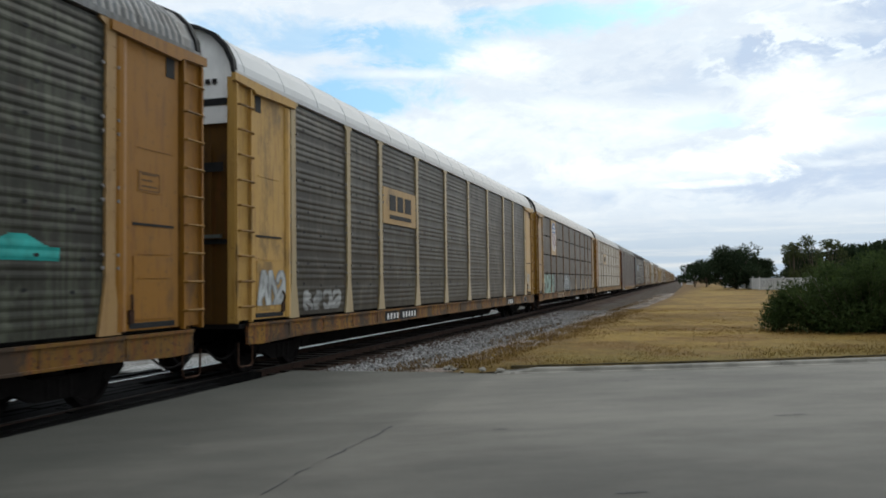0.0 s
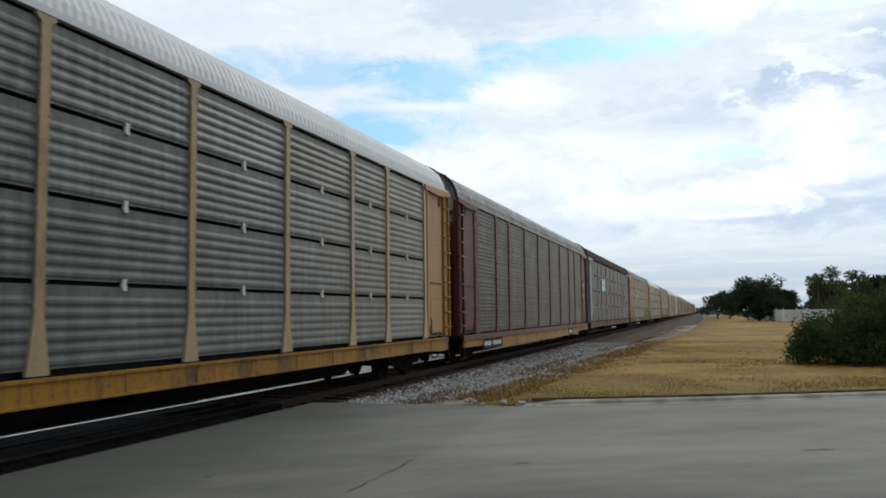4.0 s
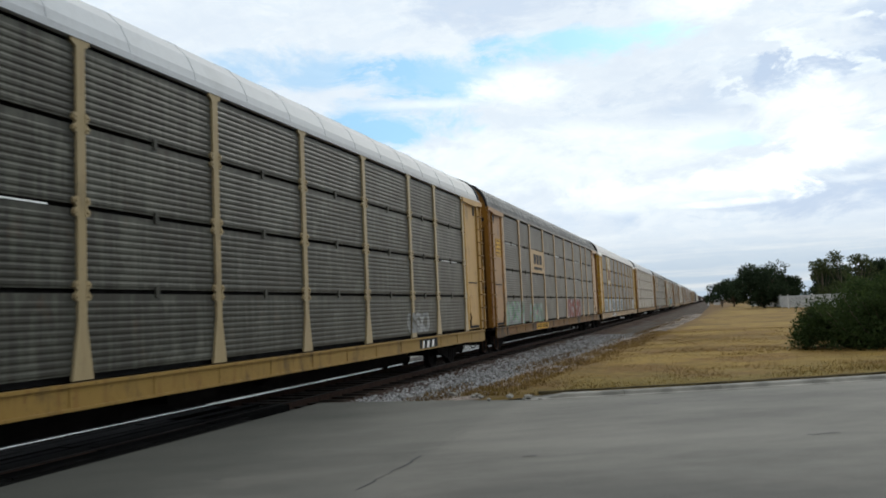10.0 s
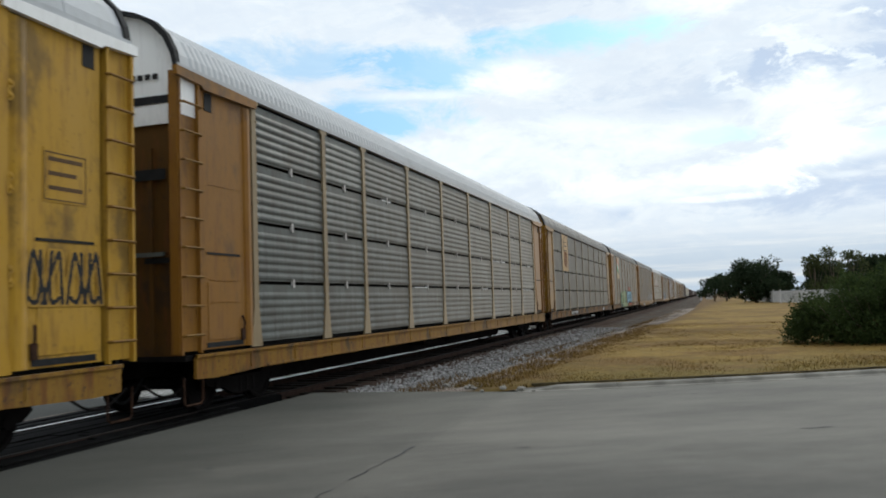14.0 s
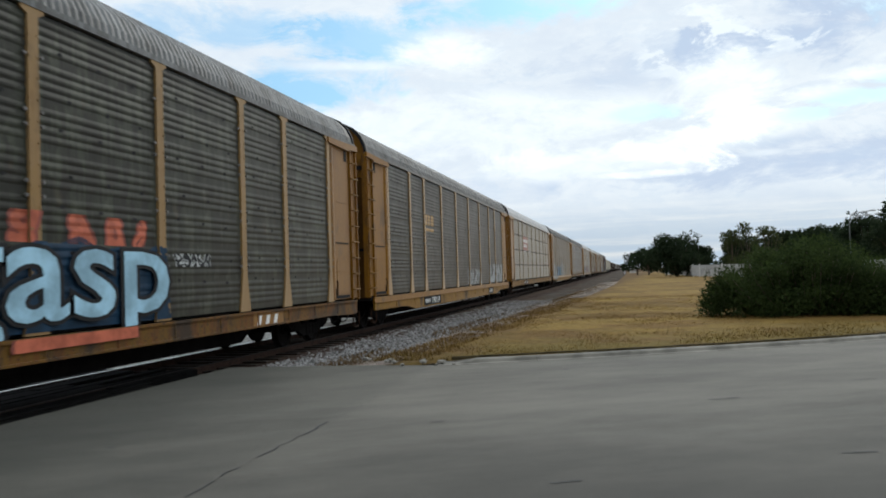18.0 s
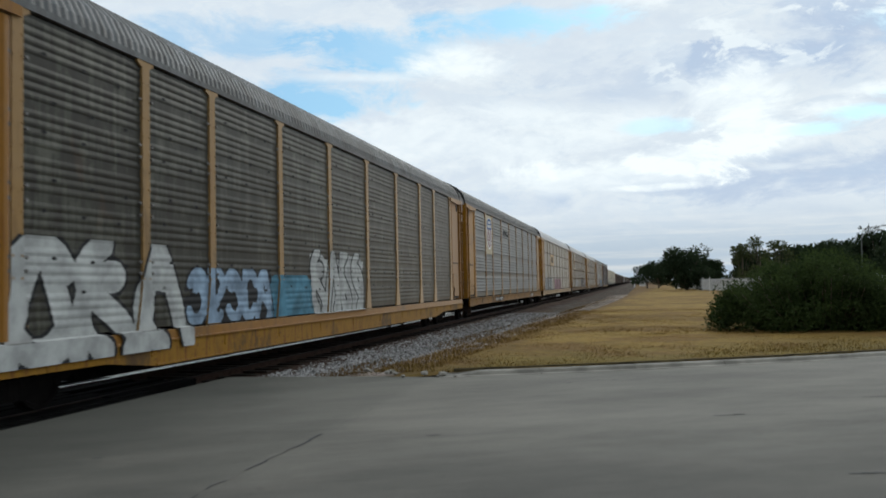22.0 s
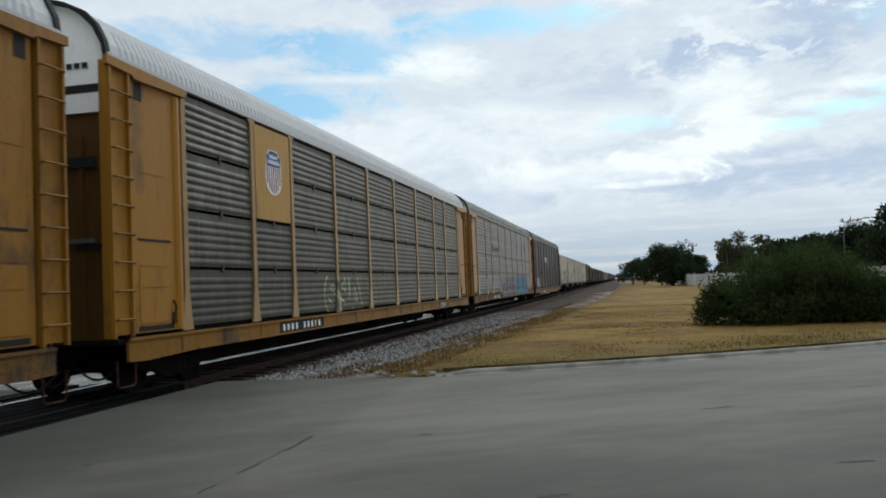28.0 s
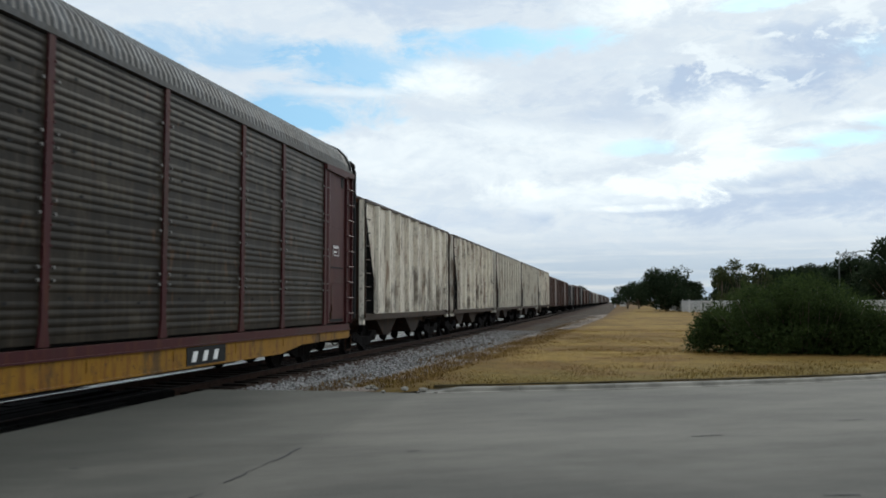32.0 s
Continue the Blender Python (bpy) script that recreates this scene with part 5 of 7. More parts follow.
        part("air_hose", mesh_of(("air_hose",), BLACK, hose_mesh), car, (0, at(BODY0 + 0.25), 0), turn=math.pi if far else 0)
        me = mesh_of(("uncoupling_lever", far), IRON, (lambda bm: (lever_mesh(bm), bm.transform(mirror))) if far else lever_mesh)
        part("uncoupling_lever", me, car, (0, at(BODY0 + 0.25), 0))
    add_trucks(car, (2.95, PITCH - 2.95))
    return car


def stencils(car, u, number=None, ink=WHITE, tag=True, board=BLACK, deep=False, owner=None):
    """Boards on the sill with the car's painted marks."""
    if number:
        u -= 0.5
    z0, z1 = (0.478, DECK - 0.01) if deep else (SILL0 + 0.02, SILL1 - 0.046)
    owner = owner or (20.4 if deep else 21.6)
    mid, x = (z0 + z1) / 2, HALF + (0.044 if deep else 0.032)
    bm = bmesh.new()
    placard(bm, u, u + 2.6, z0, z1, x)
    b = part("number_board", finish(bm, "number_board", board), car, label="black board with painted marks" if board is BLACK else "painted marks on the sill")
    if number:
        pieces("letter_bar", [(x, x + 0.004, u + 0.14 + 0.2 * i, u + 0.23 + 0.2 * i, mid - 0.07, mid + 0.07) for i in range(4)], ink, b)
        for i, digit in enumerate(number):
            part("digit", letters(digit, 0.30, ink, 0.004, 1.2), b, (x + 0.004, u + 1.12 + 0.212 * i, mid - 0.10))
    else:
        pieces("letter_bar", [(x, x + 0.004, u + 0.18 + 0.23 * i, u + 0.28 + 0.23 * i, mid - 0.07, mid + 0.07) for i in range(10) if i != 4], ink, b)
    if tag:
        bm = bmesh.new()
        placard(bm, owner, owner + 1.4, z0, z1, x)
        b = part("owner_board", finish(bm, "owner_board", board), car, label="black board with painted marks" if board is BLACK else "painted marks on the sill")
        me = mesh_of(("slant_bar",), ink, lambda bm: prism(bm, ((0, 0), (0.15, 0), (0.22, 0.18), (0.07, 0.18)), "x", 0, 0.004))
        for i in range(3):
            part("letter_bar", me, b, (x, owner + 0.15 + 0.38 * i, mid - 0.10))


# paints and screens of the cars
TAN = old_paint("tan_paint", (0.2093, 0.0911, 0.0093), 0.45, 0.15, dust=0.6)
POST_PALE = old_paint("pale_post_paint", (0.270, 0.205, 0.105), 0.18, 0.2, soot=0.3, dust=0.8)
TAN_PALE = old_paint("pale_tan_paint", (0.2585, 0.1523, 0.0545), 0.2, 0.25, soot=0.35, dust=0.8)
ORANGE = old_paint("orange_paint", (0.2623, 0.1161, 0.0069), 0.18, 0.12)
CREAM = old_paint("cream_paint", (0.397, 0.220, 0.022), 0.35, 0.25)
BUFF = old_paint("buff_paint", (0.37, 0.215, 0.052), 0.3, 0.2)
SILL_ORANGE = old_paint("dark_orange_sill_paint", (0.1837, 0.0828, 0.0066), 0.5, 0.08, 0.55, 0.75, 0.02, 0.2)
SILL_BUFF = old_paint("grimy_buff_sill_paint", (0.2214, 0.1353, 0.0344), 0.35, 0.05, 0.55, 0.6, 0.0, 0.2)
RUSTY = old_paint("rusty_yellow_paint", (0.221, 0.1139, 0.0119), 0.85, 0.15, wear=0.03)
SILL_GRIME = old_paint("grimy_sill_paint", (0.1353, 0.0689, 0.0123), 0.8, 0.05, 0.6, 0.95, 0.06, 0.15)
RUNG_TAN = old_paint("rung_paint", (0.155, 0.078, 0.012), 0.5, 0.05, 0.55, 0.6, dust=0.15)
# grimy tan, darkened further: shade of the gap between cars is put in
END_GRIME_SHADE = old_paint("shaded_grimy_end_paint", (0.092, 0.045, 0.009), 0.55, 0.05, 0.6, 0.7, dust=0.1)
POST_DULL = old_paint("dull_post_paint", (0.232, 0.172, 0.096), 0.2, 0.2, soot=0.3, dust=0.7)
POST_RUST = old_paint("rusted_post_paint", (0.150, 0.078, 0.040), 0.6, 0.1, soot=0.4, dust=0.3)
POST_GREY = old_paint("grey_tan_post_paint", (0.205, 0.165, 0.110), 0.2, 0.2, soot=0.3, dust=0.7)
# dirty tan, also dimmed to put the lens's dark edge into car 13
TAN_DIRTY_DIM = old_paint("dirty_dimmed_tan_paint", (0.225, 0.100, 0.009), 0.5, 0.1, soot=0.6, dust=0.3)
SILL_TAN = old_paint("tan_sill_paint", (0.2009, 0.1, 0.0115), 0.6, 0.05, 0.55, 0.8, 0.03, 0.2)
MAROON = old_paint("maroon_paint", (0.0560, 0.0105, 0.0091), 0.25, 0.12, dust=0.2)
PLUM = old_paint("plum_paint", (0.048, 0.012, 0.014), 0.2, 0.10, dust=0.1)
BLUE = old_paint("pale_blue_paint", (0.0975, 0.1515, 0.1800), 0.35, 0.3)
NAVY = old_paint("navy_end_paint", (0.030, 0.055, 0.095), 0.6, 0.05)
BLUEGREY = old_paint("blue_grey_paint", (0.1096, 0.1152, 0.1152), 0.55, 0.2)
SILL_YELLOW = old_paint("yellow_sill_paint", (0.225, 0.112, 0.010), 0.7, 0.08, 0.55, 0.75, 0.02, 0.15)
SILL_RUST = old_paint("rusted_sill_paint", (0.196, 0.0976, 0.0107), 0.95, 0.1, 0.6, 0.95, 0.08, 0.12)
WHITE_ROOF = old_paint("white_roof_paint", (0.43, 0.44, 0.445), 0.05, 0.1, 0.45, 0.10)
GABLE_WHITE = old_paint("white_gable_paint", (0.848, 0.837, 0.806), 0.06, 0.05, 0.5, 0.12)
GREY_ROOF = sheet_metal("grey_roof_metal", (0.170, 0.175, 0.176), dirty=0.35, metal=0.05, rough=0.5, rust=0.03)
DARK_ROOF = sheet_metal("dark_roof_metal", (0.105, 0.108, 0.110), dirty=0.35, metal=0.05, rough=0.5, rust=0.03, dust=0.25)
BROWN_ROOF = old_paint("brown_roof_paint", (0.011, 0.008, 0.007), 0.2, 0.0, 0.8, 0.3, dust=0.02)
DULL = sheet_metal("dull_screen", (0.0567, 0.0558, 0.0432), dirt=(0.024, 0.022, 0.017), dirty=0.75)
BROWNISH = sheet_metal("brownish_screen", (0.0536, 0.0410, 0.0258), dirt=(0.020, 0.015, 0.011), dirty=0.8, rust=0.45, dust=0.2)
CLEAN = sheet_metal("bluish_screen", (0.088, 0.098, 0.092), dirty=0.35, metal=0.06, rough=0.42, rust=0.02, dust=0.7)
MID = sheet_metal("grey_screen", (0.058, 0.058, 0.045), dirt=(0.028, 0.026, 0.020), dirty=0.65)
BROWN_GREY = sheet_metal("brown_grey_screen", (0.0480, 0.0425, 0.0310), dirt=(0.020, 0.016, 0.012), dirty=0.75, rust=0.2, dust=0.2)
GREEN_GREY = sheet_metal("greenish_screen", (0.0472, 0.0496, 0.0352), dirt=(0.020, 0.019, 0.015), dirty=0.75)
BRIGHT = sheet_metal("bright_screen", (0.0857, 0.0903, 0.0805), dirt=(0.075, 0.07, 0.064), dirty=0.6, metal=0.3, rough=0.34, rust=0.06)
WEATHERED = sheet_metal("weathered_screen", (0.088, 0.080, 0.067), dirt=(0.026, 0.021, 0.016), dirty=0.75, rust=0.3, dust=0.3)
# car 13's screen, its tint lowered to paint in the lens's dark edge
SCREEN_DIM = sheet_metal("dimmed_screen", (0.040, 0.039, 0.030), dirt=(0.014, 0.013, 0.010), dirty=0.7, dust=0.25)
UMBER = sheet_metal("umber_screen", (0.035, 0.0275, 0.0185), dirt=(0.013, 0.0105, 0.0075), dirty=0.7, metal=0.02, rust=0.3, dust=0.06)

BOLT = plain("bolt_grey", (0.15, 0.14, 0.13), 0.6, 0, 0.3, 9.0)
CLIP = plain("clip_steel", (0.40, 0.37, 0.34), 0.6, 0.1, 0.3, 9.0)
SPRAY_WHITE = plain("spray_white", (0.33, 0.335, 0.32), 0.6, 0, 0.3, 2.0)
SPRAY_MINT = plain("spray_mint", (0.24, 0.31, 0.26), 0.6, 0, 0.3, 2.0)
SPRAY_GREY = plain("spray_grey", (0.20, 0.20, 0.19), 0.6, 0, 0.4, 2.0)
SPRAY_BLACK = plain("spray_black", (0.012, 0.012, 0.013), 0.6, 0, 0.3, 3.0)
SPRAY_BLUE = plain("spray_blue", (0.06, 0.16, 0.22), 0.6, 0, 0.4, 2.0)
SPRAY_SKY = plain("spray_sky", (0.30, 0.48, 0.58), 0.6, 0, 0.3, 2.0)
SPRAY_GREEN = plain("spray_green", (0.10, 0.26, 0.11), 0.6, 0, 0.4, 2.0)
SPRAY_PALE = plain("spray_pale_green", (0.30, 0.34, 0.20), 0.6, 0, 0.3, 2.0)
SPRAY_PINK = plain("spray_pink", (0.25, 0.135, 0.15), 0.6, 0, 0.4, 2.0)
SPRAY_RED = plain("spray_red", (0.19, 0.055, 0.04), 0.6, 0, 0.4, 2.0)
SPRAY_NAVY = plain("spray_navy", (0.008, 0.028, 0.055), 0.6, 0, 0.4, 2.0)
SPRAY_CORAL = plain("spray_coral", (0.42, 0.11, 0.06), 0.6, 0, 0.3, 3.0)
SPRAY_STEEL = plain("spray_steel", (0.20, 0.27, 0.35), 0.6, 0, 0.4, 2.0)
SPRAY_TEAL = plain("spray_teal", (0.02, 0.24, 0.21), 0.6, 0, 0.3, 2.0)
SPRAY_MAUVE = plain("spray_mauve", (0.14, 0.10, 0.115), 0.6, 0, 0.4, 2.0)
BOARD_TAN = old_paint("board_tan", (0.307, 0.184, 0.055), 0.25, 0.3)
BOARD_CREAM = old_paint("board_cream", (0.356, 0.301, 0.184), 0.25, 0.3)
BOARD_WHITE = old_paint("board_white", (0.448, 0.433, 0.405), 0.25, 0.2)
BOARD_YELLOW = old_paint("board_yellow", (0.347, 0.181, 0.022), 0.12, 0.15)
BOARD_RED = old_paint("board_red", (0.239, 0.033, 0.036), 0.1, 0.15)
BOARD_BLUE = plain("board_blue", (0.30, 0.42, 0.50), 0.6, 0, 0.3, 3.0)
INK = plain("ink", (0.018, 0.016, 0.015), 0.6, 0, 0.3, 3.0)
INK_BROWN = plain("ink_brown", (0.085, 0.045, 0.016), 0.6, 0, 0.3, 3.0)
INK_ORANGE = old_paint("ink_orange", (0.361, 0.195, 0.029), 0.2, 0.2)
STICKER = plain("sticker_yellow", (0.46, 0.25, 0.015), 0.5, 0, 0.15, 3.0)


def sticker(car, u0, u1, z0, z1, mat, lines=3, ink=None):
    """A notice on the end door with its lines of small print as bars."""
    bm = bmesh.new()
    box(bm, HALF - 0.04, HALF - 0.033, u0, u1, z0, z1)
    s = part("notice", finish(bm, "notice", mat), car, label="small painted notice on the end door")
    rows = []
    for i in range(lines):
        z = z1 - (z1 - z0) * (i + 0.75) / (lines + 0.6)
        rows.append((HALF - 0.033, HALF - 0.030, u0 + 0.08, u1 - 0.08 - 0.1 * (i % 2), z, z + (z1 - z0) * 0.24 / lines))
    pieces("print_line", rows, ink or INK_BROWN, s)
    rim = [(HALF - 0.033, HALF - 0.030, u0 + 0.02, u1 - 0.02, z, z + 0.014) for z in (z0 + 0.02, z1 - 0.034)]
    rim += [(HALF - 0.033, HALF - 0.030, y, y + 0.014, z0 + 0.034, z1 - 0.034) for y in (u0 + 0.02, u1 - 0.034)]
    pieces("print_border", rim, ink or INK_BROWN, s)


def build_autoracks():
    R, F, S = "rows", "fine", "bands"
    c = autorack(0, S, GREEN_GREY, TAN, GREY_ROOF, "autorack car with grey corrugated sides and tan end doors")
    spray(c, S, 22.8, 25.15, 1.92, 2.21, SPRAY_TEAL, SPRAY_TEAL, 0, 5, "teal sprayed stripe", base=SPRAY_TEAL)
    sticker(c, 26.6, 27.1, 2.9, 3.2, TAN, 3)

    c = autorack(1, S, BROWN_GREY, BUFF, WHITE_ROOF, "autorack car with dull brown-grey sides, cream posts and white roof", ribbed=False, posts=POST_PALE, sill=SILL_RUST, cap="end")
    sign(c, STARTS[2] + 0.15, STARTS[3] - 0.15, 3.10, 4.0, BOARD_TAN, INK, BARS_THREE, "tan name panel with dark bars")
    stencils(c, 7.3)
    spray(c, S, 3.0, 4.8, 1.1, 1.5, SPRAY_GREY, BROWN_GREY, 4, 11, "faint grey graffiti")
    spray(c, "door", 1.25, 2.2, 1.25, 1.85, SPRAY_WHITE, SPRAY_GREY, 3, 12, "white scrawl on the end door")
    spray(c, "door", 26.1, 27.0, 1.2, 2.0, SPRAY_WHITE, BUFF, 5, 13, "white scrawl on the end door", fat=0.22)
    bm = bmesh.new()
    placard(bm, 25.3, 25.86, SILL0 + 0.015, SILL1 - 0.047)
    b = part("tag_board", finish(bm, "tag_board", BLACK), c, label="small black board with a white border")
    x, z0, z1 = HALF + 0.032, SILL0 + 0.015, SILL1 - 0.047
    pieces("print_border", [(x, x + 0.004, 25.31, 25.85, z, z + 0.02) for z in (z0 + 0.01, z1 - 0.03)] + [(x, x + 0.004, y, y + 0.03, z0 + 0.03, z1 - 0.03) for y in (25.31, 25.82)], SPRAY_WHITE, b)

    c = autorack(2, F, BROWNISH, RUSTY, WHITE_ROOF, "autorack car with brown-grey panels, white roof and bottom graffiti", ribbed=False, flared=False, posts=POST_RUST, feet=TAN_PALE, sill=SILL_RUST)
    shield(c, STARTS[1], STARTS[2], BOARD_TAN, False)
    spray(c, F, 2.7, 6.2, 0.98, 1.98, SPRAY_MINT, SPRAY_BLACK, 4, 21, "pale mint graffiti letters with black edge", fat=0.75)
    spray(c, F, 6.3, 9.6, 1.0, 1.95, BROWNISH, SPRAY_GREY, 4, 22, "outlined graffiti letters")
    spray(c, F, 9.8, 13.2, 1.05, 2.0, SPRAY_WHITE, SPRAY_BLACK, 6, 23, "white graffiti letters", base=SPRAY_WHITE)
    stencils(c, 7.2, None, INK, True, RUSTY)

    c = autorack(3, R, CLEAN, TAN, WHITE_ROOF, "autorack car with clean grey panels, tan posts and white roof", slim=True, posts=POST_DULL, sill=SILL_TAN, slats=True)
    sign(c, STARTS[2] + 0.12, STARTS[3] - 0.12, 3.07, 4.03, BOARD_TAN, INK, BARS_TWO, "tan name panel with dark bars")

    c = autorack(4, S, BROWN_GREY, MAROON, GREY_ROOF, "autorack car with grey sides, maroon posts and yellow sill", sill=SILL_YELLOW, deep=True)
    stencils(c, 3.0, None, WHITE, True, deep=True)
    spray(c, S, 23.0, 25.4, 1.15, 1.75, SPRAY_GREY, GREEN_GREY, 7, 41, "thin grey scrawl", fat=0.3)
    sticker(c, 26.5, 27.0, 3.0, 3.35, MAROON, 2, WHITE)
    sticker(c, 26.55, 26.95, 2.55, 2.75, MAROON, 3, WHITE)

    c = autorack(5, F, BROWNISH, BLUEGREY, BROWN_ROOF, "autorack car with brown panels, dark roof and pale blue end doors", ribbed=False, clips=True, flared=False, sill=SILL_RUST, gable=BROWN_ROOF)
    for ob in c.children:
        if ob.name.startswith(("ladder_panel", "door_panel")):
            ob.data = ob.data.copy()
            ob.data.materials[0] = BLUE
        if ob.name.startswith("end_door"):
            for piece in [ob] + [q for q in ob.children if q.name.startswith("door_rib")]:
                piece.data = piece.data.copy()
                piece.data.materials[0] = NAVY
    sign(c, STARTS[2] + 0.1, STARTS[3] - 0.5, 3.10, 4.03, BOARD_BLUE, WHITE, BARS_LINES[:6] + BARS_LINES[9:15], "pale blue name panel with white bars")
    spray(c, F, 17.5, 19.0, 1.1, 1.6, SPRAY_GREY, BROWNISH, 3, 51, "grey scrawl")

    c = autorack(6, F, MID, TAN, GREY_ROOF, "autorack car with grey panels, tan posts and ribbed grey roof")
    sign(c, STARTS[2] + 0.12, STARTS[3] - 0.12, 3.08, 4.05, BOARD_TAN, INK, BARS_THREE, "tan name panel with dark bars")
    spray(c, F, 3.2, 5.0, 1.05, 1.85, SPRAY_BLACK, MID, 4, 61, "thin black graffiti", fat=0.5)
    spray(c, "door", 1.25, 2.2, 1.2, 2.0, SPRAY_WHITE, TAN, 3, 65, "white scrawl on the end door", fat=0.35)
    spray(c, F, 7.6, 9.7, 1.0, 1.85, SPRAY_WHITE, MID, 4, 62, "white outlined graffiti", fat=0.3)
    spray(c, F, 5.2, 7.0, 1.05, 1.75, SPRAY_BLACK, MID, 4, 63, "thin black graffiti", fat=0.3)
    spray(c, F, 20.0, 25.8, 1.05, 2.0, SPRAY_BLACK, MID, 9, 64, "black scrawled graffiti", fat=0.6)
    sticker(c, 1.45, 2.2, 3.55, 4.25, STICKER, 4)
    stencils(c, 7.5, None, INK, False, TAN)

    c = autorack(7, F, MID, BUFF, WHITE_ROOF, "autorack car with grey panels, cream posts and white roof", ribbed=False, slim=True, clips=True, lug=POST_PALE, posts=POST_PALE, sill=SILL_BUFF, cap="end")
    shield(c, STARTS[1], STARTS[2], BOARD_CREAM, True)
    spray(c, F, 2.8, 5.0, 1.05, 1.95, SPRAY_BLUE, SPRAY_GREY, 5, 71, "blue graffiti letters")
    spray(c, F, 21.0, 22.6, 1.1, 1.6, SPRAY_GREY, MID, 3, 72, "faint scrawl")
    stencils(c, 5.6)

    c = autorack(8, F, MID, TAN, GREY_ROOF, "autorack car with grey panels, tan posts and mixed graffiti", gable=TAN)
    sign(c, STARTS[2] + 0.12, STARTS[3] - 0.12, 3.08, 4.05, BOARD_TAN, INK, BARS_THREE, "tan name panel with dark bars")
    spray(c, F, 2.5, 5.6, 1.0, 1.85, SPRAY_GREY, SPRAY_GREEN, 4, 81, "grey graffiti with green edge", base=SPRAY_GREY)
    spray(c, F, 6.6, 9.3, 1.0, 1.75, SPRAY_GREY, SPRAY_GREEN, 4, 82, "green and pink graffiti", base=SPRAY_PINK)
    spray(c, F, 15.8, 20.3, 1.0, 1.95, SPRAY_RED, SPRAY_GREY, 8, 83, "faded red and white graffiti", fat=0.85, base=SPRAY_WHITE)
    sticker(c, 1.45, 2.2, 3.45, 4.1, STICKER, 4)
    stencils(c, 7.6, None, INK, False, STICKER)

    c = autorack(9, F, WEATHERED, CREAM, WHITE_ROOF, "autorack car with weathered panels and whitewashed bottom row", ribbed=False, clips=True, lug=CREAM, flared=False, sill=RUSTY, slats=True, header=GABLE_WHITE)
    shield(c, STARTS[1], STARTS[2], BOARD_CREAM, True)
    for i in (0, 1, 2, 3, 4, 8):
        bm = bmesh.new()
        flat_bar(bm, F, STARTS[i] + 0.13, STARTS[i + 1] - 0.13, 1.05, 2.0, 0.003)
        part("whitewash", finish(bm, "whitewash", SPRAY_WHITE), c, label="whitewashed bottom panel")
    for i, (u0, u1) in enumerate(((2.7, 4.9), (7.4, 9.8), (10.2, 12.6), (13.1, 15.5))):
        spray(c, F, u0, u1, 1.15, 1.85, SPRAY_BLACK, SPRAY_WHITE, 6, 90 + i, "black scrawled tags", fat=0.32)
    stencils(c, 7.3, "800757", WHITE, False)
    spray(c, F, 17.0, 18.6, 1.1, 1.3, WEATHERED, SPRAY_BLACK, 4, 97, "black scrawl", fat=0.3)
    sticker(c, 26.6, 27.3, 2.9, 3.5, CREAM, 3)
    spray(c, "door", 26.3, 27.55, 1.7, 2.35, SPRAY_BLACK, CREAM, 4, 98, "black scrawl on the end door", fat=0.42)

    c = autorack(10, R, CLEAN, TAN, WHITE_ROOF, "autorack car with clean blue-grey panels and tan posts", slim=True, posts=POST_DULL, sill=SILL_TAN, cap="both")

    c = autorack(11, F, MID, RUSTY, DARK_ROOF, "autorack car with grey panels and rusty yellow end doors", ribbed=False, flared=False, gable=RUSTY, posts=POST_GREY, sill=SILL_RUST)
    shield(c, STARTS[1], STARTS[2], BOARD_YELLOW, True)
    stencils(c, 7.3)

    c = autorack(12, S, GREEN_GREY, TAN, GREY_ROOF, "autorack car with greenish sides and bright blue graffiti")
    bm = bmesh.new()
    box(bm, HALF - 0.06, HALF - 0.014, STARTS[1] + 0.11, STARTS[2] - 0.11, 3.2, 5.04)
    b = part("name_board", finish(bm, "name_board", BOARD_TAN), c, label="orange board with a green and red emblem")
    for name, mat, pts in (("emblem_green", plain("emblem_green", (0.02, 0.25, 0.12), 0.5), ((5.3, 4.05), (6.5, 3.55), (6.7, 3.75), (6.0, 4.15), (5.3, 4.35))), ("emblem_red", plain("emblem_red", (0.45, 0.10, 0.07), 0.5), ((5.3, 4.75), (6.6, 4.3), (6.6, 4.55), (5.3, 4.95))), ("emblem_white", WHITE, ((5.35, 4.42), (6.6, 3.98), (6.6, 4.2), (5.35, 4.68)))):
        bm = bmesh.new()
        prism(bm, pts, "x", HALF - 0.014, HALF - 0.009)
        part(name, finish(bm, name, mat), b)
    spray(c, S, 7.2, 8.9, 0.68, 1.95, SPRAY_BLACK, SPRAY_GREEN, 3, 121, "dark graffiti with green edge", base=SPRAY_BLACK)
    spray(c, S, 8.9, 13.5, 0.68, 2.15, SPRAY_PALE, SPRAY_BLACK, 5, 122, "pale green graffiti with black edge", fat=1.0, base=SPRAY_GREEN)
    spray(c, S, 12.9, 13.9, 2.12, 2.46, SPRAY_WHITE, GREEN_GREY, 3, 123, "small white sprayed tag", fat=0.3)
    spray(c, S, 13.7, 18.7, 1.02, 2.22, SPRAY_NAVY, SPRAY_NAVY, 0, 124, "dark blue sprayed cloud", base=SPRAY_NAVY)
    part("sprayed_word", letters("gasp", 1.92, SPRAY_BLACK, 0.075, 1.44), c, (HALF - 0.003, 13.95, 1.18), "black edge of a large sprayed word")
    part("sprayed_word", letters("gasp", 1.92, SPRAY_SKY, 0.02, 1.44), c, (HALF + 0.004, 13.95, 1.18), "large pale blue sprayed word")
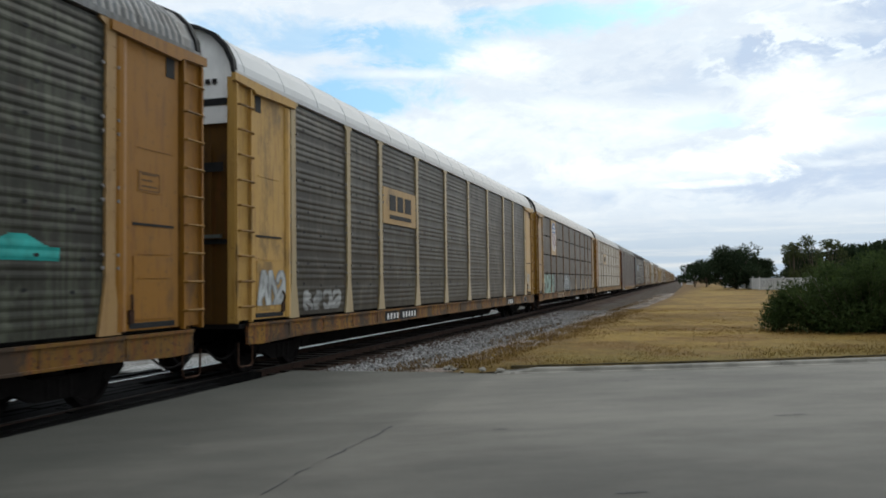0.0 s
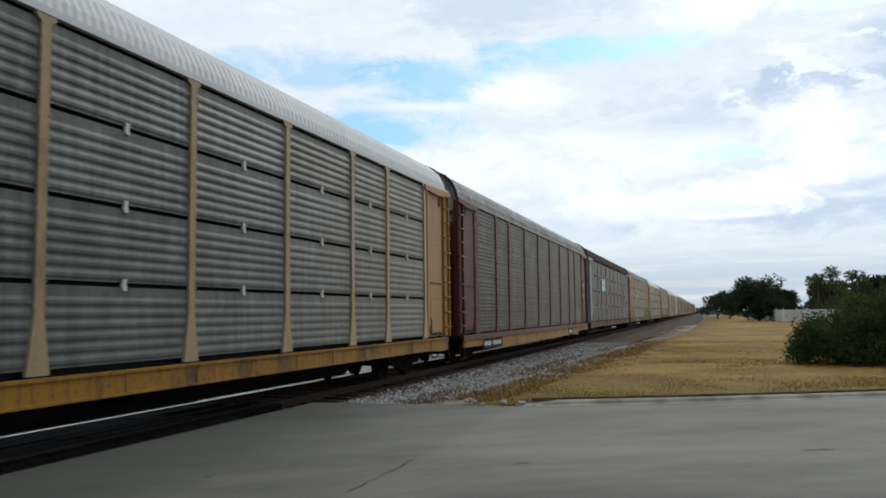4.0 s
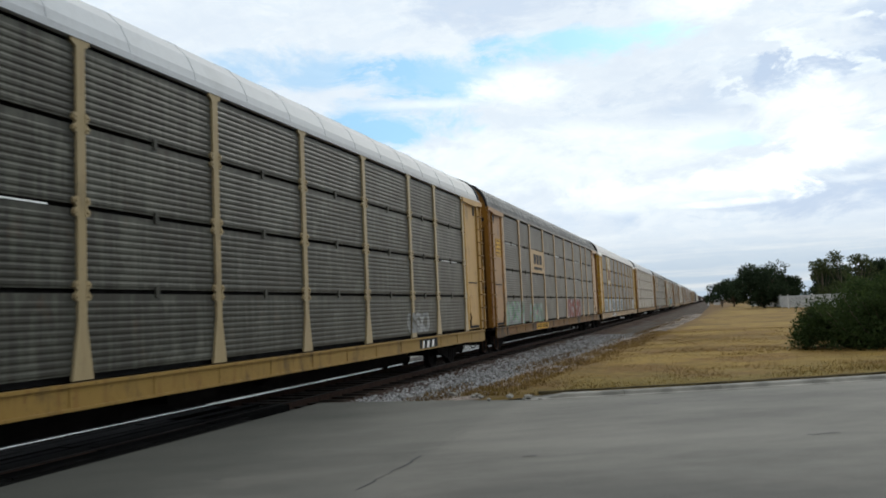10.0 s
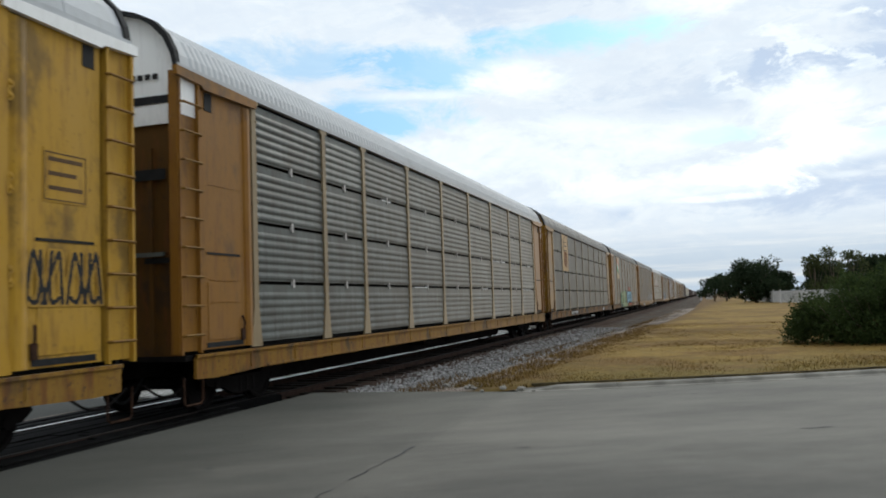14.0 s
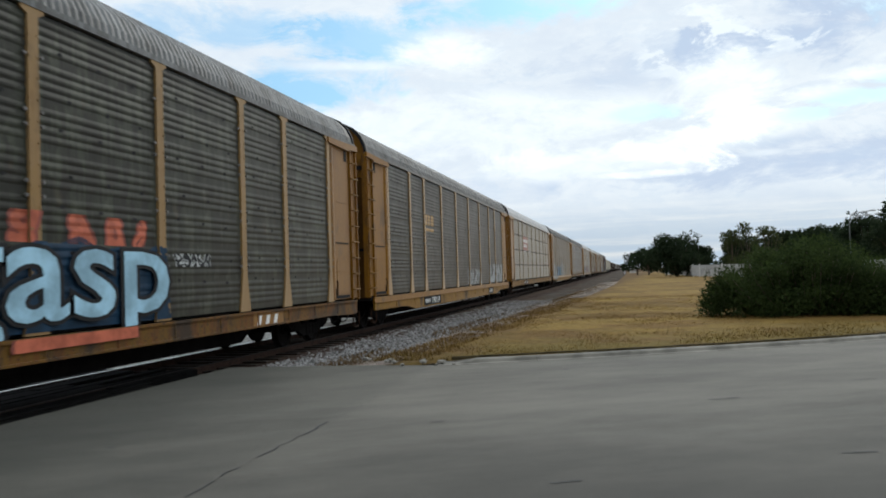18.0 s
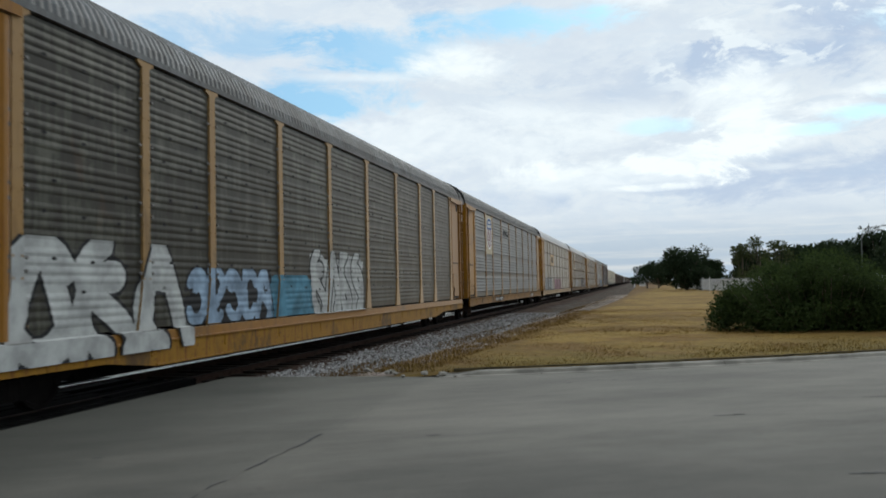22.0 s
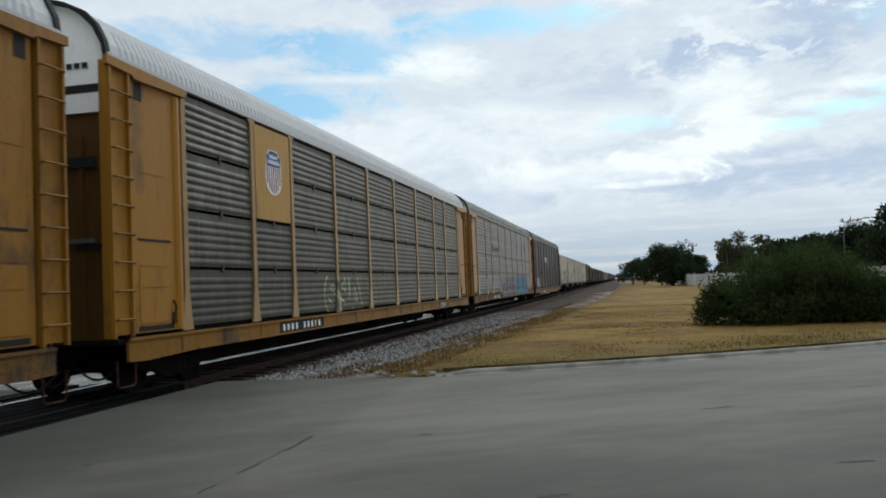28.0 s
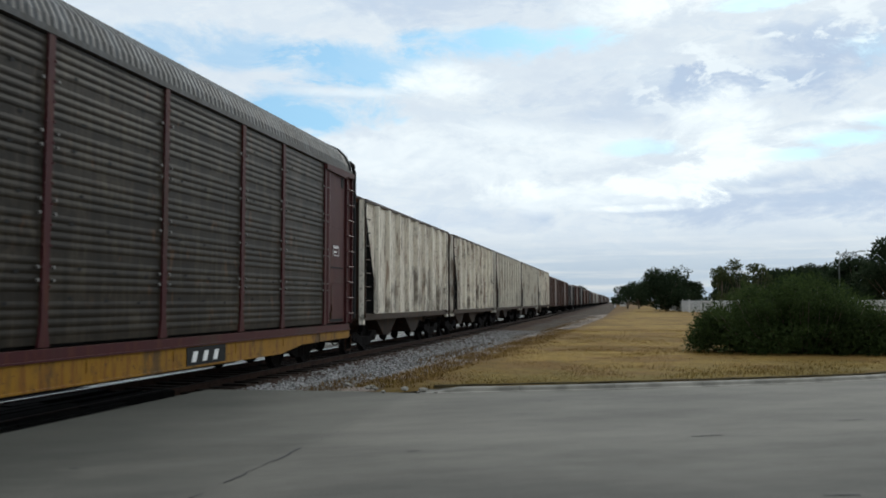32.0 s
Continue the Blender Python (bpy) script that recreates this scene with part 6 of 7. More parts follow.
    for q, w in ((15.3, 0.42), (16.4, 0.40), (17.2, 0.32), (17.85, 0.26)):
        spray(c, S, q, q + w, 2.14, 2.54, SPRAY_CORAL, SPRAY_RED, 1, int(q * 10), "coral sprayed flame", fat=0.8)
    spray(c, S, 15.3, 17.6, 0.80, 0.95, SPRAY_CORAL, SPRAY_RED, 2, 126, "coral sprayed patch on the sill", fat=0.8)
    spray(c, S, 18.95, 20.1, 1.84, 2.06, SPRAY_BLACK, SPRAY_WHITE, 5, 127, "small white outlined tag", fat=0.25, base=SPRAY_GREY)
    stencils(c, 7.2, None, WHITE, True, TAN)

    c = autorack(13, S, SCREEN_DIM, TAN_DIRTY_DIM, GREY_ROOF, "autorack car with dark brown-grey sides and orange marks", gable=TAN_DIRTY_DIM, sill=SILL_YELLOW, deep=True)
    bm = bmesh.new()
    for a0, a1, b0, b1 in BARS_THREE:
        flat_bar(bm, S, 7.0 + 2.0 * a0, 7.0 + 2.0 * a1, 3.05 + 0.9 * b0, 3.05 + 0.9 * b1, 0.006)
    part("lettering", finish(bm, "lettering", INK_ORANGE), c, label="faded orange name bars")
    stencils(c, 7.1, "700119", deep=True)
    spray(c, S, 15.2, 18.6, 1.05, 1.75, SPRAY_WHITE, SPRAY_GREY, 6, 131, "white scrawled graffiti", fat=0.35)
    spray(c, S, 21.2, 25.8, 1.05, 2.0, SPRAY_WHITE, SPRAY_GREY, 5, 132, "white block graffiti", fat=0.8)

    c = autorack(14, R, CLEAN, TAN, WHITE_ROOF, "autorack car with clean blue-grey panels and a red name panel", slim=True, posts=POST_DULL, sill=SILL_TAN, cap="both")
    sign(c, STARTS[2] + 0.1, STARTS[3] - 0.1, 3.08, 4.04, BOARD_RED, WHITE, BARS_LINES, "red name panel with white bars")
    stencils(c, 6.6, None, WHITE, False)

    c = autorack(15, S, DULL, TAN, DARK_ROOF, "autorack car with grey sides and large silver graffiti", sill=SILL_YELLOW, deep=True)
    spray(c, S, 2.3, 6.3, 0.68, 2.3, SPRAY_WHITE, SPRAY_BLACK, 3, 151, "silver graffiti with black edge", fat=0.72)
    spray(c, S, 6.4, 9.6, 1.0, 1.95, SPRAY_STEEL, SPRAY_BLACK, 5, 152, "pale blue graffiti with black edge", fat=0.8, base=SPRAY_BLACK)
    spray(c, S, 9.6, 11.7, 1.0, 1.85, SPRAY_BLUE, SPRAY_BLUE, 2, 153, "blue sprayed block", fat=0.7, base=SPRAY_BLUE)
    spray(c, S, 11.7, 15.3, 0.98, 2.45, SPRAY_WHITE, SPRAY_BLACK, 4, 154, "silver block graffiti with black edge", fat=0.85, base=SPRAY_WHITE)

    c = autorack(16, "bright", BRIGHT, ORANGE, DARK_ROOF, "autorack car with bright banded sides and orange posts", gable=GABLE_WHITE, cap="end", slim=True, posts=TAN)
    shield(c, STARTS[1], STARTS[2], BOARD_CREAM, False)
    part("slogan", letters("AMERICA", 0.44, BLACK), c, (HALF - 0.012, STARTS[3] + 0.62, 4.26), "black painted slogan")
    sticker(c, 1.4, 2.1, 1.2, 1.6, BOARD_WHITE, 2)
    stencils(c, 7.4, None, WHITE, True)

    c = autorack(17, R, CLEAN, ORANGE, WHITE_ROOF, "autorack car with light panels and black-white and pink graffiti", slim=True, sill=RUSTY, posts=POST_GREY, cap="end")
    sign(c, STARTS[2] + 0.1, STARTS[3] - 0.1, 3.07, 4.03, BOARD_YELLOW, INK, BARS_TWO, "yellow name panel with dark bars")
    spray(c, R, 2.6, 8.6, 1.02, 2.06, SPRAY_BLACK, SPRAY_WHITE, 12, 171, "black and white tangled graffiti", lean=0.35, fat=0.36, base=SPRAY_WHITE)
    spray(c, "door", 1.2, 2.3, 1.75, 2.35, SPRAY_WHITE, ORANGE, 5, 173, "white scrawl on the end door", lean=0.3, fat=0.22)
    spray(c, R, 10.5, 16.8, 1.0, 1.95, SPRAY_PINK, SPRAY_GREY, 6, 172, "pink graffiti with pale edge", fat=0.8, base=SPRAY_PINK)

    c = autorack(18, F, MID, TAN_DIRTY_DIM, WHITE_ROOF, "autorack car with grey panels, white roof and big dark graffiti", slim=True, clips=True, lug=TAN_PALE, cap="end")
    shield(c, STARTS[1], STARTS[2], BOARD_CREAM, True)
    spray(c, F, 6.0, 12.0, 1.05, 1.9, SPRAY_WHITE, MID, 6, 180, "white graffiti", fat=0.5)
    spray(c, F, 17.2, 21.3, 0.98, 2.25, SPRAY_BLACK, SPRAY_WHITE, 4, 181, "black graffiti with white edge", fat=0.9, base=SPRAY_GREY)
    spray(c, F, 21.5, 26.4, 0.98, 1.95, SPRAY_MAUVE, SPRAY_WHITE, 5, 182, "mauve graffiti with white edge", fat=0.7, base=SPRAY_MAUVE)

    c = autorack(19, R, MID, ORANGE, WHITE_ROOF, "autorack car with grey panels and yellow-orange posts", slim=True, posts=TAN_PALE, cap="end")
    shield(c, STARTS[1], STARTS[2], BOARD_YELLOW, False, 0.6)
    spray(c, R, 9.2, 11.9, 1.02, 1.9, MID, SPRAY_PALE, 3, 191, "pale green outlined graffiti", fat=0.7)
    stencils(c, 6.2, None, WHITE, True)

    c = autorack(20, "bright", BRIGHT, TAN, GREY_ROOF, "autorack car with bright banded sides and blue graffiti", gable=GABLE_WHITE, cap="end", slim=True)
    bm = bmesh.new()
    for a0, a1, b0, b1 in BARS_NAME:
        flat_bar(bm, "bright", 7.45 + 2.55 * a0, 7.45 + 2.55 * a1, 3.33 + 0.52 * b0, 3.33 + 0.52 * b1, 0.005)
    part("lettering", finish(bm, "lettering", INK), c, label="dark name bars")
    stencils(c, 7.4, "702411", WHITE, True)
    spray(c, "bright", 10.4, 17.0, 0.72, 1.95, SPRAY_MAUVE, SPRAY_GREY, 7, 201, "faded mauve graffiti", fat=0.7, base=SPRAY_GREY)
    spray(c, "bright", 17.2, 23.4, 0.74, 2.0, SPRAY_BLUE, SPRAY_GREY, 6, 202, "blue graffiti with pale edge", fat=0.8, base=SPRAY_BLUE)

    c = autorack(21, S, UMBER, PLUM, DARK_ROOF, "autorack car with dark brown sides, plum posts and yellow sill", sill=SILL_YELLOW, gable=RUSTY, flared=False, deep=True)
    sign(c, STARTS[3] + 0.1, STARTS[4] - 0.1, 3.08, 4.0, PLUM, WHITE, [(0.11, 0.597, 0.554, 0.717), (0.11, 0.751, 0.413, 0.478), (0.11, 0.828, 0.283, 0.348), (0.635, 0.697, 0.489, 0.75), (0.697, 0.851, 0.685, 0.75), (0.79, 0.851, 0.38, 0.685)], "plum panel with a white striped emblem")
    spray(c, S, 3.1, 5.7, 1.1, 1.85, SPRAY_WHITE, SPRAY_WHITE, 3, 211, "white painted patch", base=SPRAY_WHITE)
    stencils(c, 6.8, "850828", deep=True, owner=19.2)
    sticker(c, 1.5, 2.0, 1.5, 1.9, PLUM, 3, WHITE)
    sticker(c, 26.6, 27.1, 2.75, 3.05, PLUM, 2, WHITE)
    for x, y in ((1.46, 28.50), (1.30, 28.36)):
        bm = bmesh.new()
        tube(bm, ((x - 0.1, 27.95, 5.42), (x - 0.04, y - 0.25, 5.46), (x, y - 0.08, 5.40), (x, y, 5.22), (x, y, 1.1)), 0.06, 7)
        part("vent_pipe", finish(bm, "vent_pipe", BLACK), c, label="black curved pipe at the car's end")
    for k, rows, count in ((5, (1, 2), 12), (7, (2,), 5), (9, (2, 3), 8), (6, (2,), 5), (8, (2, 3), 6), (10, (1, 2, 3), 7), (14, (2, 3), 5), (18, (2, 3), 5)):
        bare_edges(CARS[k][0], 300 + k, rows, count)
    return c


# ---------------------------------------------------------------- the other freight cars
def hopper_car(front, length, shell, frame_mat, label, ribs=9, top=4.58):
    car = tagged(new("hopper_car", None), label, "train car", "hopper cars of the freight train")
    add_car(front, car)
    a, b = 0.55, length - 0.55
    w = 1.5

    def shell_mesh(bm):
        prism(bm, ((a + 1.25, 1.2), (b - 1.25, 1.2), (b - 1.2, 1.9), (b - 0.22, top - 0.35), (b - 0.2, top - 0.08), (a + 0.2, top - 0.08), (a + 0.22, top - 0.35), (a + 1.2, 1.9)), "x", -w, w)
    part("shell", mesh_of(("shell", length, top), shell, shell_mesh), car)

    # thin black plates laid over the shell's sloping ends
    slope = ((0.17, top - 0.08), (0.19, top - 0.36), (1.17, 1.89), (1.22, 1.2), (1.25, 1.2), (1.2, 1.9), (0.22, top - 0.35), (0.2, top - 0.08))
    for sign_y, y0 in ((1, a), (-1, b)):
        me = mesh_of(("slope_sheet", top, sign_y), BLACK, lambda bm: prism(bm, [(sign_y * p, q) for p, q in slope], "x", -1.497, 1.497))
        part("slope_sheet", me, car, (0, y0, 0), "black slope sheet")
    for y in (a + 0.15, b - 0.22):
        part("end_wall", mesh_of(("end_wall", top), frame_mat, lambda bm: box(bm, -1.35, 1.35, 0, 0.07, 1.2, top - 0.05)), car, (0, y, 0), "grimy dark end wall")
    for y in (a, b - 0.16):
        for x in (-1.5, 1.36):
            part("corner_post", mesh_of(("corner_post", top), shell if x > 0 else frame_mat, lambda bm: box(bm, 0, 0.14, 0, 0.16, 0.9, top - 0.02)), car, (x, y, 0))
    part("side_sill", mesh_of(("hopper_sill", length), frame_mat, lambda bm: box(bm, -1.5, 1.5, a, b, 1.02, 1.2)), car)
    part("centre_sill", mesh_of(("hopper_centre", length), frame_mat, lambda bm: box(bm, -0.3, 0.3, a - 0.2, b + 0.2, 0.75, 1.019)), car)
    rib = mesh_of(("side_rib", top), shell, lambda bm: prism(bm, ((-0.06, 1.22), (0.06, 1.22), (0.05, top - 0.1), (-0.05, top - 0.1)), "x", 0, 0.15))
    for i in range(ribs):
        y = a + 1.1 + (b - a - 2.2) * i / (ribs - 1)
        part("side_rib", rib, car, (w, y, 0))

    def top_mesh(bm):
        prism(bm, ((-1.56, top - 0.08), (1.56, top - 0.08), (1.56, top), (0.7, top + 0.13), (-0.7, top + 0.13), (-1.56, top)), "y", a + 0.05, b - 0.05)
        box(bm, -0.35, 0.35, a, b, top + 0.2, top + 0.24)
        for i in range(5):
            y = a + 1.2 + (b - a - 2.4) * i / 4
            box(bm, 0.42, 0.95, y - 0.35, y + 0.35, top + 0.05, top + 0.24)
    part("roof", mesh_of(("hopper_roof", length, top), frame_mat, top_mesh), car)

    for y in (length * 0.36, length * 0.64):
        part("discharge_gate", mesh_of(("gate",), frame_mat, lambda bm: prism(bm, ((-1.3, 1.019), (1.3, 1.019), (0.35, 0.45), (-0.35, 0.45)), "x", -1.0, 1.0)), car, (0, y, 0))
    for y in (a + 0.08, b - 0.5):
        ladder = part("ladder", mesh_of(("hopper_stile", top), frame_mat, lambda bm: box(bm, 1.5, 1.55, -0.02, 0.02, 1.1, top - 0.1)), car, (0, y, 0))
        for j in range(8):
            part("rung", mesh_of(("hopper_rung",), frame_mat, lambda bm: tube(bm, ((1.5, 0, 0), (1.56, 0.02, 0), (1.56, 0.40, 0), (1.5, 0.42, 0)), 0.014, 4)), ladder, (0, 0, 1.2 + 0.4 * j))
    add_trucks(car, (2.05, length - 2.05))
    return car


def box_car(front, length, paint, label, top=4.35, name="boxcar"):
    car = tagged(new(name, None), label, "train car", "box cars of the freight train")
    add_car(front, car)
    a, b = 0.5, length - 0.5
    part("body", mesh_of(("box_body", length, top), paint, lambda bm: box(bm, -1.48, 1.48, a, b, 1.0, top - 0.2)), car)
    part("roof", mesh_of(("box_roof", length, top), GREY_ROOF if top < 4.2 else paint, lambda bm: prism(bm, ((-1.55, top - 0.22), (1.55, top - 0.22), (1.5, top - 0.1), (0, top + 0.05), (-1.5, top - 0.1)), "y", a - 0.05, b + 0.05)), car)
    rib = mesh_of(("box_rib", top), paint, lambda bm: box(bm, 0, 0.07, -0.05, 0.05, 1.0, top - 0.22))
    for i in range(12):
        y = a + 0.3 + (b - a - 0.6) * i / 11
        if abs(y - length / 2) > 1.5:
            part("side_rib", rib, car, (1.48, y, 0))

    door = part("sliding_door", mesh_of(("box_door", length, top), paint, lambda bm: box(bm, 1.5, 1.56, length / 2 - 1.5, length / 2 + 1.5, 1.05, top - 0.3)), car)
    bead = mesh_of(("box_bead",), paint, lambda bm: box(bm, 1.56, 1.59, -1.4, 1.4, 0.0, 0.06))
    for i in range(5):
        part("door_bead", bead, door, (0, length / 2, 1.4 + (top - 2.0) * i / 4))
    part("underframe", mesh_of(("box_under", length), IRON, lambda bm: box(bm, -0.4, 0.4, 0.1, length - 0.1, 0.6, 1.0)), car)
    add_trucks(car, (2.2, length - 2.2))
    return car


def build_freight():
    front = PITCH * (21 + PHASE) + 0.15
    ivory = old_paint("ivory_hopper_paint", (0.71, 0.655, 0.545), 0.65, 0.15, soot=0.75, wear=0.015, dust=0.3)
    grey_ivory = old_paint("grey_hopper_paint", (0.58, 0.54, 0.45), 0.5, 0.2, soot=0.5, dust=0.3)
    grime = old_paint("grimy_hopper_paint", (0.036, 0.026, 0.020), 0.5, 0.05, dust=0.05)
    for i in range(5):
        hopper_car(front, 13.2, (ivory, ivory, grey_ivory, grey_ivory, ivory)[i], grime, ("stained ivory covered hopper car with ribbed sides", "stained ivory covered hopper car with ribbed sides", "grey-white covered hopper car with ribbed sides", "grey-white covered hopper car with ribbed sides", "ivory covered hopper car with rust stains")[i])
        front += 13.2
    brown = old_paint("brown_boxcar_paint", (0.062, 0.030, 0.024), 0.4, 0.15, dust=0.12)
    slate = old_paint("slate_boxcar_paint", (0.044, 0.044, 0.045), 0.4, 0.15, dust=0.12)
    for i in range(9):
        box_car(front, 17.2, (brown, brown, slate, brown, slate, brown, brown, slate, brown)[i], "dark weathered boxcar with ribbed sides", 4.4 - 0.25 * (i % 3 == 2))
        front += 17.2
    pale = old_paint("pale_boxcar_paint", (0.260, 0.253, 0.231), 0.4, 0.2)
    for i in range(6):
        box_car(front, 16.2, (pale, brown, pale, pale, brown, slate)[i], ("dusty pale grey boxcar far down the train", "dusty brown boxcar far down the train", "dusty slate-grey boxcar far down the train")[(0, 1, 0, 0, 1, 2)[i]], 4.3)
        front += 16.2
    for i in range(20):
        box_car(front, 17.6, (brown, slate, pale, brown, brown, slate)[i % 6], ("dusty brown boxcar far down the train", "dusty slate-grey boxcar far down the train", "dusty pale grey boxcar far down the train")[(0, 1, 2, 0, 0, 1)[i % 6]], 4.2 + 0.2 * (i % 3))
        front += 17.6


# ---------------------------------------------------------------- plants
def leaves(rng, centre, radii, count, size, verts, faces, shell=0.55, flat=0.0):
    """Leaf blades scattered through an ellipsoid, most of them near its skin."""
    for _ in range(count):
        d = Vector((rng.gauss(0, 1), rng.gauss(0, 1), rng.gauss(0, 1))).normalized()
        r = shell + (1 - shell) * rng.random() ** 0.5
        p = Vector((centre[0] + d.x * radii[0] * r, centre[1] + d.y * radii[1] * r, max(flat, centre[2] + d.z * radii[2] * r)))
        s = size * rng.uniform(0.6, 1.35)
        u = (d + 0.8 * Vector((rng.gauss(0, 1), rng.gauss(0, 1), rng.gauss(0, 1)))).normalized()
        v = u.cross(Vector((rng.gauss(0, 1), rng.gauss(0, 1), rng.gauss(0, 1)))).normalized()
        k = len(verts)
        verts += [tuple(p - v * s * 0.28), tuple(p + u * s * 0.5 - v * s * 0.1), tuple(p + u * s), tuple(p + u * s * 0.5 + v * s * 0.3)]
        faces.append((k, k + 1, k + 2, k + 3))


def crown_mesh(name, verts, faces, mat):
    me = bpy.data.meshes.new(name)
    me.from_pydata(verts, [], faces)
    me.materials.append(mat)
    return me


def bush():
    """Broad low shrub at the lawn's corner, many fine stems from one root."""
    root = tagged(new("bush", None), "broad dense dark green shrub on the dry lawn", "bush")
    root.location = (5.25, 25.4, 0.08)
    rng = random.Random(31)
    verts, faces, stems = [], [], bmesh.new()
    for i in range(190):
        a = rng.uniform(0, 2 * math.pi)
        rr = math.sqrt(rng.random())
        x, y = 2.95 * rr * math.cos(a), 1.8 * rr * math.sin(a)
        side = 0.52 * (abs(x) / 3.0) ** 2.2 if x < 0 else 0.78 * (x / 3.0) ** 1.7
        rise = 2.02 * (1 - side) * (1 - 0.30 * (y / 2.0) ** 2)
        h = rise * rng.uniform(0.62, 1.08)
        base = (x * 0.45, y * 0.45, -0.05)
        tube(stems, (base, (x * 0.8, y * 0.8, h * 0.45), (x, y, h * 0.9)), [0.03, 0.02, 0.008], 4)
        for q in range(9):
            u = 0.08 + 0.92 * q / 8
            px, py, pz = base[0] + (x - base[0]) * u ** 0.7, base[1] + (y - base[1]) * u ** 0.7, h * u
            leaves(rng, (px, py, pz), (0.27, 0.25, 0.22), 58, 0.10, verts, faces, 0.15, 0.0)
    # drooping skirt round the foot
    for i in range(150):
        a = rng.uniform(0, 2 * math.pi)
        r = rng.uniform(0.86, 1.03)
        leaves(rng, (2.98 * r * math.cos(a), 1.8 * r * math.sin(a), rng.uniform(0.10, 0.75 if math.cos(a) < 0.6 else 0.42)), (0.30, 0.28, 0.24), 80, 0.10, verts, faces, 0.15, 0.0)
    part("branchwork", finish(stems, "branchwork", BARK), root)
    part("foliage", crown_mesh("foliage", verts, faces, LEAF_BUSH), root)


def tree(x, y, height, wide, mat, label, seed, clumps=26, trunk=0.30, size=0.5, shape=0.75, per=190):
    root = tagged(new("tree", None), label, "tree", "trees behind the lawn")
    root.location = (x, y, 0.0)
    rng = random.Random(seed)
    bm = bmesh.new()
    hub = height * (1 - shape) * 0.9
    tube(bm, ((0, 0, -0.1), (0.05, 0.02, hub * 0.5), (0.0, 0.05, hub), (0.1, 0, height * 0.72)), [trunk, trunk * 0.8, trunk * 0.65, trunk * 0.2], 7)
    verts, faces = [], []
    for i in range(clumps):
        a, r = rng.uniform(0, 2 * math.pi), math.sqrt(rng.random())
        cz = hub + (height - hub) * (0.12 + 0.80 * rng.random())
        span = wide * (1.0 - 0.65 * max(0.0, (cz - hub) / (height - hub)) ** 2.2)
        p = Vector((span * r * math.cos(a), span * r * math.sin(a), cz))
        tube(bm, ((0, 0, hub * rng.uniform(0.6, 1.0)), tuple(p * 0.55 + Vector((0, 0, hub * 0.3))), tuple(p)), [trunk * 0.25, trunk * 0.12, 0.02], 4)
        q = wide * rng.uniform(0.26, 0.40)
        leaves(rng, p, (q, q, q * 0.66), per, size, verts, faces, 0.25, 0.25)
    part("trunk", finish(bm, "trunk", BARK), root)
    part("crown", crown_mesh("crown", verts, faces, mat), root)


def tufts():
    """Standing dry blades on the lawn nearest the road."""
    rng = random.Random(77)
    verts, faces = [], []
    while len(faces) < 70000:
        y = 14.2 + 30 * rng.random() ** 1.6
        x = rng.uniform(gravel_edge(y) + 0.05, 10.5)
        if lawn_edge(x) > y - 0.18:
            continue
        if noise.noise((x * 0.8, y * 0.8, 5.0)) < rng.uniform(-0.55, 0.25):
            continue
        h, a = rng.uniform(0.010, 0.045), rng.uniform(0, 6.3)
        w = rng.uniform(0.006, 0.017)
        dx, dy = math.cos(a), math.sin(a)
        k = len(verts)
        verts += [(x - w * dy, y + w * dx, 0.05), (x + w * dy, y - w * dx, 0.05), (x + h * 1.1 * dx, y + h * 1.1 * dy, 0.09 + h)]
        faces.append((k, k + 1, k + 2))
    mesh_object("grass_blades", verts, faces, BLADE, kind="stuff", label="short dry straw-coloured grass blades on the lawn", category="grass")


def weeds():
    """Brown dead weeds between the ballast and the lawn."""
    rng = random.Random(71)
    verts, faces = [], []
    while len(faces) < 6000:
        y = 15.0 + 75 * rng.random() ** 1.5
        e = gravel_edge(y)
        x = e + rng.uniform(-1.5, 0.3)
        if noise.noise((x * 0.9, y * 0.22, 9.0)) < rng.uniform(-0.35, 0.35):
            continue
        h, a = rng.uniform(0.02, 0.06), rng.uniform(0, 6.3)
        w = rng.uniform(0.01, 0.03)
        dx, dy = math.cos(a), math.sin(a)
        k = len(verts)
        verts += [(x - w * dy, y + w * dx, -0.2), (x + w * dy, y - w * dx, -0.2), (x + h * 2.5 * dx, y + h * 2.5 * dy, -0.12 + h)]
        faces.append((k, k + 1, k + 2))
    mesh_object("dry_weeds", verts, faces, WEED, kind="stuff", label="brown dead weeds along the ballast's edge", category="weeds")


def litter():
    """Scraps of pale rubble where the kerb begins."""
    rng = random.Random(8)
    for i in range(14):
        bm = bmesh.new()
        r = rng.uniform(0.03, 0.09)
        bmesh.ops.create_icosphere(bm, subdivisions=1, radius=r)
        for v in bm.verts:
            v.co *= rng.uniform(0.7, 1.25)
            v.co.z *= 0.55
        x = rng.uniform(-4.9, -2.6)
        y = lawn_edge(x) + rng.uniform(-0.15, 0.55)
        ob = tagged(new("rubble_stone", finish(bm, "rubble_stone", CONCRETE)), "pale broken lump of concrete by the kerb", "stone", "rubble at the kerb's end")
        ob.location = (x, y, 0.02 if y < lawn_edge(x) else 0.06)


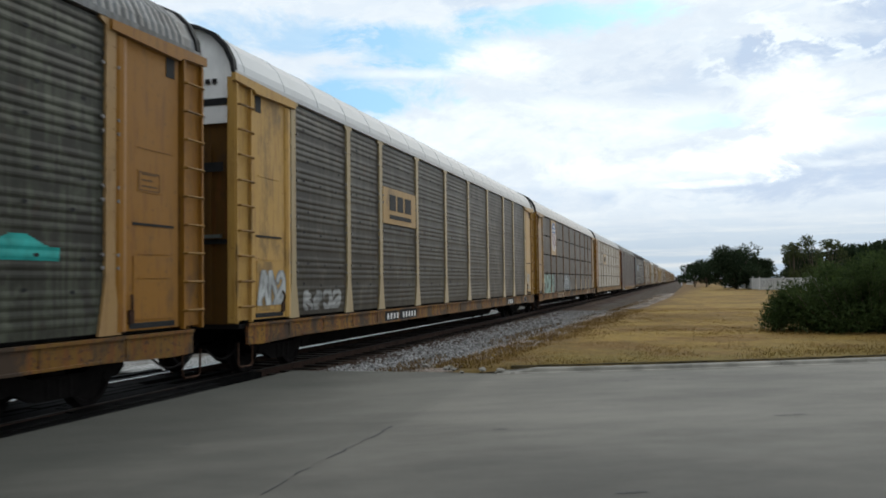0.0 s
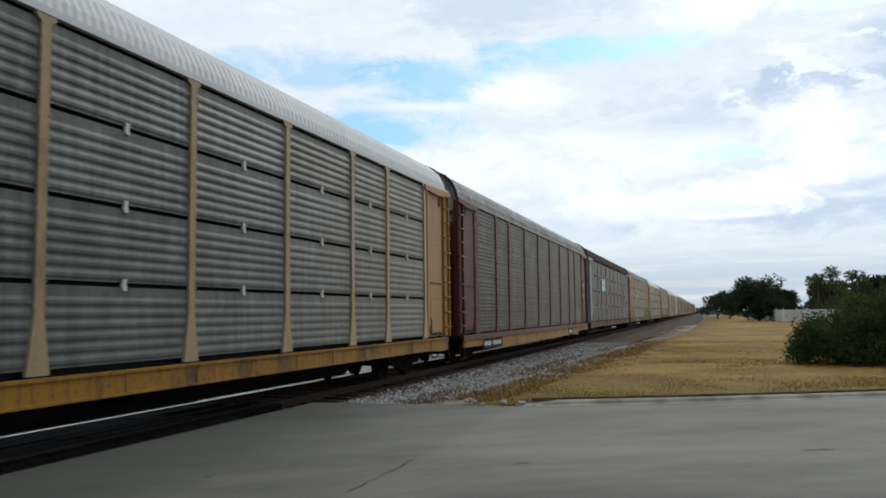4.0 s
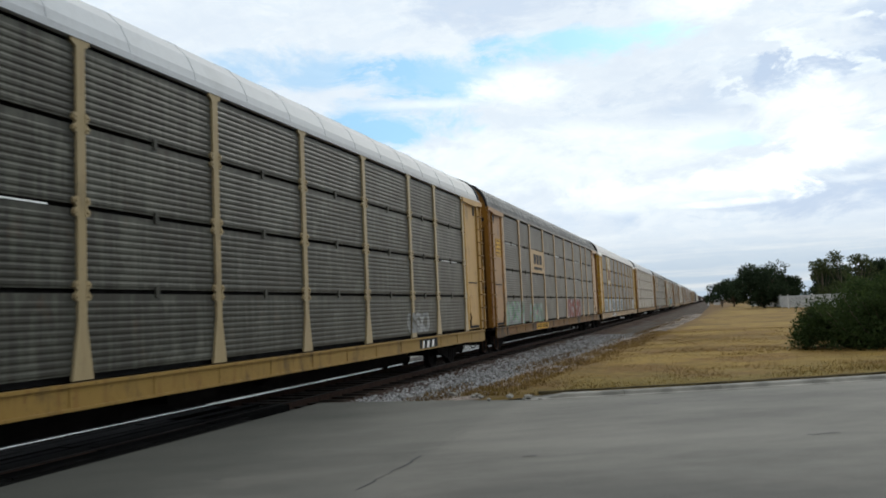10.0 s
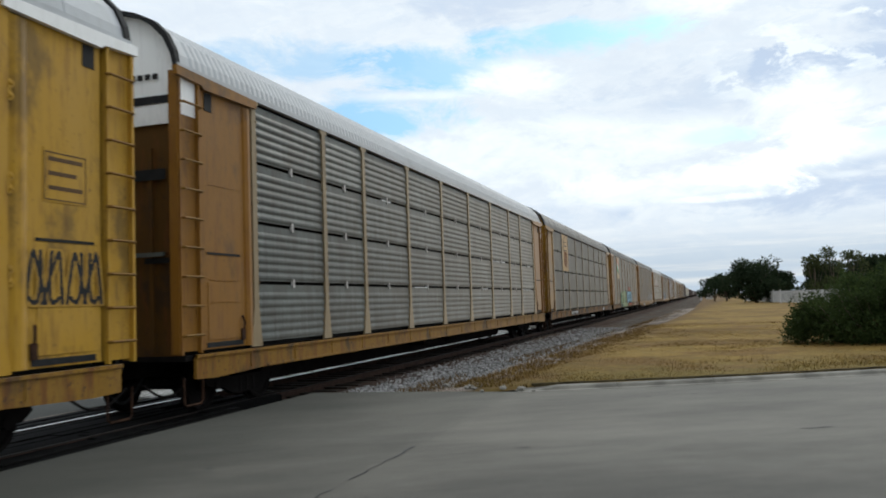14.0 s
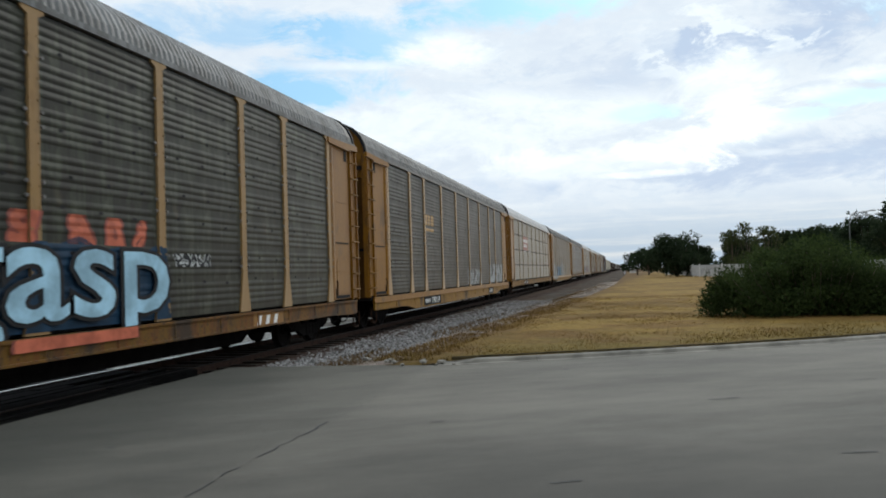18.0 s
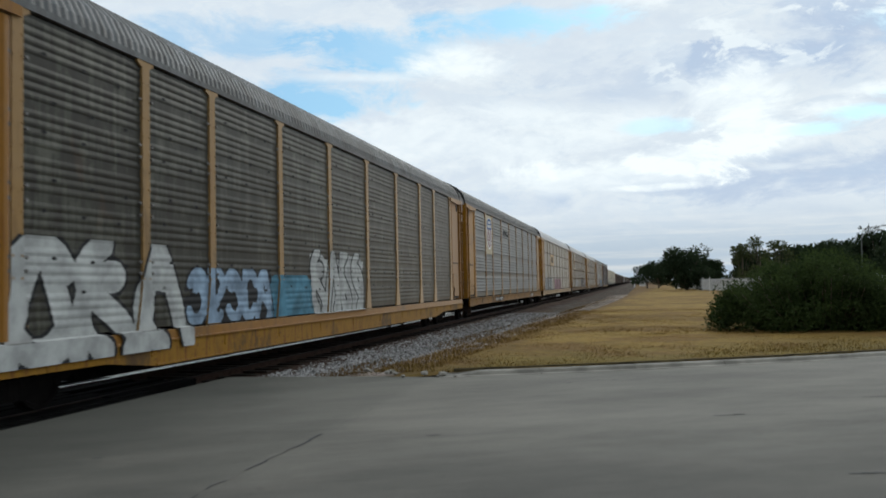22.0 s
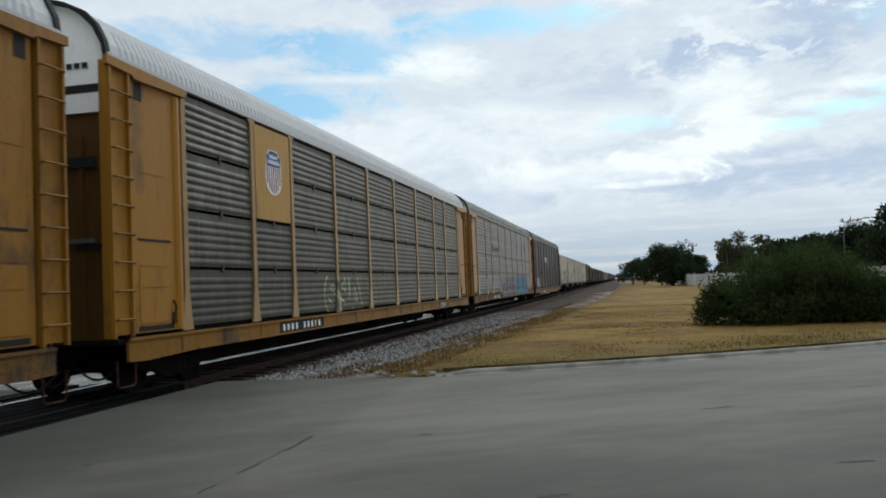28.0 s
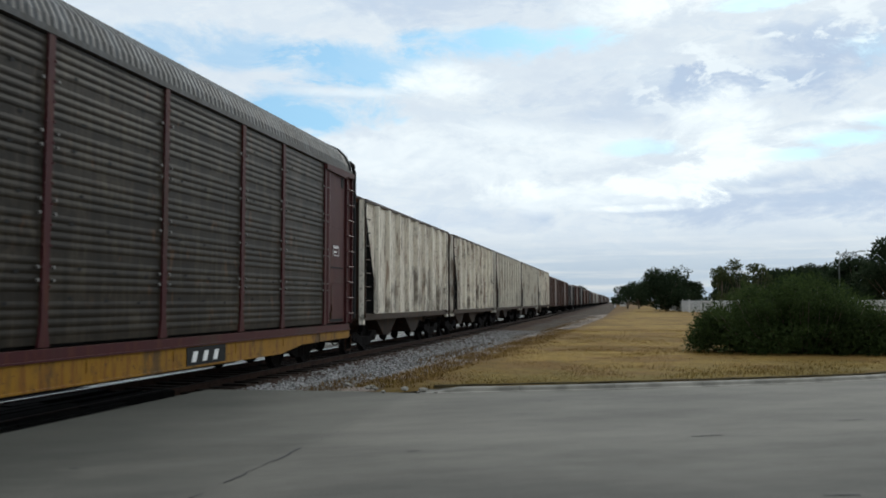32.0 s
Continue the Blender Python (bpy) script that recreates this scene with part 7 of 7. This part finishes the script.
# ---------------------------------------------------------------- fence, lamp, signal
def fence():
    root = tagged(new("fence", None), "pale grey metal fence before the trees", "fence")
    bm_post = mesh_of(("fence_post",), WHITE, lambda bm: box(bm, -0.05, 0.05, -0.05, 0.05, -0.1, 1.75))
    line = ((6.8, 158.0), (9.2, 112.0), (15.2, 89.0), (21.8, 69.0), (33.0, 60.0))
    for (x0, y0), (x1, y1) in zip(line, line[1:]):
        n = max(2, int(math.hypot(x1 - x0, y1 - y0) / 6.0))
        for i in range(n):
            u, v = i / n, (i + 1) / n
            a = Vector((x0 + (x1 - x0) * u, y0 + (y1 - y0) * u, 0.08))
            b = Vector((x0 + (x1 - x0) * v, y0 + (y1 - y0) * v, 0.08))
            part("post", bm_post, root, a)
            bm = bmesh.new()
            d = b - a
            ln = d.length
            box(bm, 0.06, ln - 0.06, -0.015, 0.015, 1.42, 1.50)
            box(bm, 0.06, ln - 0.06, -0.015, 0.015, 0.12, 0.20)
            k = int(ln / 0.16)
            for j in range(k):
                q = 0.1 + (ln - 0.2) * j / max(1, k - 1)
                box(bm, q - 0.045, q + 0.045, -0.01, 0.01, 0.1, 1.55)
            part("panel", finish(bm, "fence_panel", FENCE), root, a, turn=math.atan2(d.y, d.x))


def street_lamp():
    root = tagged(new("street_lamp", None), "tall grey street lamp with two curved arms", "street lamp")
    root.location = (26.3, 107.0, 0.0)
    bm = bmesh.new()
    tube(bm, ((0, 0, 0), (0, 0, 3), (0, 0, 6.6)), [0.11, 0.09, 0.06], 8)
    part("pole", finish(bm, "pole", POLE), root)
    for s, z, ln in ((1, 7.5, 2.3), (1, 7.0, 1.6)):
        bm = bmesh.new()
        tube(bm, ((0, 0, z - 0.95), (0.25 * s, 0, z - 0.45), (0.9 * s, 0, z - 0.12), (ln * s, 0, z)), 0.05, 6)
        arm = part("arm", finish(bm, "arm", STEEL), root)
        bm = bmesh.new()
        prism(bm, ((ln * s - 0.1, z - 0.05), (ln * s + 0.7, z - 0.02), (ln * s + 0.65, z + 0.12), (ln * s, z + 0.14)), "y", -0.16, 0.16)
        part("lamp_head", finish(bm, "lamp_head", STEEL), arm)


def rail_signal():
    root = tagged(new("rail_signal", None), "pale grey railway signal mast beside the track", "signal")
    root.location = (-0.1, 240.0, -0.1)
    bm = bmesh.new()
    for x in (-0.75, 0.75):
        box(bm, x - 0.1, x + 0.1, -0.1, 0.1, 0, 4.8)
    box(bm, -0.85, 0.85, -0.1, 0.1, 4.6, 4.8)
    box(bm, -0.85, 0.85, -0.08, 0.08, 2.9, 3.0)
    part("mast", finish(bm, "mast", STEEL), root)
    bm = bmesh.new()
    box(bm, -0.35, 0.35, -0.2, 0.12, 3.3, 4.4)
    part("signal_head", finish(bm, "signal_head", STEEL), root)
    bm = bmesh.new()
    box(bm, 0.9, 2.4, -0.6, 0.6, 0.0, 2.2)
    part("relay_cabinet", finish(bm, "relay_cabinet", BOARD_WHITE), root)


def utility_pole(x, y, h):
    root = tagged(new("utility_pole", None), "weathered wooden utility pole beyond the track", "pole", "utility poles")
    root.location = (x, y, -0.4)
    bm = bmesh.new()
    tube(bm, ((0, 0, 0), (0, 0, h)), [0.17, 0.11], 8)
    part("pole", finish(bm, "pole", BARK), root)
    bm = bmesh.new()
    box(bm, -1.1, 1.1, -0.06, 0.06, h - 0.8, h - 0.68)
    part("crossarm", finish(bm, "crossarm", BARK), root)


def motions():
    """The whole train rolls towards the camera's side at about 18 m/s."""
    for car, front in CARS:
        walk(car, [(t, pose(TRACK_X, front - SPEED * t - d, 0)) for t, d in RUNS])


build_ground()
build_kerb()
build_turf_edge()
build_crossing()
build_track()
build_autoracks()
build_freight()
bush()
tree(7.0, 124.0, 6.3, 4.3, LEAF_DARK, "dark round-headed tree at the end of the lawn", 1, 52, 0.30, 0.42, 0.93)
tree(10.6, 132.0, 4.6, 2.5, LEAF_DARK, "dark tree beside the fence", 2, 30, 0.25, 0.42, 0.93)
tree(1.9, 170.0, 4.4, 3.0, LEAF_DARK, "small dark tree by the railway", 21, 18, 0.2, 0.45)
tree(3.9, 160.0, 4.8, 3.2, LEAF_DARK, "small dark tree by the railway", 22, 18, 0.2, 0.45)
for i, (x, y, h, w) in enumerate(((12.6, 106.0, 6.0, 1.9), (14.6, 106.0, 6.6, 2.0), (16.9, 107.0, 6.2, 1.9))):
    tree(x, y, h, w, LEAF_OLIVE, "open olive-green tree with clumped leaves", 5 + i, 13, 0.16, 0.34, 0.82, 90)
for i, (x, y, h, w) in enumerate(((15.5, 120, 5.0, 3.4), (19.5, 112, 5.3, 3.2), (22.5, 108, 5.6, 3.0), (26.0, 116, 6.0, 3.6), (29.5, 112, 7.4, 3.8), (30.5, 100, 8.4, 4.0), (34.5, 97, 9.0, 4.4), (39.0, 96, 9.4, 4.6), (44.5, 98, 9.2, 4.8), (50.5, 100, 9.6, 5.0))):
    tree(x, y, h, w, LEAF_DARK, "dark leafy tree in the row behind the fence", 40 + i, 44, 0.3, 0.5, 0.92)
for i, (x, y, h, w) in enumerate(((-31.0, 262.0, 11.0, 5.0), (-37.0, 300.0, 10.0, 5.0), (-20.0, 420.0, 9.0, 5.0))):
    tree(x, y, h, w, LEAF_DARK, "dark tree beyond the railway", 60 + i, 24, 0.35, 0.6)
utility_pole(-24.0, 300.0, 11.0)
fence()
street_lamp()
rail_signal()
litter()
weeds()
tufts()
motions()
